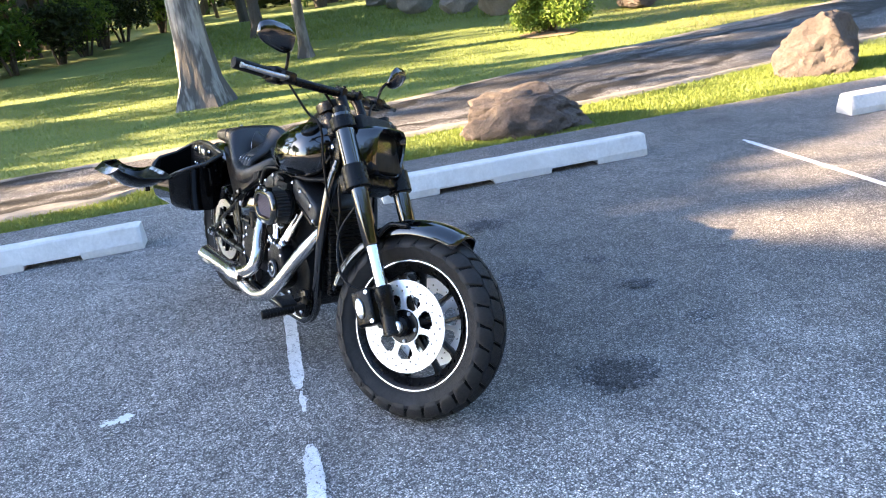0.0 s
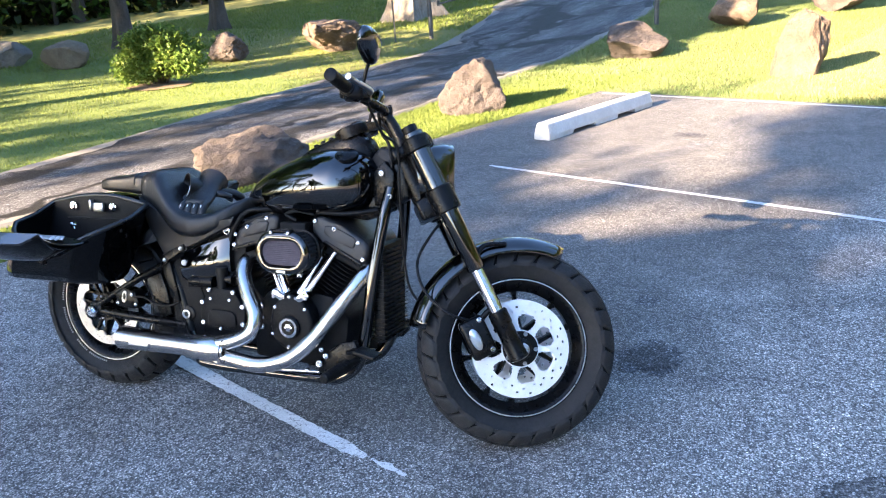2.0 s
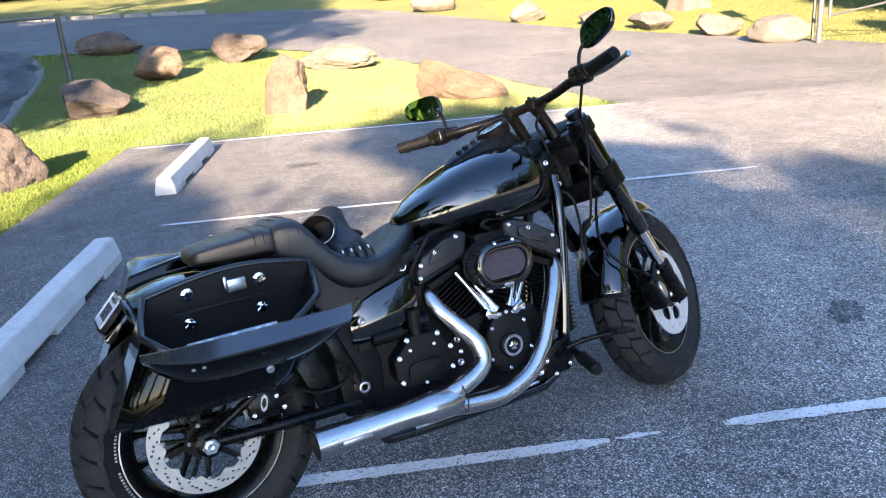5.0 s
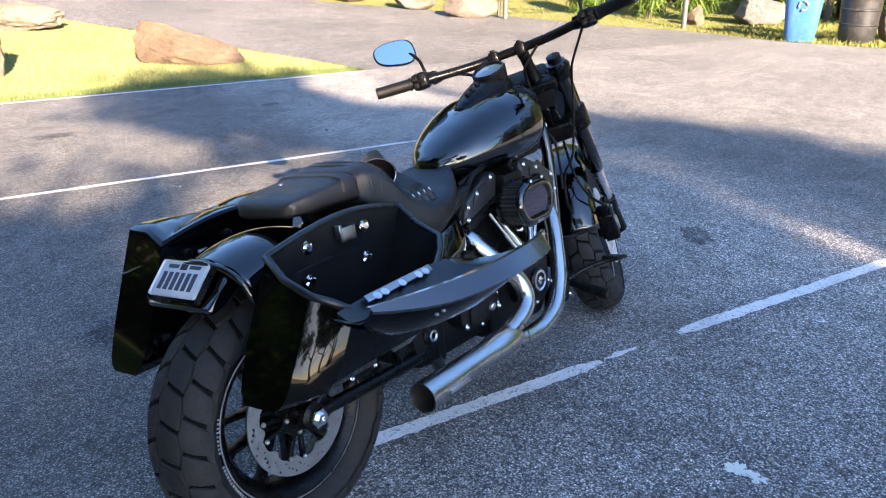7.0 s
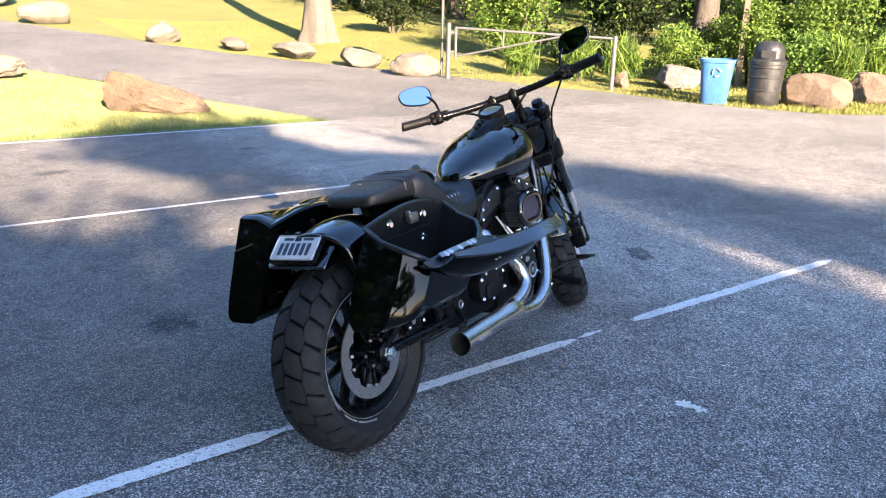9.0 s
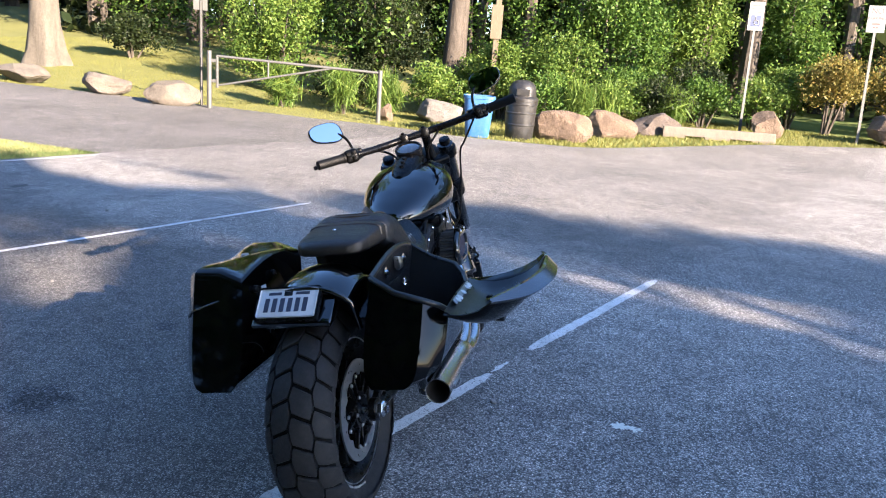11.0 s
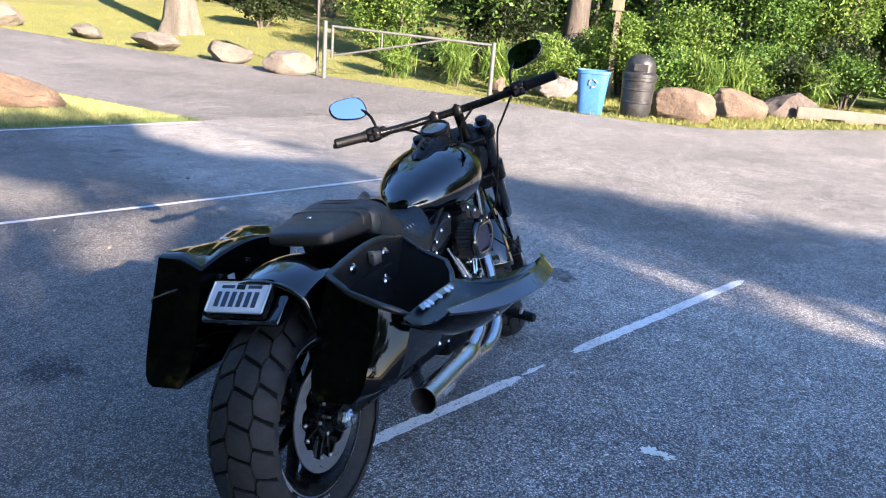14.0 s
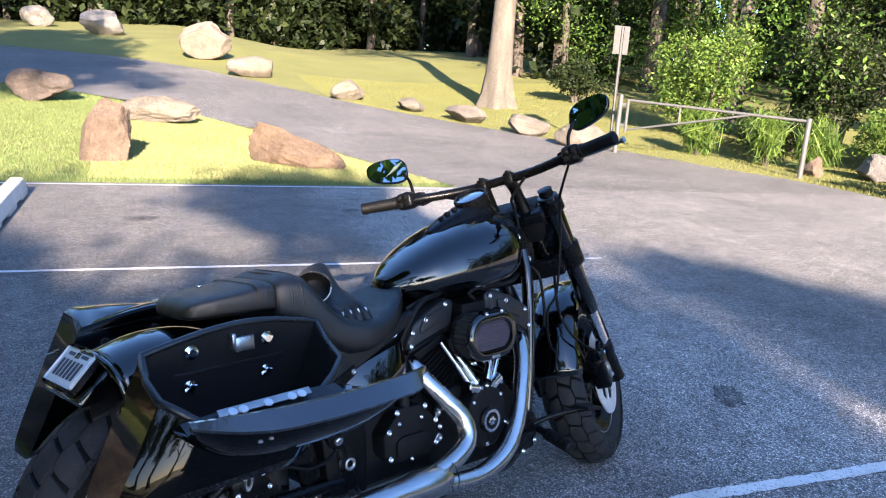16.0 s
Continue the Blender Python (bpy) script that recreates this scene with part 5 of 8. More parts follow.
def slab(bm, pts, y0, y1, bev=0.006, seg=2):
    """A polygon in x, z pushed from y0 to y1, edges rounded."""
    a = [bm.verts.new((x, y0, z)) for x, z in pts]
    b = [bm.verts.new((x, y1, z)) for x, z in pts]
    fs = [bm.faces.new(a), bm.faces.new(b[::-1])]
    n = len(pts)
    fs += [bm.faces.new((a[i], b[i], b[(i + 1) % n], a[(i + 1) % n])) for i in range(n)]
    if bev:
        es = {e for f in fs for e in f.edges}
        bmesh.ops.bevel(bm, geom=list(es), offset=bev, segments=seg, affect="EDGES", profile=0.5)


def skin(bm, rings, closed=True, caps=True):
    """Faces between rings of points."""
    rows = [[bm.verts.new(p) for p in r] for r in rings]
    n = len(rows[0])
    for r0, r1 in zip(rows, rows[1:]):
        for j in range(n if closed else n - 1):
            bm.faces.new((r0[j], r0[(j + 1) % n], r1[(j + 1) % n], r1[j]))
    if caps:
        bm.faces.new(rows[0][::-1])
        bm.faces.new(rows[-1])
    return rows


def pipe(name, pts, r, material, label="", parent=None, m=None, seg=12, n=6, r2=None):
    bm = bmesh.new()
    ps = spline(pts, n) if len(pts) > 2 else [Vector(p) for p in pts]
    k = len(ps) - 1
    taper_tube(bm, ps, [r + ((r if r2 is None else r2) - r) * i / k for i in range(k + 1)], seg)
    return part(name, bm, material, label, parent, m, 50)


def disc_at(bm, p, d, r, h, seg=24, dome=0.0):
    """A short cylinder from p along d, its rim slightly rounded."""
    q = Vector((0, 0, 1)).rotation_difference(Vector(d).normalized()).to_matrix().to_4x4()
    e = min(r, h) * 0.25
    lathe(bm, [(0, 0), (r, 0), (r, h - e), (r - e, h), (r * 0.6, h + dome * 0.7), (0, h + dome)], seg, Matrix.Translation(p) @ q)


BOLTS = {}


def bolt(p, d, r=0.008, h=0.007, material=None, parent=None, m=None):
    """A bolt head, its mesh shared between alike ones."""
    material = material or M_CHROME
    key = (r, h, material.name)
    if key not in BOLTS:
        bm = bmesh.new()
        lathe(bm, [(0, 0), (r, 0), (r, h * 0.7), (r * 0.85, h), (r * 0.5, h), (r * 0.45, h * 0.6), (0, h * 0.6)], 12)
        BOLTS[key] = bpy.data.meshes.new("bolt")
        bm.to_mesh(BOLTS[key])
        bm.free()
        BOLTS[key].materials.append(material)
        BOLTS[key].polygons.foreach_set("use_smooth", [True] * len(BOLTS[key].polygons))
    ob = new("bolt", BOLTS[key])
    ob.parent = parent or bike
    q = Vector((0, 0, 1)).rotation_difference(Vector(d).normalized()).to_matrix().to_4x4()
    ob.matrix_local = (m or Matrix()) @ Matrix.Translation(p) @ q
    return ob


# ---- wheels ----
ALONG_Y = Matrix.Rotation(radians(90), 4, "X")


def wheel(name, centre, m, R, W, rim_r, spokes, pitch, label):
    """A cast wheel: tyre with separate tread blocks, rim, hub, split spokes. The axle runs along y."""
    M = m @ Matrix.Translation(centre)
    half = W / 2

    def crown(w):
        """Tyre surface at w in -1..1 across the tread: radius and place along the axle."""
        a = w * radians(64)
        rc = half * 1.06
        return R - rc * (1 - math.cos(a)) * 0.82, rc * math.sin(a)

    prof = [(rim_r + 0.004, -half * 0.62), (rim_r + 0.018, -half * 0.82), (rim_r + 0.05, -half * 0.985)]
    prof += [(crown(-1.16 + k * 0.145)[0] - 0.009, crown(-1.16 + k * 0.145)[1]) for k in range(17)]
    prof += [(r, -w) for r, w in prof[2::-1]]
    bm = bmesh.new()
    lathe(bm, prof, 72, ALONG_Y)
    tyre = part("tyre", bm, [M_RUBBER, M_GROOVE], label, None, M, 40)
    for f in tyre.data.polygons:
        f.material_index = 1 if abs(f.center.y) < half * 0.93 and (f.center.x**2 + f.center.z**2) ** 0.5 > rim_r + 0.05 else 0
    # tread blocks: staggered six-sided columns with narrow grooves, one mesh a column, shared round the wheel
    turn = 2 * math.pi / pitch
    D, lean_in = 0.54, 0.045
    for k, c in enumerate((-0.81, -0.27, 0.27, 0.81)):
        outer = 0 if 0 < k < 3 else (-1 if k == 0 else 1)
        xs = [(-D / 2 - lean_in + 0.045, 0.12), (-D / 2 + lean_in + 0.01, 0.5), (0.0, 0.5), (D / 2 - lean_in - 0.01, 0.5), (D / 2 + lean_in - 0.045, 0.12)]
        if outer < 0:
            xs = [(-0.36, 0.36), (-0.27, 0.46)] + xs[2:]
        if outer > 0:
            xs = xs[:3] + [(0.27, 0.46), (0.36, 0.36)]
        bm = bmesh.new()
        rows_t, rows_m, rows_b = [], [], []
        for x, ln in xs:
            w = c + x
            r, y = crown(w)
            mid = 0.5 * (k % 2) + 0.55 * abs(w)
            half_s = max(0.012, ln - 0.068)
            row_t, row_m, row_b = [], [], []
            for f in (-1, -0.33, 0.33, 1):
                a = turn * (mid + half_s * f)
                a_in = turn * (mid + half_s * f * 0.93)
                row_t.append(bm.verts.new((r * math.cos(a_in), y, r * math.sin(a_in))))
                row_m.append((r - 0.0018, y, a))
                row_b.append((r - 0.012, y * 0.995, a))
            rows_t.append(row_t)
            rows_m.append([bm.verts.new((q * math.cos(a), y, q * math.sin(a))) for q, y, a in row_m])
            rows_b.append([bm.verts.new((q * math.cos(a), y, q * math.sin(a))) for q, y, a in row_b])
        for i in range(len(xs) - 1):
            for j in range(3):
                bm.faces.new((rows_t[i][j], rows_t[i][j + 1], rows_t[i + 1][j + 1], rows_t[i + 1][j]))
        for up, dn in ((rows_t, rows_m), (rows_m, rows_b)):
            loop_u = [q[0] for q in up] + up[-1][1:] + [q[3] for q in up[-2::-1]] + up[0][2:0:-1]
            loop_d = [q[0] for q in dn] + dn[-1][1:] + [q[3] for q in dn[-2::-1]] + dn[0][2:0:-1]
            n_l = len(loop_u)
            for i in range(n_l):
                bm.faces.new((loop_u[i], loop_d[i], loop_d[(i + 1) % n_l], loop_u[(i + 1) % n_l]))
        for v in [v for v in bm.verts if not v.link_faces]:
            bm.verts.remove(v)
        bmesh.ops.recalc_face_normals(bm, faces=bm.faces)
        first = link("tread_block", bm, M_RUBBER, tyre)
        smooth(first, 30)
        for q in range(1, pitch):
            ob = new("tread_block", first.data)
            ob.parent = tyre
            ob.matrix_local = Matrix.Rotation(q * turn, 4, "Y")
    # raised lettering on the right sidewall, as plain bars
    letter = bmesh.new()
    box(letter, (-0.006, -0.0012, -0.004), (0.006, 0.004, 0.004), 0)
    first = part("sidewall_bar", letter, M_RUBBER, "raised rubber lettering bar", tyre, None, 0)
    for k, deg in enumerate([a0 + 3.4 * q for a0, n in ((100, 9), (235, 7), (330, 8)) for q in range(n)]):
        ob = first if k == 0 else new("sidewall_bar", first.data)
        ob.parent = tyre
        a = radians(deg)
        ob.matrix_local = Matrix.Translation(((rim_r + 0.05) * math.cos(a), -half * 0.985, (rim_r + 0.05) * math.sin(a))) @ Matrix.Rotation(-a, 4, "Y")
    if W > 0.17:
        letter = bmesh.new()
        box(letter, (-0.0036, -0.001, -0.0022), (0.0036, 0.002, 0.0022), 0)
        first = part("rim_bar", letter, M_LETTER, "pale lettering bar round the rim", tyre, None, 0)
        for k, deg in enumerate([a0 + 2.4 * q for a0, n in ((158, 9), (186, 12), (222, 7), (241, 10)) for q in range(n)]):
            ob = first if k == 0 else new("rim_bar", first.data)
            ob.parent = tyre
            a = radians(deg)
            ob.matrix_local = Matrix.Translation(((rim_r + 0.010) * math.cos(a), -half * 0.735, (rim_r + 0.010) * math.sin(a))) @ Matrix.Rotation(-a, 4, "Y")
    # rim with machined lip
    bm = bmesh.new()
    hw = half * 0.66
    lathe(bm, [(rim_r - 0.004, -hw), (rim_r - 0.012, -hw + 0.004), (rim_r - 0.022, -hw + 0.014), (rim_r - 0.036, -hw * 0.45), (rim_r - 0.038, hw * 0.45), (rim_r - 0.022, hw - 0.014), (rim_r - 0.012, hw - 0.004), (rim_r - 0.004, hw), (rim_r + 0.006, hw), (rim_r + 0.006, -hw), (rim_r - 0.004, -hw)], 72, ALONG_Y)
    rim = part("rim", bm, M_SATIN, "", None, M, 40)
    for s in (-1, 1):
        bm = bmesh.new()
        lathe(bm, [(rim_r - 0.002, s * (hw + 0.0005)), (rim_r + 0.0015, s * (hw + 0.0005)), (rim_r + 0.0015, s * (hw + 0.002)), (rim_r - 0.0015, s * (hw + 0.002)), (rim_r - 0.002, s * (hw + 0.0005))], 72, ALONG_Y)
        part("rim_lip", bm, M_ALLOY, "bright machined rim lip", rim, None, 60)
    bm = bmesh.new()
    lathe(bm, [(0.016, -0.085), (0.04, -0.085), (0.045, -0.07), (0.036, -0.04), (0.036, 0.04), (0.045, 0.07), (0.04, 0.085), (0.016, 0.085)], 28, ALONG_Y)
    part("hub", bm, M_SATIN, "", rim, None, 40)
    for k in range(spokes):
        for s in (-1, 1):
            a = 2 * math.pi * k / spokes
            bm = bmesh.new()
            b = a + s * math.pi / spokes * 0.62
            p0 = Vector((0.035 * math.cos(a), 0, 0.035 * math.sin(a)))
            p1 = Vector((math.cos(b), 0, math.sin(b))) * (rim_r - 0.032)
            d = (p1 - p0).normalized()
            side = d.cross(Vector((0, 1, 0))).normalized()
            rings = []
            for f, wd, dp in ((0, 0.013, 0.026), (0.5, 0.0065, 0.018), (0.85, 0.0065, 0.017), (1, 0.013, 0.026)):
                c = p0.lerp(p1, f)
                rings.append([c + side * wd + Vector((0, dp * 0.6, 0)), c + side * wd * 0.6 + Vector((0, dp, 0)), c - side * wd * 0.6 + Vector((0, dp, 0)), c - side * wd + Vector((0, dp * 0.6, 0)), c - side * wd + Vector((0, -dp * 0.6, 0)), c - side * wd * 0.6 + Vector((0, -dp, 0)), c + side * wd * 0.6 + Vector((0, -dp, 0)), c + side * wd + Vector((0, -dp * 0.6, 0))])
            skin(bm, rings)
            part("spoke", bm, M_SATIN, "", rim, None, 50)
    return M


def rotor(name, M, y, r_out, r_in, lobes, arms, label, depth=0.026, material=None):
    """A drilled brake disc with a scalloped inner edge, on a black carrier."""
    bm = bmesh.new()
    NA, NR = 210, 7
    grid = {}
    for i in range(NA):
        a = 2 * math.pi * i / NA
        ri = r_in + 0.004 - depth * abs(math.cos(lobes * a)) ** 5
        for j in range(NR + 1):
            r = ri + (r_out - ri) * j / NR
            for s in (0, 1):
                grid[i, j, s] = bm.verts.new((r * math.cos(a), y + (0.005 if s else 0), r * math.sin(a)))
    holes = set()
    for i in range(NA):
        j = {0: 5, 6: 3, 12: 1, 18: 4}.get(i % 21)
        if j is None:
            j = {3: 2, 9: 5, 15: 3}.get(i % 21)
        if j:
            holes.add((i, j))
            holes.add((i + 1, j))
    for i in range(NA):
        i2 = (i + 1) % NA
        for j in range(NR):
            if (i, j) in holes:
                continue
            for s in (0, 1):
                bm.faces.new((grid[i, j, s], grid[i2, j, s], grid[i2, j + 1, s], grid[i, j + 1, s]))
        for j in (0, NR):
            bm.faces.new((grid[i, j, 0], grid[i2, j, 0], grid[i2, j, 1], grid[i, j, 1]))
    ob = part(name, bm, material or M_ROTOR, label, None, M, 0)
    bm = bmesh.new()
    lathe(bm, [(0.034, y - 0.006), (0.052, y - 0.006), (0.054, y + 0.012), (0.034, y + 0.012), (0.034, y - 0.006)], 36, ALONG_Y @ Matrix.Diagonal((1, 1, -1, 1)))
    part("rotor_carrier", bm, M_SATIN, "black rotor carrier", ob, None, 40)
    for k in range(arms):
        a = 2 * math.pi * (k + 0.5) / arms
        for s in (-0.2, 0.2):
            bm = bmesh.new()
            box(bm, (0.045, y - 0.004, -0.005), (r_in + 0.004, y + 0.009, 0.005), 0.0015, Matrix.Rotation(-a + s, 4, "Y"), 1)
            part("carrier_arm", bm, M_SATIN, "", ob, None, 40)
    for k in range(arms):
        a = 2 * math.pi * (k + 0.5) / arms
        bolt((0.043 * math.cos(a), y - 0.006, 0.043 * math.sin(a)), (0, -1, 0), 0.0060, 0.005, M_ROTOR_GREY, ob)
        for s in (-0.2, 0.2):
            bolt(((r_in - 0.002) * math.cos(a + s), y - 0.004, (r_in - 0.002) * math.sin(a + s)), (0, -1, 0), 0.006, 0.005, M_ROTOR_GREY, ob)
    return ob


REAR = (0.003, 0.022, 0.319)
FRONT = HEAD + AXIS * -0.795 + AHEAD * 0.064
MR = wheel("rear_wheel", REAR, Matrix(), 0.317, 0.190, 0.208, 5, 25, "wide black rear tyre with chunky zigzag tread")
MF = wheel("front_wheel", FRONT, STEER, 0.314, 0.150, 0.212, 5, 27, "black front tyre with chunky zigzag tread")
rotor("brake_rotor", MR, -0.074, 0.146, 0.108, 5, 5, "drilled steel rear brake disc", 0.012, M_ROTOR_GREY)


def windowed_rotor(M, y, r_in, r_out, windows, label):
    """A one-piece brake disc: a ring of dark windows inside a drilled friction band."""
    bm = bmesh.new()
    NA, radii = 30 * windows, [r_in, 0.058, 0.064, 0.074, 0.084, 0.094, 0.100, 0.106, 0.112, 0.118, 0.124, 0.130, 0.136, 0.142, r_out]
    grid = {(i, j, k): bm.verts.new((r * math.cos(2 * math.pi * i / NA), y + 0.005 * k, r * math.sin(2 * math.pi * i / NA))) for i in range(NA) for j, r in enumerate(radii) for k in (0, 1)}
    half = {1: 8, 2: 10, 3: 11, 4: 11, 5: 10, 6: 7}
    gone = set()
    for i in range(NA):
        for j, h in half.items():
            if abs(i % 30 - 15) < h + (1 if i % 60 < 30 else 0):
                gone.add((i, j))
        drilled = {0: 8, 5: 11, 10: 9, 15: 12, 20: 8, 25: 10}.get(i % 30)
        if drilled:
            gone.update({(i, drilled), ((i + 1) % NA, drilled)})
    for i in range(NA):
        n = (i + 1) % NA
        for j in range(len(radii) - 1):
            if (i, j) in gone:
                for side, (a, b) in (((i - 1) % NA, j), ((i, j), (i, j + 1))), ((n, j), ((n, j), (n, j + 1))), ((i, j - 1), ((i, j), (n, j))), ((i, j + 1), ((i, j + 1), (n, j + 1))):
                    if side not in gone:
                        bm.faces.new((grid[a + (0,)], grid[b + (0,)], grid[b + (1,)], grid[a + (1,)]))
                continue
            for k in (0, 1):
                bm.faces.new((grid[i, j, k], grid[n, j, k], grid[n, j + 1, k], grid[i, j + 1, k]))
        for j in (0, len(radii) - 1):
            bm.faces.new((grid[i, j, 0], grid[n, j, 0], grid[n, j, 1], grid[i, j, 1]))
    ob = part("brake_rotor", bm, M_ROTOR, label, None, M, 0)
    bm = bmesh.new()
    lathe(bm, [(0.030, y - 0.005), (0.054, y - 0.005), (0.056, y + 0.012), (0.030, y + 0.012), (0.030, y - 0.005)], 36, ALONG_Y @ Matrix.Diagonal((1, 1, -1, 1)))
    part("rotor_carrier", bm, M_SATIN, "black rotor carrier", ob, None, 40)
    for k in range(5):
        a = 2 * math.pi * k / 5
        bolt((0.047 * math.cos(a), y - 0.005, 0.047 * math.sin(a)), (0, -1, 0), 0.0065, 0.005, M_ROTOR_GREY, ob)
    return ob


windowed_rotor(MF, -0.086, 0.050, 0.150, 7, "drilled steel front brake disc with dark windows")
windowed_rotor(MF @ Matrix.Diagonal((1, -1, 1, 1)), -0.086, 0.050, 0.150, 7, "drilled steel front brake disc with dark windows")

# rear axle and caliper
bm = bmesh.new()
cyl(bm, (0.003, -0.118, 0.319), (0.003, 0.13, 0.319), 0.014)
part("axle", bm, M_CHROME)
bm = bmesh.new()
lathe(bm, [(0.0, 0), (0.024, 0), (0.024, 0.012), (0.0215, 0.016), (0.013, 0.016), (0.013, 0.026), (0.006, 0.026), (0.006, 0.018), (0, 0.018)], 6, Matrix.Translation((0.003, -0.112, 0.319)) @ ALONG_Y)
part("axle_nut", bm, M_CHROME, "chrome axle nut", sm=20)
bm = bmesh.new()
lathe(bm, [(0, 0), (0.034, 0), (0.034, 0.02), (0.028, 0.024), (0, 0.024)], 28, Matrix.Translation((0.003, -0.088, 0.319)) @ ALONG_Y)
part("axle_boss", bm, M_SATIN)
bm = bmesh.new()
slab(bm, [(0.115, 0.345), (0.20, 0.34), (0.215, 0.365), (0.20, 0.405), (0.15, 0.42), (0.112, 0.395)], -0.116, -0.066, 0.008)
caliper = part("brake_caliper", bm, M_SATIN, "black rear brake caliper")
bm = bmesh.new()
lathe(bm, [(0.0055, 0.002), (0.0065, 0.004), (0.0095, 0.004), (0.0105, 0.0), (0.0055, 0.0), (0.0055, 0.002)], 20, Matrix.Translation((0.155, -0.116, 0.385)) @ ALONG_Y @ Matrix.Rotation(radians(-12), 4, "Z") @ Matrix.Diagonal((1, 2.3, 1, 1)))
part("caliper_badge", bm, M_ALLOY, "pale oval caliper cap", caliper)
for x, z in ((0.19, 0.395), (0.205, 0.36), (0.125, 0.36)):
    bolt((x, -0.116, z), (0, -1, 0), 0.007, 0.006, M_CHROME, caliper)
pipe("brake_hose", [(0.2, -0.115, 0.385), (0.25, -0.125, 0.392), (0.3, -0.122, 0.37), (0.36, -0.12, 0.37), (0.41, -0.11, 0.40), (0.43, -0.1, 0.47)], 0.0045, M_PLASTIC, seg=8)

# swingarm, frame
for s in (-1, 1):
    pipe("swingarm_tube", [(0.0, s * 0.098, 0.320), (0.25, s * 0.105, 0.308), (0.42, s * 0.10, 0.30)], 0.017, M_SATIN)
    pipe("swingarm_strut", [(0.015, s * 0.098, 0.34), (0.2, s * 0.106, 0.445), (0.35, s * 0.10, 0.522)], 0.013, M_SATIN)
    pipe("seat_rail", [(0.34, s * 0.105, 0.516), (0.44, s * 0.105, 0.578), (0.55, s * 0.095, 0.628), (0.64, s * 0.085, 0.662), (0.75, s * 0.06, 0.70), (1.0, s * 0.045, 0.76)], 0.0165, M_SATIN)
    pipe("down_tube", [(1.19, s * 0.055, 0.80), (1.175, s * 0.085, 0.70), (1.145, s * 0.105, 0.52), (1.118, s * 0.11, 0.34), (1.09, s * 0.11, 0.235), (1.03, s * 0.11, 0.182), (0.94, s * 0.11, 0.168), (0.52, s * 0.11, 0.172), (0.47, s * 0.11, 0.2), (0.44, s * 0.105, 0.28)], 0.019, M_GLOSS, seg=14)
    pipe("frame_gusset", [(0.44, s * 0.105, 0.28), (0.40, s * 0.1, 0.42), (0.36, s * 0.1, 0.52)], 0.02, M_SATIN)
bolt((0.606, -0.098, 0.645), (0, -1, 0), 0.016, 0.014, M_CHROME)
bolt((0.44, -0.122, 0.578), (0, -1, 0), 0.009, 0.006, M_ALLOY)
bolt((0.355, -0.122, 0.525), (0, -1, 0), 0.009, 0.006, M_ALLOY)
bm = bmesh.new()
lathe(bm, [(0.009, 0.004), (0.015, 0.004), (0.016, 0.008), (0.012, 0.009), (0.009, 0.006)], 24, Matrix.Translation((0.43, -0.118, 0.345)) @ ALONG_Y)
part("pivot_cap", bm, M_ALLOY, "bright swingarm pivot ring")
bm = bmesh.new()
lathe(bm, [(0, 0), (0.03, 0), (0.03, 0.004), (0.026, 0.006), (0, 0.006)], 28, Matrix.Translation((0.43, -0.113, 0.345)) @ ALONG_Y)
part("pivot_boss", bm, M_SATIN)
bm = bmesh.new()
slab(bm, [(0.37, 0.27), (0.49, 0.25), (0.50, 0.41), (0.45, 0.55), (0.38, 0.56), (0.36, 0.42)], -0.112, 0.112, 0.012)
part("pivot_casting", bm, M_WRINKLE)
bm = bmesh.new()
slab(bm, [(0.375, 0.40), (0.41, 0.385), (0.375, 0.53), (0.335, 0.525)], -0.128, -0.105, 0.005)
part("gusset_cover", bm, M_SATIN)
bm = bmesh.new()
slab(bm, [(0.250, 0.455), (0.315, 0.482), (0.338, 0.42), (0.353, 0.335), (0.300, 0.312), (0.288, 0.38)], -0.108, -0.096, 0.004)
part("inner_fender_panel", bm, M_SATIN, "satin panel ahead of the rear wheel")
# splash plate ahead of the rear wheel
bm = bmesh.new()
rings = []
for k in range(7):
    a = radians(12 + 9 * k)
    c = Vector((0.352 * math.cos(a), 0, 0.32 + 0.352 * math.sin(a)))
    rings.append([c + Vector((0, -0.085, 0)), c + Vector((0.006, -0.08, 0.003)), c + Vector((0.006, 0.08, 0.003)), c + Vector((0, 0.085, 0))])
skin(bm, rings)
part("splash_guard", bm, M_PLASTIC)

# head tube and neck
pipe("head_tube", [HEAD - AXIS * 0.27, HEAD - AXIS * 0.09], 0.034, M_SATIN, seg=20)
bm = bmesh.new()
slab(bm, [(1.05, 0.76), (1.16, 0.72), (1.245, 0.77), (1.215, 0.90), (1.15, 0.93), (1.08, 0.86)], -0.036, 0.036, 0.01)
part("neck_casting", bm, M_SATIN)
bm = bmesh.new()
slab(bm, [(1.135, 0.74), (1.20, 0.755), (1.205, 0.85), (1.17, 0.885), (1.125, 0.84)], -0.062, -0.036, 0.006)
part("neck_cover", bm, M_SATIN)
bolt((1.163, -0.063, 0.846), (0, -1, 0), 0.010, 0.006, M_CHROME)
bolt((1.195, -0.075, 0.775), (0, -1, 0), 0.009, 0.006, M_ALLOY)
bm = bmesh.new()
slab(bm, [(1.02, 0.70), (1.10, 0.69), (1.175, 0.72), (1.13, 0.80), (1.05, 0.78)], -0.05, 0.05, 0.01)
part("horn_cover", bm, M_SATIN)

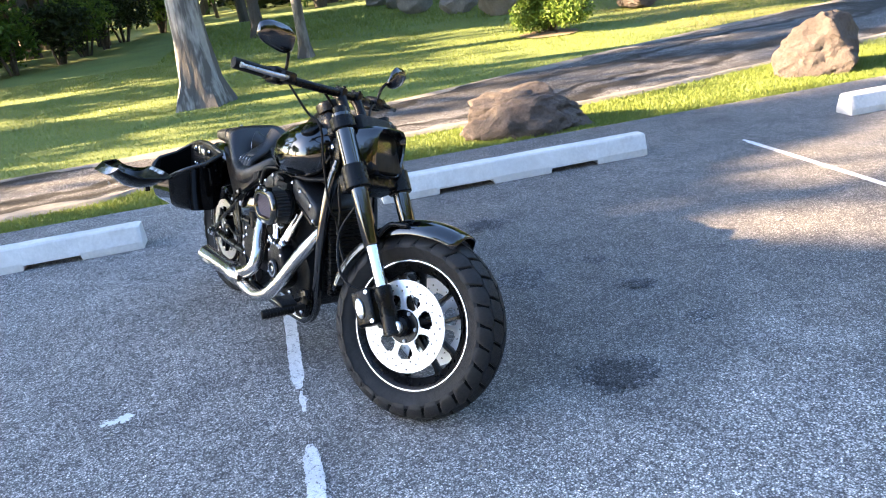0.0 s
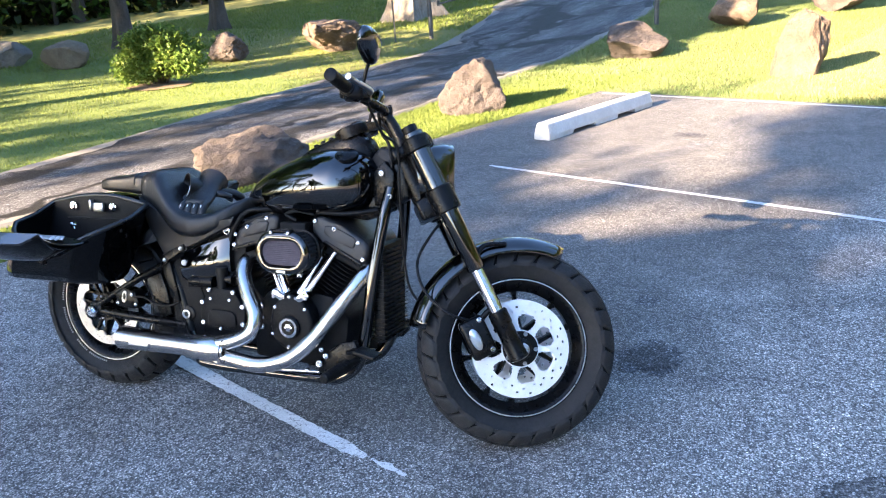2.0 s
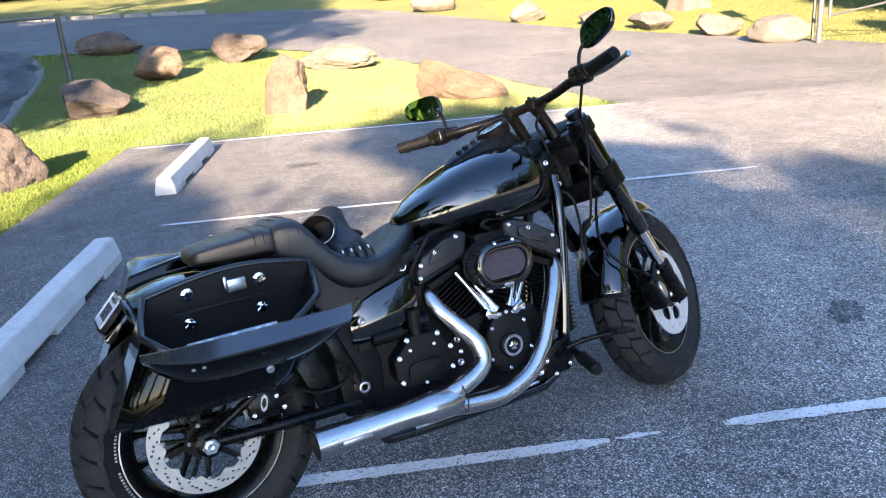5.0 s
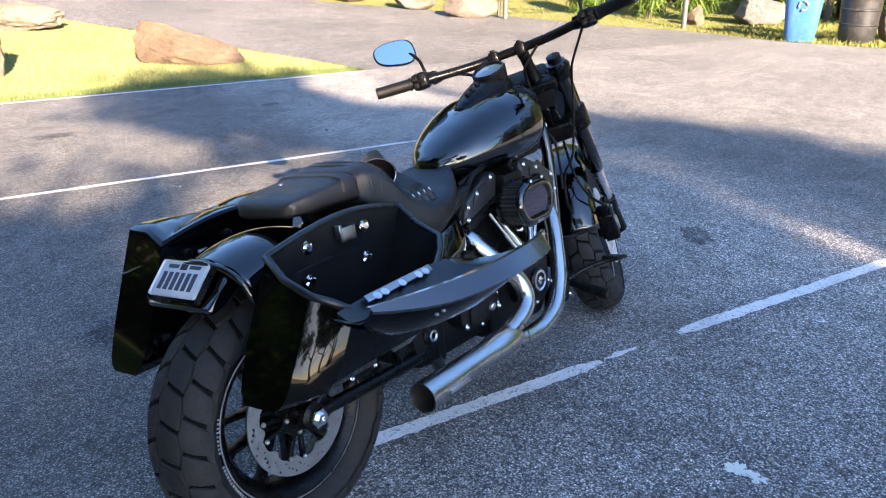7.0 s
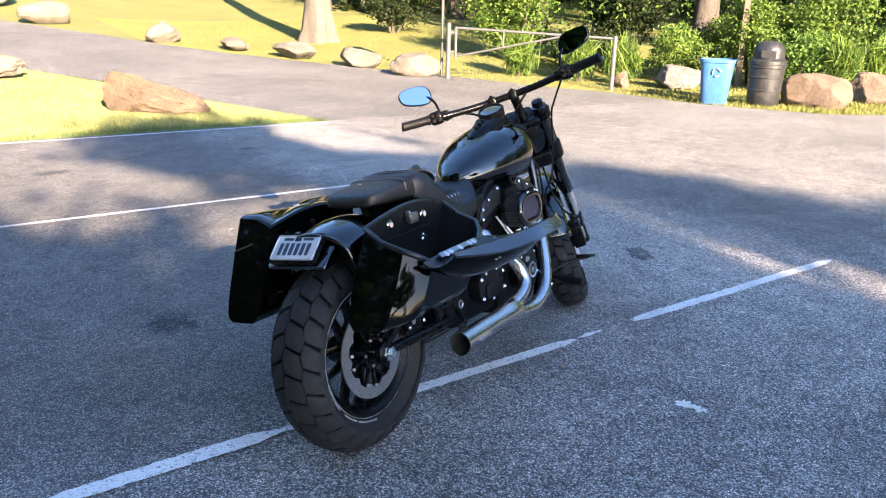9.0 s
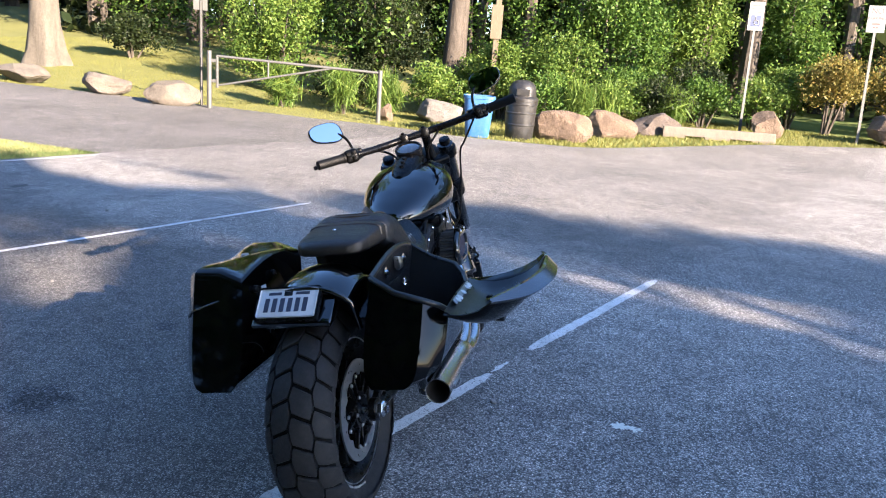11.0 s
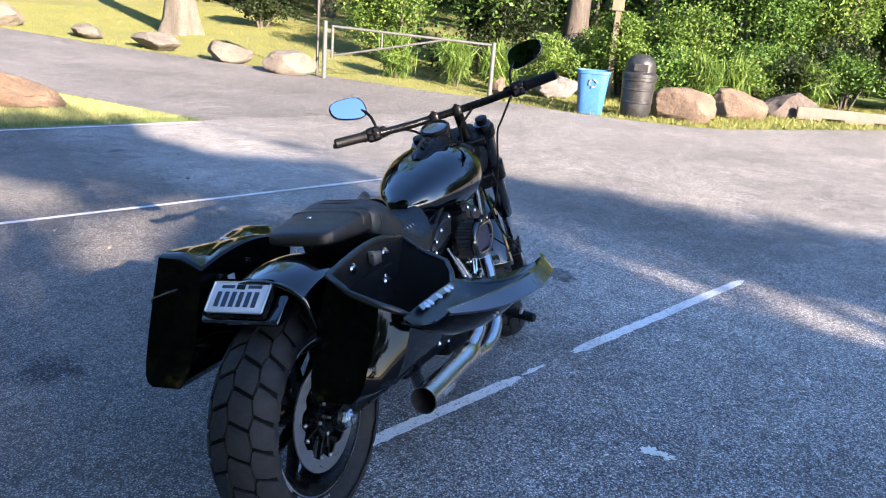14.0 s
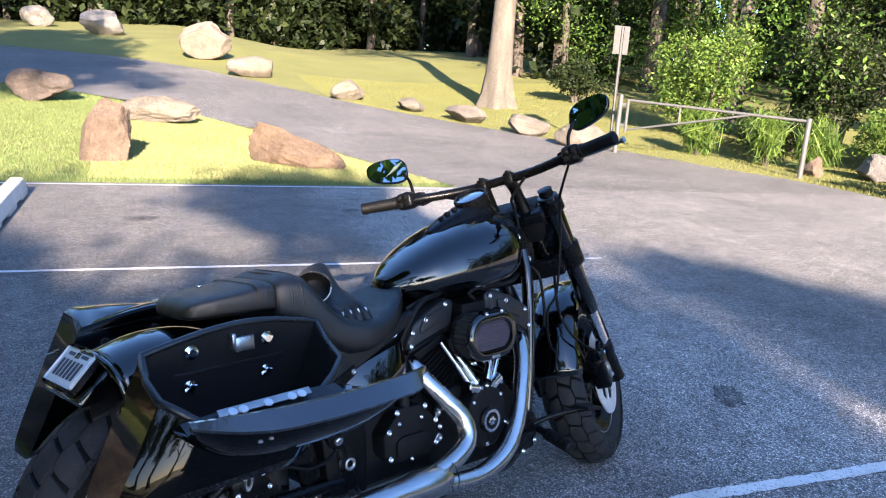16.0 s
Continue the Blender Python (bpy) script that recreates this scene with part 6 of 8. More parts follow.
# ---- engine ----
bm = bmesh.new()
slab(bm, [(0.70, 0.22), (0.98, 0.205), (1.05, 0.27), (1.06, 0.38), (1.00, 0.45), (0.88, 0.47), (0.76, 0.45), (0.70, 0.38)], -0.115, 0.125, 0.015)
part("crankcase", bm, M_WRINKLE, "wrinkle black crankcase")
bm = bmesh.new()
slab(bm, [(0.46, 0.26), (0.72, 0.25), (0.74, 0.42), (0.69, 0.475), (0.52, 0.48), (0.45, 0.42)], -0.105, 0.12, 0.015)
part("gearbox", bm, M_WRINKLE)
bm = bmesh.new()
slab(bm, [(0.515, 0.345), (0.545, 0.315), (0.66, 0.31), (0.695, 0.34), (0.70, 0.395), (0.665, 0.435), (0.645, 0.455), (0.575, 0.458), (0.55, 0.43), (0.515, 0.40)], -0.158, -0.1, 0.009)
gear_cover = part("gearbox_cover", bm, M_WRINKLE, "black ribbed gearbox side cover")
bm = bmesh.new()
slab(bm, [(0.55, 0.335), (0.565, 0.325), (0.65, 0.322), (0.665, 0.335), (0.662, 0.37), (0.645, 0.382), (0.57, 0.384), (0.552, 0.372)], -0.166, -0.155, 0.005)
part("cover_boss", bm, M_WRINKLE, "", gear_cover)
for x, z in ((0.53, 0.335), (0.53, 0.405), (0.56, 0.45), (0.655, 0.447), (0.69, 0.40), (0.688, 0.34), (0.60, 0.318), (0.565, 0.42), (0.64, 0.42)):
    bolt((x, -0.157, z), (0, -1, 0), 0.0085 if z > 0.42 or x > 0.68 or x < 0.54 else 0.006, 0.007, M_CHROME, gear_cover)
bm = bmesh.new()
slab(bm, [(0.43, 0.435), (0.62, 0.455), (0.67, 0.47), (0.665, 0.50), (0.60, 0.515), (0.44, 0.495)], -0.12, 0.1, 0.012)
part("oil_filler", bm, M_PLASTIC)
for k, (a, b) in enumerate((((0.47, 0.47), (0.56, 0.47)), ((0.58, 0.485), (0.64, 0.485)))):
    bm = bmesh.new()
    cyl(bm, (a[0], -0.135, a[1]), (b[0], -0.13, b[1]), 0.017 - 0.004 * k, 0.02, 14)
    part("breather_barrel", bm, M_SATIN)
bm = bmesh.new()
cyl(bm, (0.60, -0.14, 0.45), (0.60, -0.14, 0.52), 0.016, None, 14)
cyl(bm, (0.60, -0.14, 0.50), (0.60, -0.14, 0.525), 0.02, None, 14)
part("dipstick_cap", bm, M_PLASTIC)
# cam cover
bm = bmesh.new()
slab(bm, [(0.80, 0.355), (0.815, 0.30), (0.86, 0.272), (0.91, 0.275), (0.95, 0.31), (0.962, 0.36), (0.95, 0.41), (0.915, 0.45), (0.88, 0.465), (0.845, 0.452), (0.81, 0.41)], -0.175, -0.11, 0.014, 3)
cam_cover = part("cam_cover", bm, M_WRINKLE, "wrinkle black cam cover")
bm = bmesh.new()
lathe(bm, [(0, 0), (0.038, 0), (0.038, 0.008), (0.034, 0.012), (0, 0.012)], 36, Matrix.Translation((0.88, -0.174, 0.353)) @ ALONG_Y)
part("timer_cover", bm, M_SATIN, "", cam_cover)
bm = bmesh.new()
lathe(bm, [(0.024, 0.0), (0.032, 0.0), (0.032, 0.003), (0.024, 0.003), (0.024, 0)], 36, Matrix.Translation((0.88, -0.186, 0.353)) @ ALONG_Y)
box(bm, (0.866, -0.189, 0.349), (0.894, -0.186, 0.357), 0.001)
box(bm, (0.872, -0.189, 0.341), (0.888, -0.186, 0.365), 0.001)
part("timer_emblem", bm, M_CHROME, "chrome ring emblem", cam_cover)
for x, z in ((0.825, 0.415), (0.88, 0.452), (0.935, 0.415), (0.948, 0.33), (0.812, 0.325), (0.87, 0.285)):
    bolt((x, -0.17, z), (0, -1, 0), 0.006, 0.006, M_CHROME, cam_cover)
# lower engine clutter
for x, z, r in ((0.735, 0.40, 0.012), (0.735, 0.33, 0.012), (0.74, 0.36, 0.008)):
    bolt((x, -0.115, z), (0, -1, 0), r, 0.009, M_CHROME)


def cylinder_unit(foot, top, seed):
    """A finned barrel from crankcase to head, leaning in x."""
    foot, top = Vector(foot), Vector(top)
    d = (top - foot).normalized()
    q = Vector((0, 0, 1)).rotation_difference(d).to_matrix().to_4x4()
    L = (top - foot).length
    bm = bmesh.new()
    lathe(bm, [(0.058, -0.04), (0.058, L)], 24, Matrix.Translation(foot) @ q)
    core = part("cylinder_barrel", bm, M_WRINKLE, "black finned cylinder")
    n = 13
    for k in range(n):
        h = L * (k + 0.5) / n
        bm = bmesh.new()
        ring = []
        for j in range(32):
            a = 2 * math.pi * j / 32
            ca, sa = math.cos(a), math.sin(a)
            f = (abs(ca) ** 4 + abs(sa) ** 4) ** -0.25
            ring.append((0.078 * ca * f, 0.098 * sa * f))
        rings = [[(Matrix.Translation(foot) @ q) @ Vector((x * s, y * s, h + dz)) for x, y in ring] for s, dz in ((0.97, -0.0022), (1, -0.001), (1, 0.001), (0.97, 0.0022))]
        skin(bm, rings)
        part("cooling_fin", bm, M_WRINKLE, "", core, None, 40)


cylinder_unit((0.935, 0, 0.44), (1.035, 0, 0.595), 1)
cylinder_unit((0.825, 0, 0.44), (0.735, 0, 0.595), 2)
HEADS = [
    ([(0.650, 0.565), (0.79, 0.614), (0.80, 0.592), (0.665, 0.545)], [(0.637, 0.580), (0.643, 0.618), (0.664, 0.660), (0.735, 0.692), (0.795, 0.712), (0.822, 0.70), (0.806, 0.632), (0.795, 0.626)], [(0.637, 0.580), (0.795, 0.626), (0.797, 0.640), (0.639, 0.594)], ((0.655, 0.638), (0.703, 0.666), (0.778, 0.697), (0.648, 0.603))),
    ([(0.985, 0.612), (1.11, 0.552), (1.10, 0.532), (0.975, 0.59)], [(0.94, 0.655), (0.985, 0.622), (1.115, 0.556), (1.128, 0.562), (1.142, 0.612), (1.128, 0.640), (1.05, 0.682), (0.985, 0.712), (0.945, 0.708)], [(0.983, 0.623), (1.115, 0.556), (1.119, 0.569), (0.988, 0.636)], ((0.958, 0.695), (1.025, 0.672), (1.108, 0.632), (1.122, 0.580))),
]
for low, high, lip, bolts in HEADS:
    bm = bmesh.new()
    slab(bm, low, -0.104, 0.10, 0.006)
    part("cylinder_head", bm, M_WRINKLE, "black cylinder head")
    bm = bmesh.new()
    slab(bm, high, -0.124, 0.11, 0.014, 3)
    cover = part("rocker_cover", bm, M_ROCKER, "wrinkle black rocker cover")
    bm = bmesh.new()
    slab(bm, lip, -0.130, 0.112, 0.004)
    part("cover_lip", bm, M_SATIN, "satin machined lower edge", cover)
    bm = bmesh.new()
    c = sum(p[0] for p in high) / len(high)
    cz = sum(p[1] for p in high) / len(high)
    slab(bm, [(c + (x - c) * 0.55, cz + 0.010 + (z - cz) * 0.45) for x, z in high], -0.129, -0.12, 0.004)
    part("cover_step", bm, M_ROCKER, "", cover)
    for x, z in bolts:
        bolt((x, -0.124, z), (0, -1, 0), 0.0075, 0.007, M_CHROME, cover)
# pushrods
for x0, z0, x1, z1 in ((0.84, 0.455, 0.765, 0.592), (0.862, 0.46, 0.80, 0.575), (0.925, 0.455, 1.02, 0.597), (0.905, 0.46, 0.97, 0.58)):
    bm = bmesh.new()
    a, b = Vector((x0, -0.15, z0)), Vector((x1, -0.115, z1))
    taper_tube(bm, [a, a.lerp(b, 0.12), a.lerp(b, 0.13), a.lerp(b, 0.5), a.lerp(b, 0.51), b], [0.0125, 0.0125, 0.010, 0.010, 0.008, 0.008], 14)
    part("pushrod_tube", bm, M_CHROME, "chrome pushrod tube")
for x, t in ((0.84, 28), (0.922, -30)):
    bm = bmesh.new()
    box(bm, (-0.028, -0.022, -0.012), (0.028, 0.022, 0.012), 0.005, Matrix.Translation((x, -0.152, 0.452)) @ Matrix.Rotation(radians(t), 4, "Y"))
    for k in (-1, 1):
        cyl(bm, Vector((x + k * 0.018, -0.176, 0.45)), Vector((x + k * 0.018, -0.168, 0.45)), 0.006, None, 8)
    part("lifter_block", bm, M_CHROME, "chrome lifter block")
# intake between the heads
pipe("intake", [(0.80, -0.02, 0.64), (0.88, -0.06, 0.645), (0.96, -0.02, 0.64)], 0.03, M_SATIN)
bm = bmesh.new()
slab(bm, [(0.84, 0.58), (0.92, 0.58), (0.93, 0.69), (0.83, 0.69)], -0.14, 0.04, 0.01)
part("throttle_body", bm, M_WRINKLE)
for k, pts in enumerate(([(0.84, -0.05, 0.70), (0.80, -0.1, 0.725), (0.72, -0.11, 0.72), (0.66, -0.1, 0.70)], [(0.92, -0.08, 0.70), (0.97, -0.12, 0.722), (1.06, -0.11, 0.72), (1.15, -0.07, 0.73)], [(0.89, -0.13, 0.695), (0.86, -0.14, 0.715), (0.90, -0.13, 0.725), (0.95, -0.12, 0.715)], [(0.62, -0.11, 0.60), (0.64, -0.12, 0.65), (0.70, -0.12, 0.715), (0.78, -0.1, 0.722)])):
    pipe("wiring", pts, 0.006 + 0.002 * (k % 2), M_PLASTIC, seg=8)

# air cleaner
AC = Vector((0.880, 0, 0.600))


def stadium(hl, hh, n=10):
    """Points of a long rounded ring in x, z, with slightly flattened ends."""
    out = []
    for c, a0 in ((1, -90), (-1, 90)):
        for k in range(n + 1):
            a = radians(a0 + 180 * k / n)
            out.append((c * (hl - hh) + math.cos(a) * hh * 0.95, math.sin(a) * hh))
    return out


def ring_y(hl, hh, y, n=10):
    return [AC + Vector((x, y, z)) for x, z in stadium(hl, hh, n)]


bm = bmesh.new()
skin(bm, [ring_y(0.094, 0.062, -0.125), ring_y(0.102, 0.068, -0.13), ring_y(0.102, 0.068, -0.14), ring_y(0.094, 0.062, -0.142)])
air = part("air_cleaner_back", bm, M_SATIN)
bm = bmesh.new()
n = 30
rings = []
for y in (-0.142, -0.196):
    ring = []
    base = stadium(0.094, 0.062, n)
    for k, (x, z) in enumerate(base):
        s = 1.0 if k % 2 else 0.93
        ring.append(AC + Vector((x * s, y, z * s)))
    rings.append(ring)
skin(bm, rings)
part("filter_pleats", bm, M_PLEAT, "black pleated filter element", air, None, 20)
bm = bmesh.new()
skin(bm, [ring_y(0.098, 0.066, -0.196), ring_y(0.1, 0.068, -0.2), ring_y(0.1, 0.068, -0.208), ring_y(0.094, 0.062, -0.214), ring_y(0.086, 0.053, -0.217), ring_y(0.076, 0.043, -0.215), ring_y(0.072, 0.039, -0.205)], True, False)
part("filter_bezel", bm, M_GLOSS, "gloss black bezel ring", air, None, 45)
bm = bmesh.new()
skin(bm, [ring_y(0.073, 0.040, -0.200), ring_y(0.073, 0.040, -0.2045)])
face = part("filter_face", bm, M_MESHFACE, "dark purple grey woven filter face", air, None, 0)
for k in range(13):
    z = -0.036 + 0.072 * k / 12
    hl = 0.072 - (0.039 - math.sqrt(max(0, 0.039**2 - z * z))) * 0.95
    bm = bmesh.new()
    cyl(bm, AC + Vector((-hl, -0.206, z)), AC + Vector((hl, -0.206, z)), 0.0017, None, 6)
    part("filter_wire", bm, M_MESHFACE, "", face, None, 60)
for s in (-1, 1):
    bm = bmesh.new()
    box(bm, AC + Vector((s * 0.03 - 0.009, -0.214, 0.055)), AC + Vector((s * 0.03 + 0.009, -0.19, 0.076)), 0.005)
    part("filter_clip", bm, M_SATIN, "", air)
    bolt(AC + Vector((s * 0.03, -0.214, 0.066)), (0, -1, 0), 0.006, 0.005, M_CHROME, air)
    bolt(AC + Vector((s * 0.036, -0.15, -0.077)), (0, -1, 0), 0.007, 0.02, M_CHROME, air)
bm = bmesh.new()
box(bm, AC + Vector((-0.03, -0.214, 0.066)), AC + Vector((0.03, -0.2, 0.074)), 0.003)
part("filter_bridge", bm, M_SATIN, "", air)
bm = bmesh.new()
box(bm, AC + Vector((-0.016, -0.219, -0.062)), AC + Vector((0.016, -0.21, -0.053)), 0.002)
part("filter_badge", bm, M_ALLOY, "small bright badge", air)

# oil cooler between the down tubes
bm = bmesh.new()
box(bm, (1.135, -0.085, 0.30), (1.175, 0.085, 0.62), 0.008)
cooler = part("oil_cooler", bm, M_PLASTIC, "black finned cooler")
for k in range(22):
    bm = bmesh.new()
    box(bm, (1.128, -0.088, 0.312 + 0.0138 * k), (1.182, 0.088, 0.3145 + 0.0138 * k), 0)
    part("cooler_fin", bm, M_SATIN, "", cooler, None, 0)

# exhaust
FRONT_PIPE = [(1.11, -0.03, 0.565), (1.12, -0.075, 0.548), (1.088, -0.125, 0.486), (1.036, -0.162, 0.412), (0.975, -0.195, 0.328), (0.90, -0.216, 0.264), (0.80, -0.222, 0.232), (0.70, -0.222, 0.237), (0.60, -0.222, 0.255)]
REAR_PIPE = [(0.68, -0.04, 0.565), (0.672, -0.09, 0.55), (0.683, -0.135, 0.505), (0.724, -0.170, 0.445), (0.760, -0.193, 0.392), (0.757, -0.212, 0.338), (0.70, -0.221, 0.303), (0.60, -0.223, 0.278)]
pipe("exhaust_pipe", FRONT_PIPE, 0.0255, M_BRUSHED, "brushed steel front exhaust pipe", seg=22, n=8)
pipe("exhaust_pipe", REAR_PIPE, 0.0255, M_BRUSHED, "brushed steel rear exhaust pipe", seg=22, n=8)
bm = bmesh.new()
taper_tube(bm, [(0.665, -0.222, 0.267), (0.62, -0.223, 0.267), (0.56, -0.224, 0.268), (0.50, -0.224, 0.269), (0.25, -0.226, 0.272), (0.238, -0.226, 0.272)], [0.028, 0.043, 0.041, 0.034, 0.0405, 0.041], 32, False)
rr = taper_tube(bm, [(0.238, -0.226, 0.272), (0.239, -0.226, 0.272)], [0.041, 0.038], 32, False)
muffler = part("muffler", bm, M_BRUSHED, "brushed stainless muffler with open tip", None, None, 50)
bm = bmesh.new()
taper_tube(bm, [(0.237, -0.226, 0.272), (0.38, -0.226, 0.271)], [0.0385, 0.034], 32, False)
vs = [bm.verts.new(Vector((0.38, -0.226, 0.271)) + Vector((0, math.cos(a) * 0.034, math.sin(a) * 0.034))) for a in [2 * math.pi * k / 32 for k in range(32)]]
bm.faces.new(vs)
part("muffler_bore", bm, M_BORE, "dark sooty bore", muffler, None, 60)
bm = bmesh.new()
taper_tube(bm, [(0.668, -0.222, 0.267), (0.664, -0.222, 0.267)], [0.0455, 0.0455], 28, False)
part("collector_seam", bm, M_SATIN, "", muffler, None, 60)
bm = bmesh.new()
box(bm, (0.30, -0.2685, 0.262), (0.38, -0.2635, 0.272), 0.001)
part("muffler_stamp", bm, M_ALLOY, "", muffler)

# foot controls
for s in (-1, 1):
    bm = bmesh.new()
    slab(bm, [(0.96, 0.20), (1.09, 0.21), (1.12, 0.27), (1.10, 0.32), (1.05, 0.31), (0.98, 0.26)], s * 0.13, s * 0.155, 0.006)
    bracket = part("foot_bracket", bm, M_SATIN)
    bm = bmesh.new()
    a, b = Vector((1.11, s * 0.16, 0.262)), Vector((1.075, s * 0.31, 0.245))
    taper_tube(bm, [a, a.lerp(b, 0.25), a.lerp(b, 0.27), b, b.lerp(a, -0.03)], [0.012, 0.012, 0.017, 0.017, 0.012], 14)
    peg = part("foot_peg", bm, M_PLASTIC, "ribbed black foot peg")
    for k in range(8):
        c = a.lerp(b, 0.32 + 0.08 * k)
        bm = bmesh.new()
        taper_tube(bm, [c, c + (b - a) * 0.03], [0.0195, 0.0195], 14)
        part("peg_rib", bm, M_PLASTIC, "", peg)
    pipe("foot_lever", [(1.08, s * 0.165, 0.285), (1.13, s * 0.19, 0.30), (1.19, s * 0.24, 0.315), (1.22, s * 0.285, 0.322)], 0.0085, M_SATIN, seg=10)
    bm = bmesh.new()
    box(bm, (-0.035, -0.03, -0.006), (0.035, 0.03, 0.006), 0.004, Matrix.Translation((1.205, s * 0.275, 0.328)) @ Matrix.Rotation(radians(12), 4, "Y"))
    part("lever_pad", bm, M_PLASTIC)
for x, z, r in ((0.975, 0.237, 0.013), (1.0, 0.265, 0.010), (0.985, 0.285, 0.009), (1.03, 0.215, 0.008), (0.93, 0.21, 0.007), (1.085, 0.235, 0.008)):
    bolt((x, -0.157, z), (0, -1, 0), r, 0.01, M_CHROME)
pipe("brake_rod", [(0.55, -0.14, 0.19), (0.75, -0.145, 0.192), (0.97, -0.15, 0.205)], 0.0055, M_CHROME, seg=8)
pipe("side_stand", [(0.80, 0.14, 0.19), (0.76, 0.22, 0.13), (0.70, 0.315, 0.06)], 0.013, M_SATIN)
bm = bmesh.new()
box(bm, (0.66, 0.29, 0.0565), (0.74, 0.345, 0.068), 0.004, Matrix.Translation((0, 0, 0)))
part("stand_foot", bm, M_SATIN)

# ---- tank ----
TANK = [(0.652, 0.030, 0.728, 0.772), (0.672, 0.062, 0.716, 0.79), (0.71, 0.098, 0.704, 0.818), (0.77, 0.130, 0.694, 0.853), (0.84, 0.155, 0.688, 0.885), (0.91, 0.170, 0.686, 0.909), (0.98, 0.174, 0.689, 0.924), (1.04, 0.166, 0.698, 0.926), (1.09, 0.145, 0.716, 0.914), (1.12, 0.115, 0.742, 0.895), (1.138, 0.075, 0.775, 0.872), (1.143, 0.03, 0.80, 0.85)]


def tank_ring(x, hw, zb, zt, n=36):
    out = []
    zm = zb + (zt - zb) * 0.50
    for k in range(n):
        a = 2 * math.pi * k / n
        ca, sa = math.cos(a), math.sin(a)
        y = hw * math.copysign(abs(ca) ** 0.80, ca)
        if sa >= 0:
            z = zm + (zt - zm) * abs(sa) ** 0.92
        else:
            z = zm - (zm - zb) * abs(sa) ** 0.80
            y *= 1 - 0.12 * abs(sa) ** 2
        out.append((x, y, z))
    return out


bm = bmesh.new()
xs = np.linspace(0.652, 1.143, 34)
cols = list(zip(*TANK))
skin(bm, [tank_ring(x, *(spline_v for spline_v in [float(np.interp(x, cols[0], c)) for c in cols[1:]])) for x in xs])
for _ in range(2):
    bmesh.ops.smooth_vert(bm, verts=[v for v in bm.verts], factor=0.4, use_axis_x=False, use_axis_y=True, use_axis_z=True)
tank = part("fuel_tank", bm, M_GLOSS, "gloss black teardrop fuel tank", None, None, 60)
bm = bmesh.new()
path = []
for x, z in ((0.850, 0.815), (0.885, 0.812), (0.912, 0.786), (0.938, 0.811), (0.972, 0.813)):
    hw, zb, zt = [float(np.interp(x, cols[0], c)) for c in cols[1:]]
    zm = zb + (zt - zb) * 0.50
    rise = max(0.0, (z - zm) / (zt - zm)) ** (1 / 0.92)
    path.append(Vector((x, -hw * (1 - rise * rise) ** 0.40 * 0.998, z)))
taper_tube(bm, path, [0.0007] * len(path), 5)
part("tank_emblem", bm, M_SATIN, "faint dark outline emblem", tank, None, 0)
# dash console and gauge
bm = bmesh.new()
rings = []
for x, w, zb, zt in ((0.845, 0.018, 0.875, 0.892), (0.87, 0.036, 0.88, 0.908), (0.93, 0.047, 0.895, 0.935), (0.99, 0.052, 0.90, 0.958), (1.03, 0.054, 0.90, 0.97), (1.07, 0.052, 0.90, 0.965), (1.10, 0.046, 0.88, 0.945), (1.125, 0.032, 0.86, 0.91)):
    rings.append([(x, -w, zb), (x, -w * 0.96, zb + (zt - zb) * 0.6), (x, -w * 0.7, zt - 0.004), (x, -w * 0.3, zt), (x, w * 0.3, zt), (x, w * 0.7, zt - 0.004), (x, w * 0.96, zb + (zt - zb) * 0.6), (x, w, zb)])
skin(bm, rings)
console = part("dash_console", bm, M_SATIN, "satin black tank console", None, None, 50)
GA = Matrix.Translation((1.030, 0, 0.970)) @ Matrix.Rotation(radians(-24), 4, "Y")
bm = bmesh.new()
lathe(bm, [(0, -0.02), (0.052, -0.02), (0.055, 0.004), (0.055, 0.012), (0.050, 0.017), (0.047, 0.0165), (0.047, 0.012)], 40, GA)
part("gauge_ring", bm, M_SATIN, "satin black gauge ring", console, None, 40)
bm = bmesh.new()
lathe(bm, [(0.0475, 0.011), (0.03, 0.0135), (0, 0.0145)], 40, GA)
part("gauge_face", bm, M_CLOCK, "dark round gauge face", console, None, 60)
for k, (x, z) in enumerate(((0.955, 0.949), (0.925, 0.938), (0.90, 0.926))):
    bm = bmesh.new()
    disc_at(bm, (x, 0.0, z - 0.004), (-0.35, 0, 1), 0.009, 0.008, 16)
    part("console_button", bm, M_PLASTIC, "", console)
bm = bmesh.new()
lathe(bm, [(0, 0), (0.036, 0), (0.038, 0.006), (0.036, 0.014), (0.028, 0.019), (0, 0.021)], 32, Matrix.Translation((1.06, -0.095, 0.893)) @ Matrix.Rotation(radians(28), 4, "X") @ Matrix.Rotation(radians(5), 4, "Y"))
part("fuel_cap", bm, M_SATIN, "satin black fuel cap", tank)

# ---- seat ----
def cushion(rows, n_x, flat, side, dish=None):
    """Rings of a padded seat from rows of (x, half width, bottom, top), boxy across with rounded shoulders."""
    cols = list(zip(*rows))
    rings = []
    for x in np.linspace(rows[0][0], rows[-1][0], n_x):
        hw, zb, zt = [float(np.interp(x, cols[0], c)) for c in cols[1:]]
        ring = []
        for k in range(40):
            a = 2 * math.pi * k / 40
            ca, sa = math.cos(a), math.sin(a)
            y = hw * math.copysign(abs(ca) ** flat, ca)
            drop = dish(x, y / hw) if dish and sa > 0 else 0.0
            ring.append((x, y, (zb + zt) / 2 + (zt - zb) / 2 * math.copysign(abs(sa) ** side, sa) - drop * abs(sa)))
        rings.append(ring)
    return rings


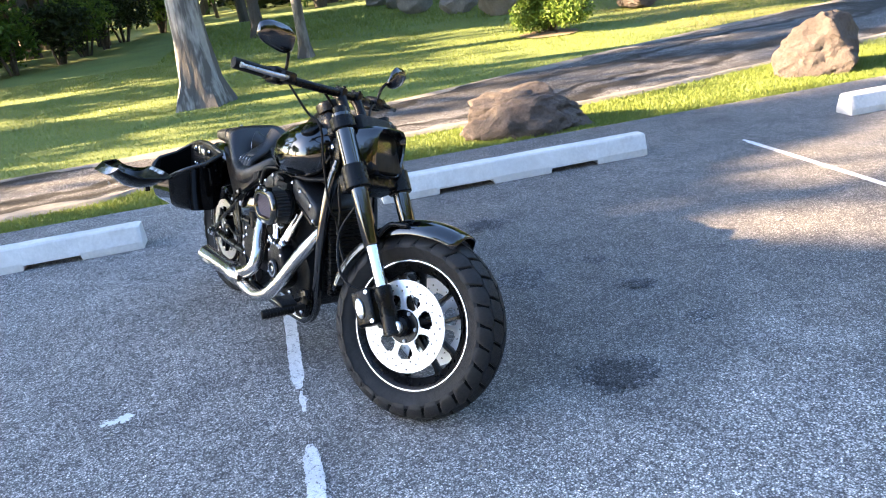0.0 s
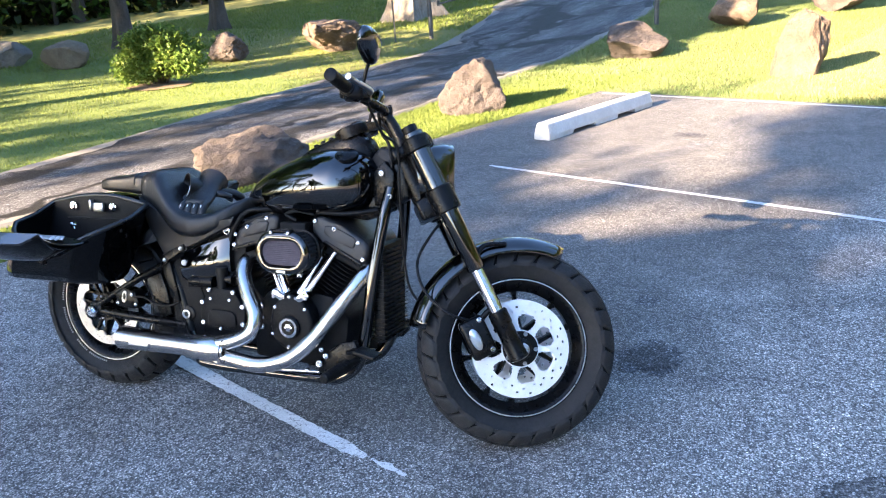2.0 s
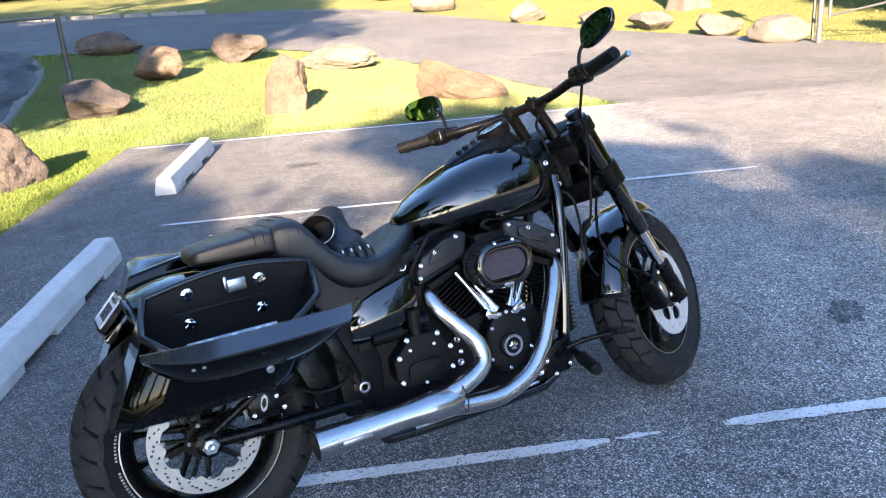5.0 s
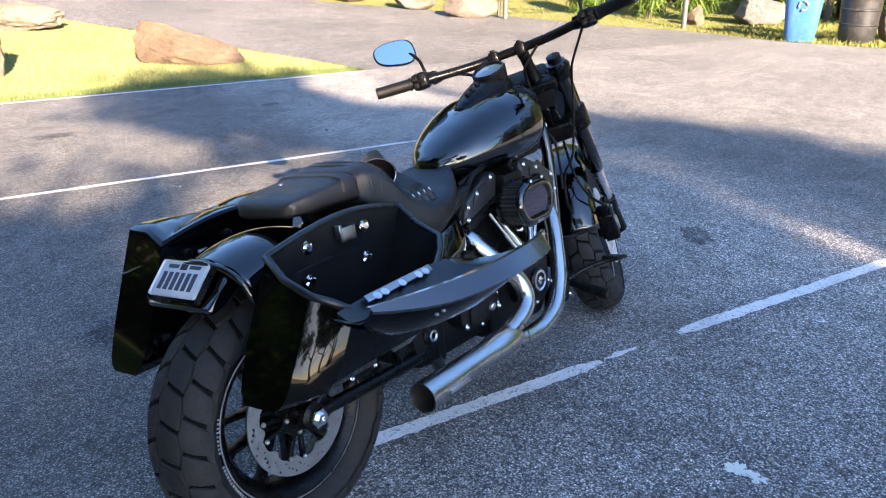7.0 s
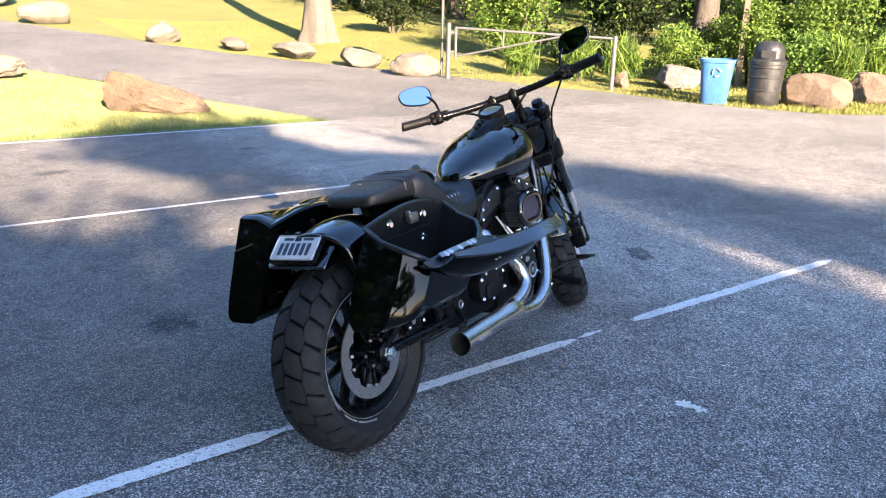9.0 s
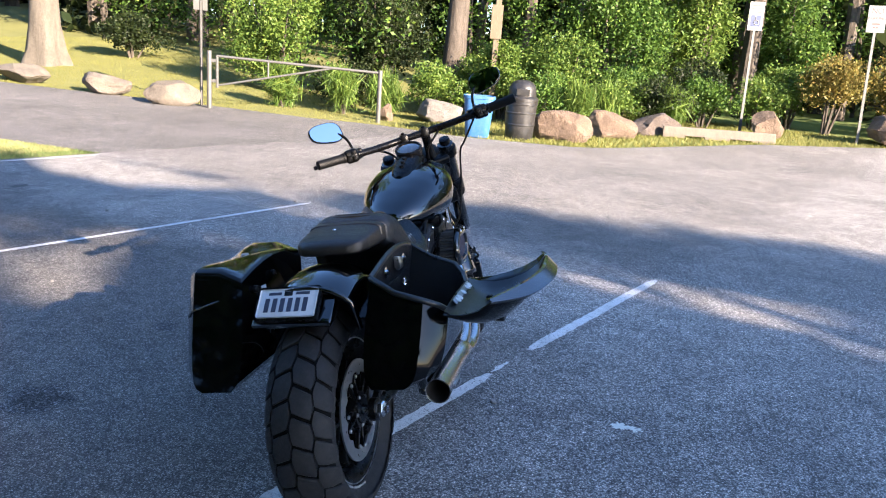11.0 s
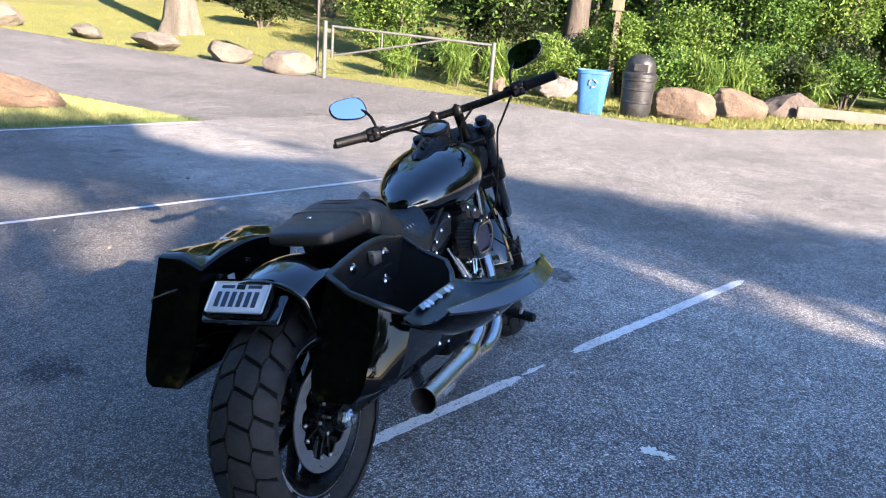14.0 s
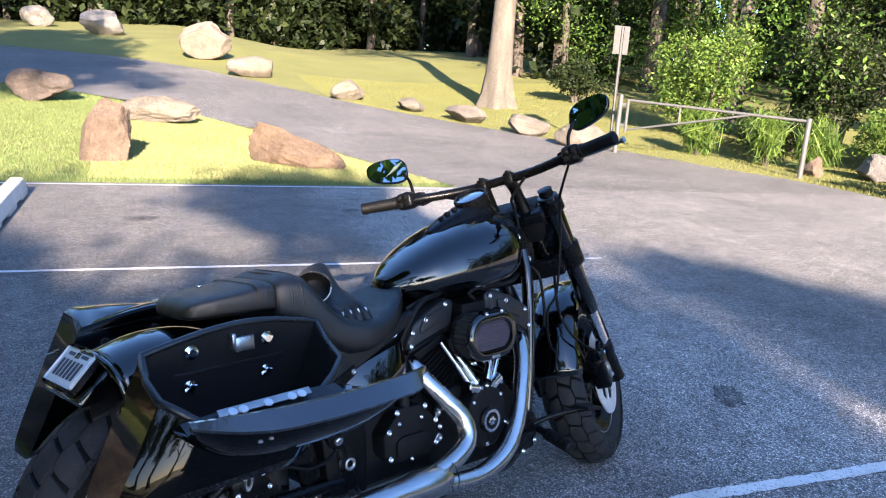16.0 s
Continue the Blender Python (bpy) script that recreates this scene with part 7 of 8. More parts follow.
PILLION = [(0.052, 0.050, 0.772, 0.788), (0.058, 0.080, 0.766, 0.800), (0.072, 0.098, 0.763, 0.809), (0.11, 0.107, 0.760, 0.816), (0.18, 0.112, 0.757, 0.823), (0.24, 0.115, 0.754, 0.829), (0.262, 0.114, 0.752, 0.828), (0.270, 0.108, 0.752, 0.820)]
SEAT = [(0.258, 0.100, 0.745, 0.822), (0.264, 0.117, 0.730, 0.832), (0.285, 0.126, 0.712, 0.842), (0.315, 0.132, 0.690, 0.845), (0.338, 0.138, 0.675, 0.838), (0.36, 0.144, 0.660, 0.812), (0.385, 0.150, 0.640, 0.776), (0.41, 0.156, 0.625, 0.746), (0.44, 0.163, 0.615, 0.724), (0.49, 0.168, 0.615, 0.708), (0.54, 0.162, 0.625, 0.708), (0.59, 0.145, 0.645, 0.722), (0.63, 0.118, 0.668, 0.744), (0.66, 0.090, 0.69, 0.758), (0.68, 0.062, 0.705, 0.762), (0.692, 0.030, 0.72, 0.754)]
cols = list(zip(*SEAT))
bm = bmesh.new()
skin(bm, cushion(SEAT, 64, 0.52, 0.55, lambda x, f: (0.020 * math.exp(-((x - 0.50) / 0.08) ** 2) + 0.004) * max(0.0, 1 - f * f * 1.5)))
seat = part("seat", bm, M_LEATHER, "black solo seat with a deep bucket and a raised rear bolster", None, None, 50)
bm = bmesh.new()
skin(bm, cushion(PILLION, 36, 0.42, 0.42, lambda x, f: 0.003 * f * f))
pillion = part("pillion_pad", bm, M_LEATHER, "flat black passenger pad behind the solo seat", None, None, 50)
pc = list(zip(*PILLION))
for x0, x1, lift in ((0.213, 0.240, 0.0035),):
    bm = bmesh.new()
    band = [(x0, 0.0), (x0 + 0.003, lift), (x1 - 0.003, lift), (x1, 0.0)]
    rings = []
    for x, up in band:
        hw, zb, zt = [float(np.interp(x, pc[0], c)) for c in pc[1:]]
        rings.append([(x, (hw + up) * math.copysign(abs(math.cos(math.pi * k / 24)) ** 0.42, math.cos(math.pi * k / 24)), (zb + zt) / 2 + ((zt - zb) / 2 + up) * abs(math.sin(math.pi * k / 24)) ** 0.42 - 0.0005) for k in range(25)])
    skin(bm, rings, False, False)
    part("pad_strap", bm, M_LEATHER, "broad strap across the pad", pillion, None, 40)
for x in (0.286, 0.312):
    hw, zb, zt = [float(np.interp(x, cols[0], c)) for c in cols[1:]]
    pts = []
    for k in range(17):
        a = math.pi * k / 16
        pts.append((x + 0.012 * abs(math.cos(a)), (hw + 0.001) * math.copysign(abs(math.cos(a)) ** 0.52, math.cos(a)), (zb + zt) / 2 + ((zt - zb) / 2 + 0.0005) * abs(math.sin(a)) ** 0.55 - 0.004))
    bm = bmesh.new()
    taper_tube(bm, pts, [0.003] * 17, 6)
    part("seat_seam", bm, M_LEATHER, "", seat, None, 60)
# stitched outline of the nose insert
bm = bmesh.new()
ins = []
for k in range(25):
    a = radians(-115 + 230 * k / 24)
    x, y = 0.575 + 0.095 * math.cos(a), 0.098 * math.sin(a)
    hw, zb, zt = [float(np.interp(x, cols[0], c)) for c in cols[1:]]
    f = min(0.98, abs(y) / hw)
    ins.append((x, y, (zb + zt) / 2 + (zt - zb) / 2 * (1 - f ** (1 / 0.52 * 1.0)) ** 0.28 - (0.020 * math.exp(-((x - 0.50) / 0.08) ** 2) + 0.004) * max(0.0, 1 - f * f * 1.5) + 0.001))
taper_tube(bm, ins, [0.0022] * len(ins), 6)
part("seat_stitching", bm, M_LEATHER, "", seat, None, 60)
for s in (-1, 1):
    pipe("seat_piping", [(x, s * float(np.interp(x, cols[0], cols[1])) * 0.93, float(np.interp(x, cols[0], cols[2])) * 0.32 + float(np.interp(x, cols[0], cols[3])) * 0.68 + 0.006) for x in (0.32, 0.36, 0.40, 0.45, 0.50, 0.56, 0.62, 0.66)], 0.002, M_LEATHER, "", seat, seg=6)
    bm = bmesh.new()
    slab(bm, [(0.265, 0.755), (0.30, 0.655), (0.365, 0.548), (0.40, 0.562), (0.52, 0.612), (0.64, 0.665), (0.66, 0.70), (0.56, 0.67), (0.44, 0.67), (0.36, 0.70)], s * 0.138, s * 0.105, 0.006)
    part("seat_skirt", bm, M_LEATHER, "matt black seat side panel")
bm = bmesh.new()
slab(bm, [(0.352, 0.512), (0.375, 0.535), (0.455, 0.575), (0.45, 0.598), (0.36, 0.555)], -0.146, -0.135, 0.003)
part("strut_cover", bm, M_SATIN)
bolt((0.372, -0.146, 0.538), (0, -1, 0), 0.0075, 0.005, M_ALLOY)
bolt((0.442, -0.146, 0.582), (0, -1, 0), 0.0075, 0.005, M_ALLOY)
bolt((0.13, 0.0, 0.826), (0, 0, 1), 0.006, 0.004, M_CHROME, seat)
# side cover with its mirror-like face
for s in (-1, 1):
    bm = bmesh.new()
    rings = []
    for x, z0, z1, b in ((0.42, 0.47, 0.545, 0.0), (0.45, 0.462, 0.572, 0.014), (0.50, 0.462, 0.592, 0.022), (0.56, 0.468, 0.608, 0.022), (0.60, 0.476, 0.618, 0.014), (0.625, 0.485, 0.625, 0.0)):
        rings.append([(x, s * (0.118 + b * 0.2), z0), (x, s * (0.125 + b), z0 + (z1 - z0) * 0.25), (x, s * (0.127 + b), z0 + (z1 - z0) * 0.6), (x, s * (0.118 + b * 0.3), z1), (x, s * 0.10, z1), (x, s * 0.10, z0)])
    skin(bm, rings)
    part("side_cover", bm, M_GLOSS, "gloss black side cover", None, None, 45)
bolt((0.448, -0.138, 0.532), (0, -1, 0), 0.011, 0.006, M_ALLOY)
bm = bmesh.new()
slab(bm, [(0.40, 0.42), (0.66, 0.44), (0.68, 0.66), (0.46, 0.60)], -0.10, 0.10, 0.01)
part("battery_box", bm, M_PLASTIC)

# ---- rear fender and plate ----
bm = bmesh.new()
rings = []
for k in range(25):
    a = radians(48 + 58 * k / 24)
    f = k / 24
    r = 0.413 + 0.018 * math.sin(math.pi * f)
    hw = 0.122 + 0.010 * f
    ring = []
    for j in range(21):
        th = radians(-82 + 8.2 * j)
        rr = r - 0.082 * (1 - math.cos(th)) - 0.06 * max(0.0, abs(math.degrees(th)) - 66) / 16
        ring.append((rr * math.cos(a), 0.010 + hw * math.sin(th) / math.sin(radians(82)), 0.32 + rr * math.sin(a)))
    rings.append(ring)
skin(bm, rings, False, False)
fender = part("rear_fender", bm, M_GLOSS, "gloss black rear fender", None, None, 60)
sol = fender.modifiers.new("thick", "SOLIDIFY")
sol.thickness, sol.offset = 0.005, -1
for s in (-1, 1):
    bm = bmesh.new()
    slab(bm, [(-0.02, 0.60), (0.10, 0.66), (0.32, 0.70), (0.34, 0.60), (0.20, 0.56), (0.02, 0.555)], s * 0.108, s * 0.135, 0.006)
    part("fender_strut", bm, M_GLOSS, "gloss black fender strut")
PL = Matrix.Translation((-0.150, 0.048, 0.690)) @ Matrix.Rotation(radians(-90), 4, "Z") @ Matrix.Rotation(radians(45), 4, "X") @ Matrix.Diagonal((0.93, 0.82, 1, 1))
bm = bmesh.new()
box(bm, (-0.098, -0.062, -0.012), (0.098, 0.062, -0.002), 0.012)
holder = part("plate_holder", bm, M_SATIN, "black plate frame", m=PL)
bm = bmesh.new()
box(bm, (-0.089, -0.051, -0.002), (0.089, 0.051, 0.0), 0.006)
part("licence_plate", bm, M_PLATE, "white plate with dark bars", holder)
for k in range(6):
    bm = bmesh.new()
    x = -0.069 + k * 0.0235
    box(bm, (x, -0.032, 0.0004), (x + 0.014, 0.018, 0.0014), 0)
    part("plate_bar", bm, M_INK, "dark bar", holder, None, 0)
for x0, x1 in ((-0.062, -0.022), (0.022, 0.064)):
    bm = bmesh.new()
    box(bm, (x0, 0.030, 0.0004), (x1, 0.040, 0.0014), 0)
    part("plate_heading", bm, M_INK, "small dark bar", holder, None, 0)
bm = bmesh.new()
box(bm, (-0.014, 0.026, 0.0004), (0.012, 0.043, 0.0014), 0.0004)
part("plate_sticker", bm, M_SATIN, "", holder, None, 0)
# trim lip along the fender's rear edge and the tail panel under it
bm = bmesh.new()
lip = [Vector(p) for p in rings[-1]]
taper_tube(bm, [p + Vector((-0.004, 0, 0.002)) for p in lip], [0.008] * len(lip), 8)
part("fender_lip", bm, M_GLOSS, "gloss black rolled fender edge", fender, None, 60)
bm = bmesh.new()
tail = [(-0.108, 0.700), (-0.140, 0.668), (-0.178, 0.640), (-0.172, 0.625), (-0.13, 0.632), (-0.09, 0.66)]
slab(bm, tail, -0.075, 0.150, 0.006)
part("tail_panel", bm, M_GLOSS, "gloss black tail panel behind the plate", fender)

# ---- saddlebags ----
def plan_loop(n=14):
    """Round the bag in plan: (share along, push ahead, share outward)."""
    loop = [(f / n, 0, 0) for f in range(n + 1)]
    loop += [(1, 0, 0.35), (1, -0.012, 0.74), (1, -0.045, 0.9), (1, -0.085, 1)]
    loop += [(1 - f / n, -0.085 + 0.165 * f / n, 1) for f in range(1, n)]
    return loop + [(0, 0.080, 1), (0, 0.036, 0.9), (0, 0.0, 0.74), (0, 0, 0.35)]


OPEN_RIM, SHUT_TOP = [0.750, 0.704, 0.674, 0.650, 0.622], [0.752, 0.772, 0.768, 0.752, 0.728]


def bag_level(h, inset=0.0, top=OPEN_RIM):
    """The ring at a share h of the height, from floor to slanting rim."""
    ring = []
    for f, dx, w in plan_loop():
        rim = float(np.interp(w, [0, 0.35, 0.74, 0.9, 1], top)) + (1 - w) * (0.03 * math.sin(math.pi * f) - 0.022)
        z = 0.466 + inset + (rim - 0.466 - inset) * h
        yi = float(np.interp(z, [0.466, 0.49, 0.56, 0.66, 0.752], [0.178, 0.157, 0.152, 0.160, 0.170])) + inset
        yo = float(np.interp(z, [0.466, 0.475, 0.49, 0.52, 0.57, 0.622, 0.75], [0.295, 0.322, 0.340, 0.351, 0.359, 0.364, 0.368])) - inset
        x0 = -0.211 + inset + (0.426 - 2 * inset) * f + dx
        ring.append(Vector((x0 + (0.507 - 0.057 * f) * (z - 0.47), -(yi + (yo - yi) * w), z)))
    return ring


LEVELS = [0, 0.03, 0.08, 0.2, 0.4, 0.6, 0.8, 1.0]
bm = bmesh.new()
vr = skin(bm, [bag_level(h) for h in LEVELS], True, False)
bm.faces.new(vr[0])
bag_r = part("saddlebag", bm, M_BAG, "gloss black open hard saddlebag", None, None, 22)
bm = bmesh.new()
pts = bag_level(1.0)
taper_tube(bm, pts + pts[:2], [0.0085] * (len(pts) + 2), 8)
part("rim_seal", bm, M_LID, "matt black rim seal", bag_r, None, 60)
bm = bmesh.new()
vr = skin(bm, [bag_level(h, 0.007) for h in LEVELS], True, False)
bm.faces.new(vr[0])
part("bag_liner", bm, M_LINER, "dark inner wall", bag_r, None, 40)
for x, z, star in ((0.018, 0.718, 0), (0.193, 0.717, 0), (0.010, 0.648, 1), (0.186, 0.646, 1)):
    y = -0.178 + (0.718 - z) * 0.06
    bm = bmesh.new()
    if star:
        lathe(bm, [(0, 0), (0.013, 0), (0.013, 0.004), (0.006, 0.006), (0.006, 0.016), (0, 0.016)], 10, Matrix.Translation((x, y, z)) @ ALONG_Y)
        for k in range(5):
            cyl(bm, (x, y - 0.006, z), (x + 0.014 * math.cos(k * 1.257), y - 0.006, z + 0.014 * math.sin(k * 1.257)), 0.003, None, 6)
    else:
        lathe(bm, [(0, 0), (0.015, 0), (0.015, 0.003), (0.008, 0.004), (0.008, 0.01), (0, 0.01)], 20, Matrix.Translation((x, y, z)) @ ALONG_Y)
    part("bag_screw", bm, M_CHROME, "bright mounting screw", bag_r)
bm = bmesh.new()
box(bm, (0.112, -0.19, 0.70), (0.158, -0.178, 0.732), 0.003)
box(bm, (0.103, -0.196, 0.708), (0.112, -0.178, 0.742), 0.002)
part("latch", bm, M_ALLOY, "bright latch plate", bag_r)
bm = bmesh.new()
box(bm, (-0.02, -0.176, 0.672), (0.24, -0.17, 0.678), 0.002)
part("liner_rib", bm, M_LINER, "", bag_r)
# opened lid: a scoop hinged on the outer rim
bm = bmesh.new()
rows_l = []
for k in range(21):
    f = k / 20
    e = 1 - (2 * f - 1) ** 4
    x_h = -0.115 + 0.375 * f
    x_t = -0.135 + 0.435 * f
    ring = []
    for j, (t, y, sag) in enumerate(((0, 0.362, 0.0), (0.12, 0.395, 0.036), (0.3, 0.44, 0.066), (0.5, 0.49, 0.078), (0.7, 0.54, 0.072), (0.88, 0.585, 0.042), (1, 0.612, 0.0))):
        end = (1 - 0.10 * (1 - e) * t) * (0.58 + 0.42 * math.sin(math.pi / 2 * min(1, f / 0.62)))
        x = x_h + (x_t - x_h) * t + 0.10 * sag * (0.5 - f) * 2
        z = 0.628 + (0.672 - 0.628) * t + 0.008 * math.sin(math.pi * f) - sag * (0.22 + 0.78 * e)
        ring.append((x, -(0.362 + (y - 0.362) * end), z + 0.018 * (f - 0.4) * t))
    rows_l.append(ring)
vr = skin(bm, rows_l, False, False)
lid = part("bag_lid", bm, M_BAG, "open saddlebag lid hanging outward", bag_r, None, 60)
sol = lid.modifiers.new("thick", "SOLIDIFY")
sol.thickness, sol.offset = 0.006, 0
bm = bmesh.new()
skin(bm, [[Vector(p) + Vector((0, 0, 0.0045)) for p in r] for r in rows_l[1:-1]], False, False)
part("lid_liner", bm, M_LID, "satin inner lid face", lid, None, 60)
bm = bmesh.new()
rows_e = []
for k, r in enumerate(rows_l):
    f = k / 20
    fall = 0.026 * math.sin(math.pi / 2 * min(1, f / 0.35 + 0.15)) * math.sin(math.pi / 2 * min(1, (1 - f) / 0.08 + 0.3))
    e = Vector(r[-1])
    rows_e.append([e + Vector((0, 0.010, 0.0065)), e + Vector((0, 0, 0.0065)), e + Vector((-0.02 * f, -fall, 0.005 - fall)), e + Vector((-0.02 * f, 0.006 - fall, -0.001 - fall))])
skin(bm, rows_e, False, False)
part("lid_flange", bm, M_FLANGE, "bright satin edge flange", lid, None, 30)
for f in (0.30, 0.36, 0.50, 0.64, 0.70):
    x = -0.115 + 0.375 * f
    bm = bmesh.new()
    disc_at(bm, (x, -0.381, 0.636), (0, -0.55, 0.83), 0.0095, 0.0025, 18)
    part("hinge_rivet", bm, M_ROTOR, "pale hinge rivet", lid)
bm = bmesh.new()
box(bm, (-0.03, -0.003, -0.008), (0.17, 0.001, 0.008), 0.001, Matrix.Translation((0, -0.376, 0.637)) @ Matrix.Rotation(radians(-45), 4, "X"))
part("hinge", bm, M_ROTOR_GREY, "bright hinge strip", lid)
for x in (-0.05, -0.03, 0.20, 0.22):
    bolt((x, -0.566, 0.632), (0, 0, 1), 0.004, 0.004, M_ALLOY, lid)
bm = bmesh.new()
box(bm, (0.135, -0.45, 0.56), (0.15, -0.43, 0.605), 0.003)
part("lid_hook", bm, M_SATIN, "", lid)
bm = bmesh.new()
disc_at(bm, (0.09, -0.582, 0.60), (0, -0.9, -0.3), 0.008, 0.006, 16)
part("lid_lock", bm, M_ALLOY, "small lock", lid)
# closed bag on the other side: the same tub with its lid shut
def mirrored(ring, out=0.042):
    return [Vector((p.x, -p.y + out, p.z)) for p in ring]


bm = bmesh.new()
tub = [mirrored(bag_level(h, 0.0, SHUT_TOP)) for h in LEVELS[:-1] + [0.93, 0.985]]
mid_top = sum(tub[-1], Vector()) / len(tub[-1])
for sc, up in ((0.985, 0.008), (0.93, 0.016), (0.8, 0.022), (0.5, 0.026), (0.15, 0.027)):
    tub.append([mid_top + (p - mid_top) * sc + Vector((0, 0, up)) for p in tub[8]])
vr = skin(bm, tub, True, False)
bm.faces.new(vr[0])
bm.faces.new(vr[-1])
bag_l = part("saddlebag", bm, M_BAG, "gloss black closed hard saddlebag", None, None, 26)
bm = bmesh.new()
rim = [p + (p - mid_top) * 0.006 for p in mirrored(bag_level(1.0))]
taper_tube(bm, rim[18:], [0.0028] * len(rim[18:]), 6)
part("lid_seam", bm, M_GLOSS, "raised edge of the shut lid", bag_l, None, 60)
bm = bmesh.new()
disc_at(bm, mid_top + Vector((0.03, 0, 0.026)), (0, 0, 1), 0.012, 0.006, 16)
part("lid_lock", bm, M_ALLOY, "small lock", bag_l)
for x, z in ((-0.02, 0.70), (0.10, 0.715), (0.14, 0.64)):
    bm = bmesh.new()
    disc_at(bm, (x, 0.206, z), (0, -1, 0), 0.011, 0.012, 14)
    part("bag_mount", bm, M_SATIN, "black mounting boss", bag_l)
bm = bmesh.new()
box(bm, (0.005, 0.194, 0.668), (0.030, 0.198, 0.70), 0)
part("maker_label", bm, M_PLATE, "small pale sticker", bag_l, None, 0)
for s, bag in ((-1, bag_r),):
    bm = bmesh.new()
    box(bm, (-0.006, -0.040, -0.011), (-0.003, 0.040, 0.011), 0.001, Matrix.Translation((-0.176, -0.226, 0.497)) @ Matrix.Rotation(radians(23), 4, "Y"))
    decal = part("maker_label", bm, M_PLASTIC, "small black label", bag)
    bm = bmesh.new()
    box(bm, (-0.0072, -0.028, -0.003), (-0.0062, 0.018, 0.002), 0, Matrix.Translation((-0.176, -0.226, 0.497)) @ Matrix.Rotation(radians(23), 4, "Y"))
    for k in range(3):
        box(bm, (-0.0072, 0.024, -0.007 + 0.005 * k), (-0.0062, 0.035, -0.004 + 0.005 * k), 0, Matrix.Translation((-0.176, -0.226, 0.497)) @ Matrix.Rotation(radians(23), 4, "Y"))
    part("label_bar", bm, M_PLATE, "white bars", bag, None, 0)
    bm = bmesh.new()
    box(bm, (-0.0072, 0.019, -0.006), (-0.0062, 0.023, 0.006), 0, Matrix.Translation((-0.176, -0.226, 0.497)) @ Matrix.Rotation(radians(23), 4, "Y"))
    part("label_stroke", bm, M_RED, "red stroke", bag, None, 0)

# ---- front end, built straight and then steered ----
def leg(s, y, o=0.045):
    """A place on a fork leg, s metres down from the top clamp."""
    return HEAD - AXIS * s + AHEAD * o + Vector((0, y, 0))


for sy in (-1, 1):
    y = 0.127 * sy
    bm = bmesh.new()
    taper_tube(bm, [leg(0.062, y), leg(0.066, y), leg(0.30, y), leg(0.302, y), leg(0.515, y), leg(0.52, y)], [0.028, 0.0335, 0.0335, 0.0285, 0.0285, 0.025], 24)
    fork = part("fork_tube", bm, M_GLOSS, "gloss black upper fork tube", None, STEER, 40)
    bm = bmesh.new()
    taper_tube(bm, [leg(0.040, y), leg(0.042, y), leg(0.066, y), leg(0.068, y)], [0.018, 0.024, 0.024, 0.03], 20)
    part("fork_cap", bm, M_SATIN, "", fork)
    bm = bmesh.new()
    taper_tube(bm, [leg(0.515, y), leg(0.70, y)], [0.0215, 0.0215], 24)
    part("fork_slider", bm, M_CHROME, "bright fork slider", fork)
    bm = bmesh.new()
    taper_tube(bm, [leg(0.655, y), leg(0.66, y), leg(0.70, y), leg(0.705, y), leg(0.78, y), leg(0.812, y), leg(0.818, y)], [0.026, 0.030, 0.030, 0.027, 0.030, 0.032, 0.02], 20)
    disc_at(bm, FRONT + Vector((0, sy * 0.094, 0)), (0, sy, 0), 0.033, 0.03, 24)
    part("fork_foot", bm, M_SATIN, "black fork foot", fork)
    bm = bmesh.new()
    c = FRONT + Vector((0, sy * 0.122, 0))
    disc_at(bm, c, (0, sy, 0), 0.021, 0.018, 24)
    part("axle_end", bm, M_ALLOY, "bright axle end", fork)
    # a dark hexagon on the axle end paints the shade of its socket
    bm = bmesh.new()
    disc_at(bm, c + Vector((0, sy * 0.0185, 0)), (0, sy, 0), 0.010, 0.002, 6)
    part("axle_socket_shade", bm, M_BORE, "", fork)
    # caliper behind the leg
    bm = bmesh.new()
    Q = Matrix.Translation(leg(0.705, 0.104 * sy) - AHEAD * 0.082) @ Matrix.Rotation(-RAKE, 4, "Y")
    box(bm, (-0.042, -0.034, -0.062), (0.036, 0.03, 0.062), 0.012, Q, 3)
    cal = part("brake_caliper", bm, M_SATIN, "black front brake caliper", None, STEER)
    bm = bmesh.new()
    lathe(bm, [(0, 0), (0.0155, 0), (0.0155, 0.006), (0.013, 0.009), (0, 0.009)], 24, Q @ Matrix.Translation((-0.012, 0.033 * sy, 0.0)) @ Matrix.Rotation(radians(-90 * sy), 4, "X") @ Matrix.Diagonal((1, 2.2, 1, 1)))
    part("caliper_badge", bm, M_ALLOY, "pale oval caliper cap", cal)
    for zz in (-0.048, 0.048):
        bm = bmesh.new()
        disc_at(bm, Q @ Vector((0.022, 0.03 * sy, zz)), (0, sy, 0), 0.008, 0.007, 10)
        part("caliper_bolt", bm, M_CHROME, "", cal)
    pipe("caliper_bracket", [leg(0.64, 0.118 * sy), leg(0.66, 0.112 * sy) - AHEAD * 0.05, leg(0.70, 0.108 * sy) - AHEAD * 0.07], 0.009, M_SATIN, "", None, STEER)
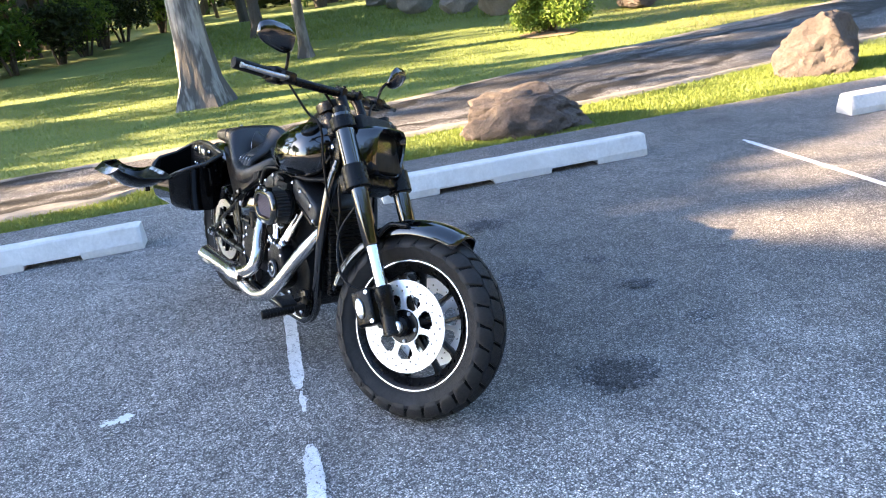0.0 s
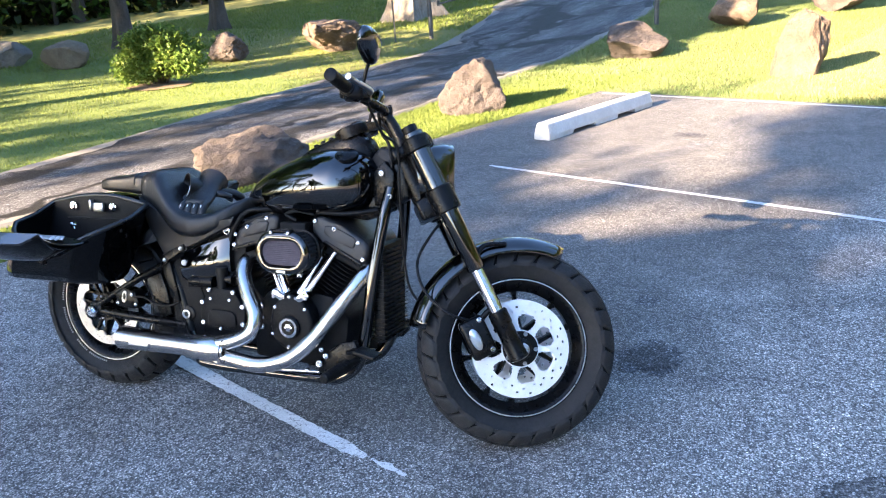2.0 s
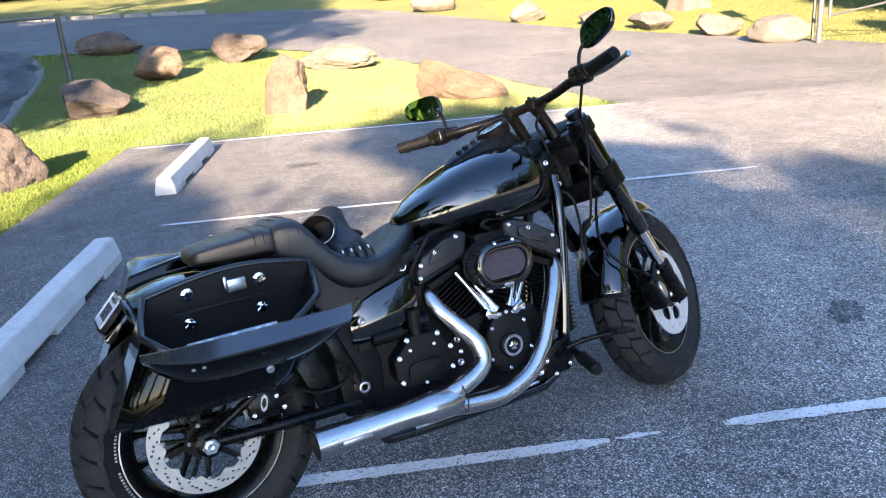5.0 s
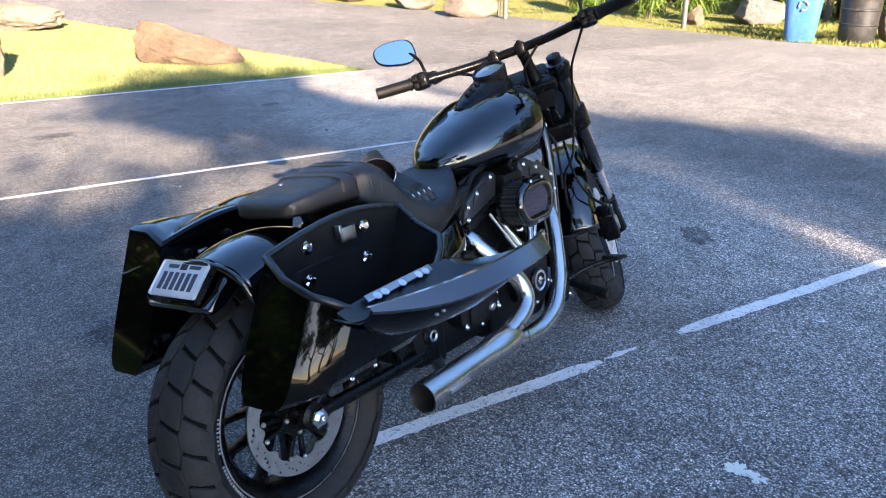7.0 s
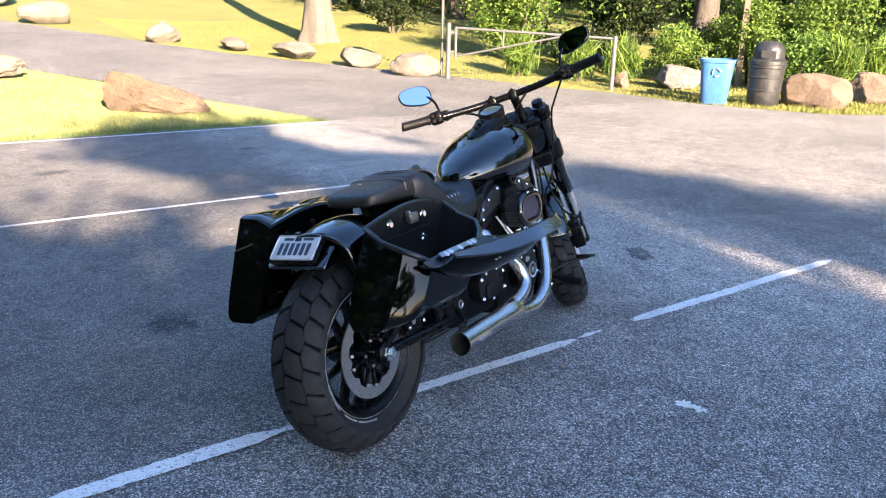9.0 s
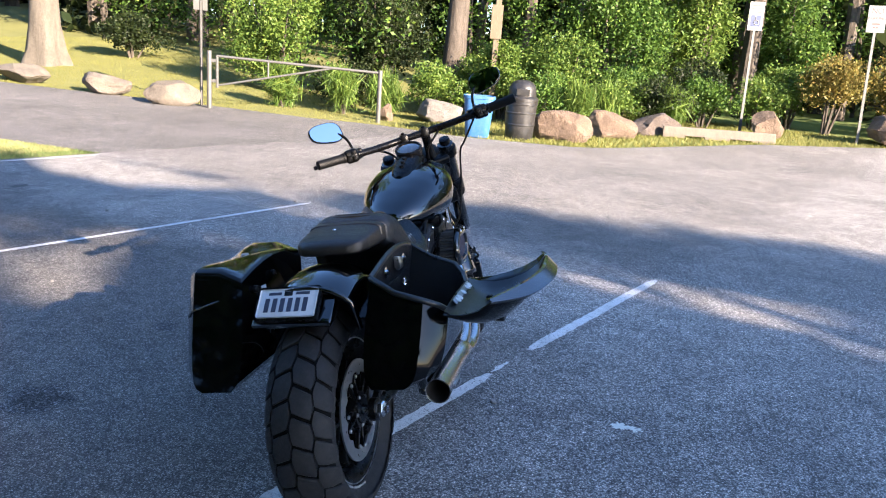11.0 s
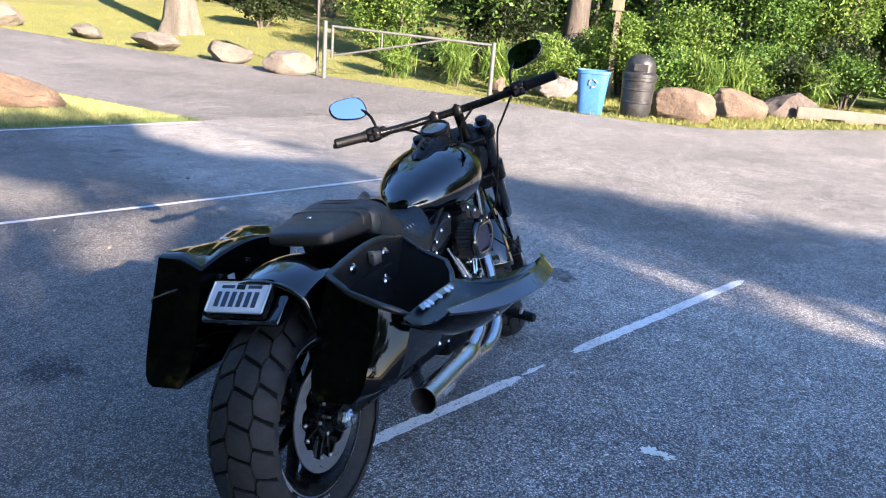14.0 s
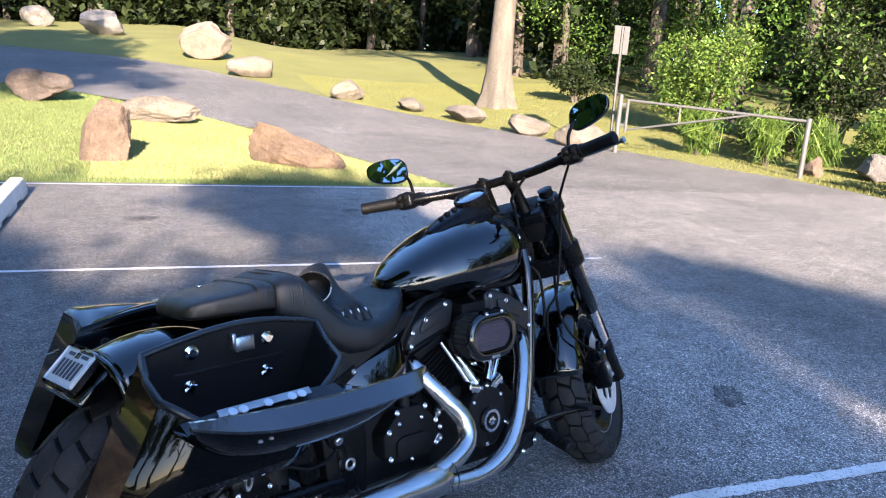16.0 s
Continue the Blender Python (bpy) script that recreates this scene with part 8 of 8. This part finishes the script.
# clamps
for s0, s1, w, nm in ((0.078, 0.122, 0.175, "top_clamp"), (0.245, 0.325, 0.185, "lower_clamp")):
    bm = bmesh.new()
    for k in (-1, 1):
        taper_tube(bm, [leg(s0, 0.127 * k), leg(s0 + 0.004, 0.127 * k), leg(s1 - 0.004, 0.127 * k), leg(s1, 0.127 * k)], [0.038, 0.0425, 0.0425, 0.038], 24)
    mid = HEAD - AXIS * ((s0 + s1) / 2)
    q = Matrix.Translation(mid) @ Matrix.Rotation(-RAKE, 4, "Y")
    h = (s1 - s0) / 2 * 0.82
    box(bm, (-0.035, -0.118, -h), (0.062, 0.118, h), 0.01, q, 3)
    part(nm, bm, M_SATIN, "satin black fork clamp", None, STEER, 40)
# headlight
HL = Matrix.Translation(HEAD - AXIS * 0.200 + AHEAD * 0.074) @ Matrix.Rotation(-RAKE + radians(17), 4, "Y") @ Matrix.Diagonal((0.9, 0.84, 0.94, 1))


def lamp_ring(x, hw, hh, drop=0.0):
    out = []
    for k in range(28):
        a = 2 * math.pi * k / 28
        ca, sa = math.cos(a), math.sin(a)
        f = (abs(ca) ** 5 + abs(sa) ** 5) ** -0.2
        w = hw * (1 - 0.16 * max(0, -sa))
        out.append(HL @ Vector((x, w * ca * f, hh * sa * f + drop)))
    return out


bm = bmesh.new()
def hooded(ring, reach=0.035):
    """The ring pushed ahead towards its top, so that the brow overhangs the lamp."""
    ahead = (HL @ Vector((1, 0, 0)) - HL @ Vector()).normalized()
    zs = [p.z for p in ring]
    return [p + ahead * reach * max(0.0, (p.z - min(zs)) / (max(zs) - min(zs)) - 0.25) for p in ring]


skin(bm, [lamp_ring(-0.075, 0.138, 0.080), lamp_ring(-0.035, 0.150, 0.090), lamp_ring(-0.005, 0.143, 0.094), hooded(lamp_ring(0.020, 0.126, 0.093), 0.014), hooded(lamp_ring(0.042, 0.108, 0.088), 0.026), hooded(lamp_ring(0.047, 0.101, 0.082), 0.026), hooded(lamp_ring(0.040, 0.096, 0.076), 0.024), lamp_ring(0.0, 0.092, 0.068)])
shell = part("headlight_shell", bm, M_GLOSS, "gloss black hooded headlight housing", None, STEER, 40)
for zz, hh, ww, mt in ((0.036, 0.009, 0.070, M_ROTOR_GREY), (0.008, 0.014, 0.076, M_ROTOR), (-0.028, 0.013, 0.066, M_ROTOR)):
    bm = bmesh.new()
    box(bm, (0.004, -ww, zz - hh), (0.016, ww, zz + hh), 0.005, HL)
    part("led_bar", bm, mt, "bright lamp reflector bar", shell)
bm = bmesh.new()
skin(bm, [lamp_ring(0.020, 0.094, 0.068), lamp_ring(0.026, 0.090, 0.064), lamp_ring(0.031, 0.06, 0.045)], True, False)
bm.faces.new([bm.verts.new(p) for p in lamp_ring(0.031, 0.06, 0.045)])
bmesh.ops.remove_doubles(bm, verts=bm.verts, dist=0.0004)
lens = part("headlight_lens", bm, M_LENS, "clear headlight lens", shell, None, 50)
lens.visible_shadow = False
# fork cover panel behind the lamp
bm = bmesh.new()
box(bm, (-0.025, -0.096, -0.115), (0.07, 0.096, 0.095), 0.02, Matrix.Translation(HEAD - AXIS * 0.165 + AHEAD * 0.03) @ Matrix.Rotation(-RAKE, 4, "Y"))
part("fork_cover", bm, M_PLASTIC, "", None, STEER)
# handlebar
BAR = [(1.014, 0.405, 1.038), (1.052, 0.30, 1.031), (1.084, 0.22, 1.026), (1.122, 0.15, 1.022), (1.146, 0.09, 1.021), (1.150, 0.04, 1.021), (1.150, -0.04, 1.021), (1.146, -0.09, 1.021), (1.122, -0.15, 1.022), (1.084, -0.22, 1.026), (1.052, -0.30, 1.031), (1.014, -0.405, 1.038)]
bar = pipe("handlebar", BAR, 0.0145, M_SATIN, "satin black drag handlebar", None, STEER, 16, 6)
for sy in (-1, 1):
    bm = bmesh.new()
    rise = [HEAD - AXIS * 0.085 + AHEAD * 0.012 + Vector((0, sy * 0.05, 0)), Vector((1.196, sy * 0.049, 0.945)), Vector((1.170, sy * 0.047, 0.99)), Vector((1.152, sy * 0.045, 1.012))]
    taper_tube(bm, rise, [0.024, 0.019, 0.0185, 0.020], 16)
    box(bm, (1.128, sy * 0.045 - 0.016, 1.0), (1.173, sy * 0.045 + 0.016, 1.042), 0.008)
    part("riser", bm, M_SATIN, "black bar riser", bar, None, 40)
    for k in (-0.014, 0.014):
        bolt((1.150 + k, sy * 0.045, 1.040), (0, 0, 1), 0.006, 0.007, M_SATIN, bar)
    a, b = Vector((1.047, sy * 0.308, 1.032)), Vector((1.010, sy * 0.416, 1.039))
    bm = bmesh.new()
    k = (b - a)
    taper_tube(bm, [a - k * 0.02, a, a + k * 0.06, a + k * 0.07, b, b + k * 0.02], [0.019, 0.021, 0.021, 0.0185, 0.0185, 0.014], 20)
    part("grip", bm, M_PLASTIC, "black rubber grip", bar, None, 40)
    bm = bmesh.new()
    box(bm, (1.033, sy * 0.277 - 0.028, 1.003), (1.090, sy * 0.277 + 0.028, 1.058), 0.014, None, 3)
    sw = part("switch_housing", bm, M_SATIN, "black switch housing", bar, None, 40)
    for i in (-1, 1):
        for j in (0, 1):
            bm = bmesh.new()
            box(bm, (1.026, sy * 0.277 + i * 0.012 - 0.009, 1.012 + j * 0.022), (1.037, sy * 0.277 + i * 0.012 + 0.009, 1.028 + j * 0.022), 0.003)
            part("switch_button", bm, M_WRINKLE, "", sw)
    bm = bmesh.new()
    box(bm, (1.068, sy * 0.258 - 0.03, 1.010), (1.113, sy * 0.258 + 0.03, 1.05), 0.008)
    part("lever_perch", bm, M_SATIN, "", bar, None, 40)
    bm = bmesh.new()
    lv = spline([(1.106, sy * 0.272, 1.028), (1.113, sy * 0.306, 1.026), (1.096, sy * 0.356, 1.027), (1.073, sy * 0.401, 1.030), (1.058, sy * 0.432, 1.032)], 5)
    taper_tube(bm, lv, [0.009 - 0.003 * i / (len(lv) - 1) + (0.003 if i >= len(lv) - 2 else 0) for i in range(len(lv))], 10)
    part("lever", bm, M_ALLOY if sy < 0 else M_SATIN, "polished brake lever" if sy < 0 else "black clutch lever", bar, None, 50)
    # mirror
    stalk = [(1.088, sy * 0.262, 1.048), (1.097, sy * 0.270, 1.092), (1.108, sy * 0.288, 1.120), (1.113, sy * 0.31, 1.138)]
    pipe("mirror_stalk", stalk, 0.0055, M_SATIN, "", bar, None, 10)
    MQ = Matrix.Translation((1.108, sy * 0.346, 1.144)) @ Matrix.Rotation(radians(sy * 18), 4, "Z") @ Matrix.Rotation(radians(15), 4, "Y")

    def mirror_ring(x, s):
        out = []
        for kk in range(32):
            aa = 2 * math.pi * kk / 32
            ca, sa = math.cos(aa), math.sin(aa)
            f = (abs(ca) ** 2.8 + abs(sa) ** 2.8) ** (-1 / 2.8)
            yy = 0.068 * ca * f * s
            zz = 0.042 * sa * f * s * (1 - 0.16 * sy * ca) + 0.01 * sy * ca
            out.append(MQ @ Vector((x, yy, zz)))
        return out

    bm = bmesh.new()
    skin(bm, [mirror_ring(-0.012, 0.97), mirror_ring(-0.010, 1.0), mirror_ring(0.0, 1.0), mirror_ring(0.012, 0.85), mirror_ring(0.02, 0.5)])
    mir = part("mirror", bm, M_GLOSS, "gloss black mirror shell", bar, None, 50)
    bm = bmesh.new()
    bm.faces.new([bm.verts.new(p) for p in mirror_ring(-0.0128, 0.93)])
    # this glass colour already carries some of the sky's blue
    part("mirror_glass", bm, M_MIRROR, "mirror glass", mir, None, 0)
# front fender
bm = bmesh.new()
rings = []
for k in range(23):
    f = k / 22
    a = radians(170 - 104 * f)
    r = 0.347
    hw = 0.092 * (1 - 0.25 * max(0, f - 0.8) / 0.2)
    ring = []
    for j in range(13):
        w = -1 + j / 6
        rr = r - 0.05 * abs(w) ** 3
        ring.append(FRONT + Vector((rr * math.cos(a), hw * math.copysign(abs(w) ** 0.85, w), rr * math.sin(a))))
    rings.append(ring)
skin(bm, rings, False, False)
ff = part("front_fender", bm, M_GLOSS, "gloss black short front fender", None, STEER, 60)
sol = ff.modifiers.new("thick", "SOLIDIFY")
sol.thickness, sol.offset = 0.004, -1
for sy in (-1, 1):
    pipe("fender_bracket", [leg(0.50, 0.105 * sy), FRONT + Vector((-0.12, 0.085 * sy, 0.31)), FRONT + Vector((-0.05, 0.083 * sy, 0.32))], 0.008, M_SATIN, "", None, STEER)
# hoses and cables
CABLES = [
    (STEER @ Vector((1.10, -0.25, 1.01)), (1.225, -0.19, 0.975), (1.26, -0.16, 0.93), (1.262, -0.15, 0.80), (1.26, -0.13, 0.66), (1.25, -0.1, 0.6), (1.262, -0.09, 0.50), (1.30, -0.09, 0.44)),
    (STEER @ leg(0.33, -0.06), (1.33, -0.07, 0.66), (1.30, -0.11, 0.58), (1.335, -0.14, 0.50), (1.42, -0.16, 0.44), STEER @ (leg(0.66, -0.12) - AHEAD * 0.07)),
    (STEER @ Vector((1.10, 0.25, 1.01)), (1.06, 0.16, 0.98), (1.13, 0.1, 0.95), (1.20, 0.06, 0.86), (1.19, 0.05, 0.74)),
    (STEER @ Vector((1.13, -0.1, 1.01)), (1.16, -0.05, 0.97), (1.18, -0.04, 0.93), (1.19, -0.05, 0.84), (1.15, -0.05, 0.74)),
    ((1.20, -0.05, 0.76), (1.235, -0.08, 0.72), (1.25, -0.085, 0.62), (1.24, -0.09, 0.55)),
]
for k, pts in enumerate(CABLES):
    pipe("cable", pts, 0.0048 if k else 0.0042, M_PLASTIC if k != 1 else M_SATIN, "black control cable", None, None, 8, 8)

bike.matrix_world = BIKE


# ---- gloves on the seat ----
M_GLOVE = surface("glove leather", (0.004, 0.004, 0.0045), (0.009, 0.009, 0.010), 20, (0.32, 0.5), 0, 0.5, 300)
M_PIPING = surface("pale reflective piping", (0.55, 0.55, 0.56), (0.70, 0.70, 0.71), 30, (0.3, 0.5))


def glove(m, curl, label, stripes):
    """A leather glove: open cuff, palm and drooping fingers."""
    g = thing("glove", label, "glove", "gloves on the seat")
    bm = bmesh.new()
    rings = []
    for x, w, h in ((-0.085, 0.050, 0.042), (-0.083, 0.054, 0.046), (-0.05, 0.046, 0.036), (-0.02, 0.044, 0.026), (0.02, 0.050, 0.022), (0.05, 0.052, 0.019), (0.07, 0.048, 0.016)):
        rings.append([(x, w * math.cos(a), h * math.sin(a) + 0.02 + 0.25 * max(0, -x - 0.02) * 0.5) for a in [2 * math.pi * k / 18 for k in range(18)]])
    skin(bm, rings, True, False)
    bm.faces.new([bm.verts.new(p) for p in rings[-1]])
    ob = smooth(link("palm", bm, M_GLOVE, g), 60)
    md = ob.modifiers.new("thick", "SOLIDIFY")
    md.thickness = 0.004
    for k in range(5):
        if k < 4:
            y = -0.036 + 0.024 * k
            pts = [(0.050, y, 0.02), (0.080, y * 1.05, 0.020), (0.108, y * 1.10, 0.016 - curl * 0.016), (0.118 + 0.004 * (k % 2), y * 1.12, 0.012 - curl * 0.042)]
            rad = [0.0145, 0.0145, 0.0135, 0.0095]
        else:
            pts = [(-0.01, -0.045, 0.015), (0.03, -0.072, 0.012), (0.06, -0.078, 0.008)]
            rad = [0.014, 0.0125, 0.0095]
        bm = bmesh.new()
        sp = spline(pts, 4)
        taper_tube(bm, sp, [float(np.interp(i / (len(sp) - 1), np.linspace(0, 1, len(rad)), rad)) for i in range(len(sp))], 10)
        smooth(link("finger", bm, M_GLOVE, g), 60)
        if stripes and k < 4:
            bm = bmesh.new()
            taper_tube(bm, [Vector(pts[1]).lerp(Vector(pts[2]), f) + Vector((0.002, 0, 0.0132)) for f in (0.0, 0.45, 0.9)], [0.003, 0.0034, 0.0026], 6)
            link("finger_piping", bm, M_PIPING, g, "pale piping")
    if not stripes:
        bm = bmesh.new()
        taper_tube(bm, [Vector(p) for p in rings[0][9:14]], [0.0016] * 5, 6)
        link("cuff_piping", bm, M_PIPING, g, "pale piping")
    g.matrix_world = BIKE @ m
    return g


glove(Matrix.Translation((0.466, -0.030, 0.737)) @ Matrix.Rotation(radians(-84), 4, "Z") @ Matrix.Rotation(radians(27), 4, "Y") @ Matrix.Scale(1.02, 4), 1.0, "black leather glove with pale piping drooping over the seat", True)
glove(Matrix.Translation((0.450, 0.012, 0.748)) @ Matrix.Rotation(radians(52), 4, "Z") @ Matrix.Rotation(radians(10), 4, "Y") @ Matrix.Scale(0.96, 4), 0.4, "black leather glove lying with its cuff open", False)


# ---- stains, marks and litter on the lot ----
M_OIL = asphalt("oily asphalt", (0.16, 0.16, 0.165), ((0.050, 0.050, 0.052), (0.090, 0.090, 0.092)), 330, pale=0.5)
M_DAMP = asphalt("stained asphalt", (0.34, 0.34, 0.35), ((0.075, 0.075, 0.078), (0.13, 0.13, 0.13)), 330, pale=0.6)


def flat_blot(name, u, v, a, b, turn, material, label, category, seed, ragged=0.12, lift=0.0025, arms=0):
    """A flat ragged patch lying on the asphalt."""
    bm = bmesh.new()
    ring = []
    for k in range(72):
        t = 2 * math.pi * k / 72
        r = 1 + ragged * (noise.noise((math.cos(t) * 1.6, math.sin(t) * 1.6, seed)) + 0.8 * noise.noise((math.cos(t) * 5, math.sin(t) * 5, seed)) + 0.6 * noise.noise((math.cos(t) * 13, math.sin(t) * 13, seed)))
        if arms:
            r *= 0.42 + 0.58 * abs(math.cos(arms * t / 2 + seed)) ** 2.2
        x, y = a * r * math.cos(t), b * r * math.sin(t)
        c, s = math.cos(radians(turn)), math.sin(radians(turn))
        pu, pv = u + c * x - s * y, v + s * x + c * y
        ring.append(bm.verts.new(on_ground(pu, pv, lift + 0.003 * noise.noise((pu * 0.6, pv * 0.6, 3)))))
    mid = bm.verts.new(on_ground(u, v, lift + 0.003 * noise.noise((u * 0.6, v * 0.6, 3))))
    for p, q in zip(ring, ring[1:] + ring[:1]):
        bm.faces.new((mid, p, q))
    return tagged(link(name, bm, material), label, category, "marks on the asphalt", "structure")


for i, (u, v, a, b, mt) in enumerate([(-0.22, 1.31, 0.13, 0.11, M_OIL), (0.56, 1.63, 0.075, 0.065, M_DAMP), (0.90, 1.68, 0.085, 0.07, M_OIL), (1.55, 1.28, 0.15, 0.13, M_OIL), (1.30, 1.74, 0.06, 0.05, M_DAMP), (0.62, 1.25, 0.14, 0.10, M_DAMP), (-0.06, 4.95, 0.17, 0.09, M_OIL), (1.75, 5.3, 0.10, 0.06, M_DAMP), (2.4, 0.9, 0.12, 0.08, M_DAMP), (0.3, -1.5, 0.16, 0.12, M_DAMP)]):
    flat_blot("oil_stain", u, v, a * 0.95, b * 0.95, 30 * i, M_DAMP, "dark oil stain soaked into the asphalt", "stain", i * 3.7, 0.35)
    if mt is M_OIL:
        flat_blot("oil_stain", u + 0.01, v, a * 0.62, b * 0.62, 30 * i, mt, "dark heart of an oil stain on asphalt", "stain", i * 5.1, 0.4, 0.0048)
M_SPLAT = surface("chalky paint", (0.60, 0.62, 0.57), (0.80, 0.82, 0.76), 40, (0.7, 0.85), 0, 0.5, 300)
for u, v, a, b, k in ((1.098, -0.44, 0.034, 0.024, 1.0), (1.103, -0.475, 0.026, 0.017, 2.0), (1.122, -0.50, 0.009, 0.006, 3.0), (1.085, -0.495, 0.007, 0.005, 4.0)):
    flat_blot("paint_splat", u, v, a, b, -73, M_SPLAT, "pale ragged splat of paint on the asphalt", "paint mark", k * 2.2, 0.75, 0.002 + 0.0008 * k)


def pebble(x, y, r, seed, material):
    bm = bmesh.new()
    bmesh.ops.create_icosphere(bm, subdivisions=2, radius=1.0)
    for vt in bm.verts:
        k = 1 + 0.35 * noise.noise(vt.co * 1.3 + Vector((seed * 5, 0, 0)))
        vt.co = (vt.co.x * r * k, vt.co.y * r * 0.8 * k, vt.co.z * r * 0.55 * k + r * 0.42)
    ob = link("pebble", bm, material)
    smooth(ob, 40)
    p = on_ground(*uv(x, y))
    ob.matrix_world = pose(p.x, p.y, p.z + 0.001, 0, 0, seed * 47)
    return tagged(ob, "small loose pale stone on the asphalt", "pebble", "loose stones on the lot")


M_PEBBLE = rock_material("loose stone", (0.20, 0.19, 0.18), (0.34, 0.33, 0.31), (0.5, 0.48, 0.45))
for i, (x, y, r) in enumerate([(0.878, -0.318, 0.014), (2.809, -0.469, 0.016), (-0.311, 0.148, 0.012), (3.158, 3.052, 0.020), (1.9, -0.75, 0.010), (2.6, 1.2, 0.012), (1.5, 2.2, 0.011), (3.4, 0.4, 0.013), (0.2, -0.9, 0.010), (4.3, 2.0, 0.014)]):
    pebble(x, y, r, i + 1, M_PEBBLE)

# small chips, twigs and dry leaf bits strewn over the near lot
nr = np.random.default_rng(12)
m = 420
uu, vv = nr.uniform(-1.9, 6, m), nr.uniform(-5, 7, m)
zz = np.array([height(a, b) for a, b in zip(uu, vv)]) + 0.008
pts = np.stack([CU * uu - SU * vv, SU * uu + CU * vv, zz], 1)
ang, size = nr.uniform(0, 6.28, m), nr.uniform(0.003, 0.009, m)
e1 = np.stack([np.cos(ang), np.sin(ang), nr.normal(scale=0.2, size=m)], 1) * size[:, None]
e2 = np.stack([-np.sin(ang), np.cos(ang), nr.normal(scale=0.2, size=m)], 1) * (size * nr.uniform(0.3, 1.0, m))[:, None]
M_LITTER = leaf_material("dry litter", (0.10, 0.08, 0.05), (0.38, 0.34, 0.28), (0.5, 0.48, 0.44), 0.1)
tagged(quads("litter", np.stack([pts - e1 - e2, pts + e1 - e2, pts + e1 + e2, pts - e1 + e2], 1), M_LITTER), "tiny pale chips and dry leaf bits on asphalt", "litter", kind="stuff")

# bare soil under the clipped shrub
soil = bmesh.new()
ring = []
for k in range(28):
    a = 2 * math.pi * k / 28
    d = 0.72 + 0.14 * noise.noise((math.cos(a) * 2, math.sin(a) * 2, 4))
    ring.append(soil.verts.new(on_ground(-8.95 + d * 0.75 * math.cos(a), 4.95 + d * 0.7 * math.sin(a), 0.004)))
mid_soil = soil.verts.new(on_ground(-8.95, 4.95, 0.03))
for k in range(28):
    soil.faces.new((mid_soil, ring[k], ring[(k + 1) % 28]))
tagged(link("trim", soil, M_MULCH), "bare brown soil under the clipped shrub", "soil", kind="structure")
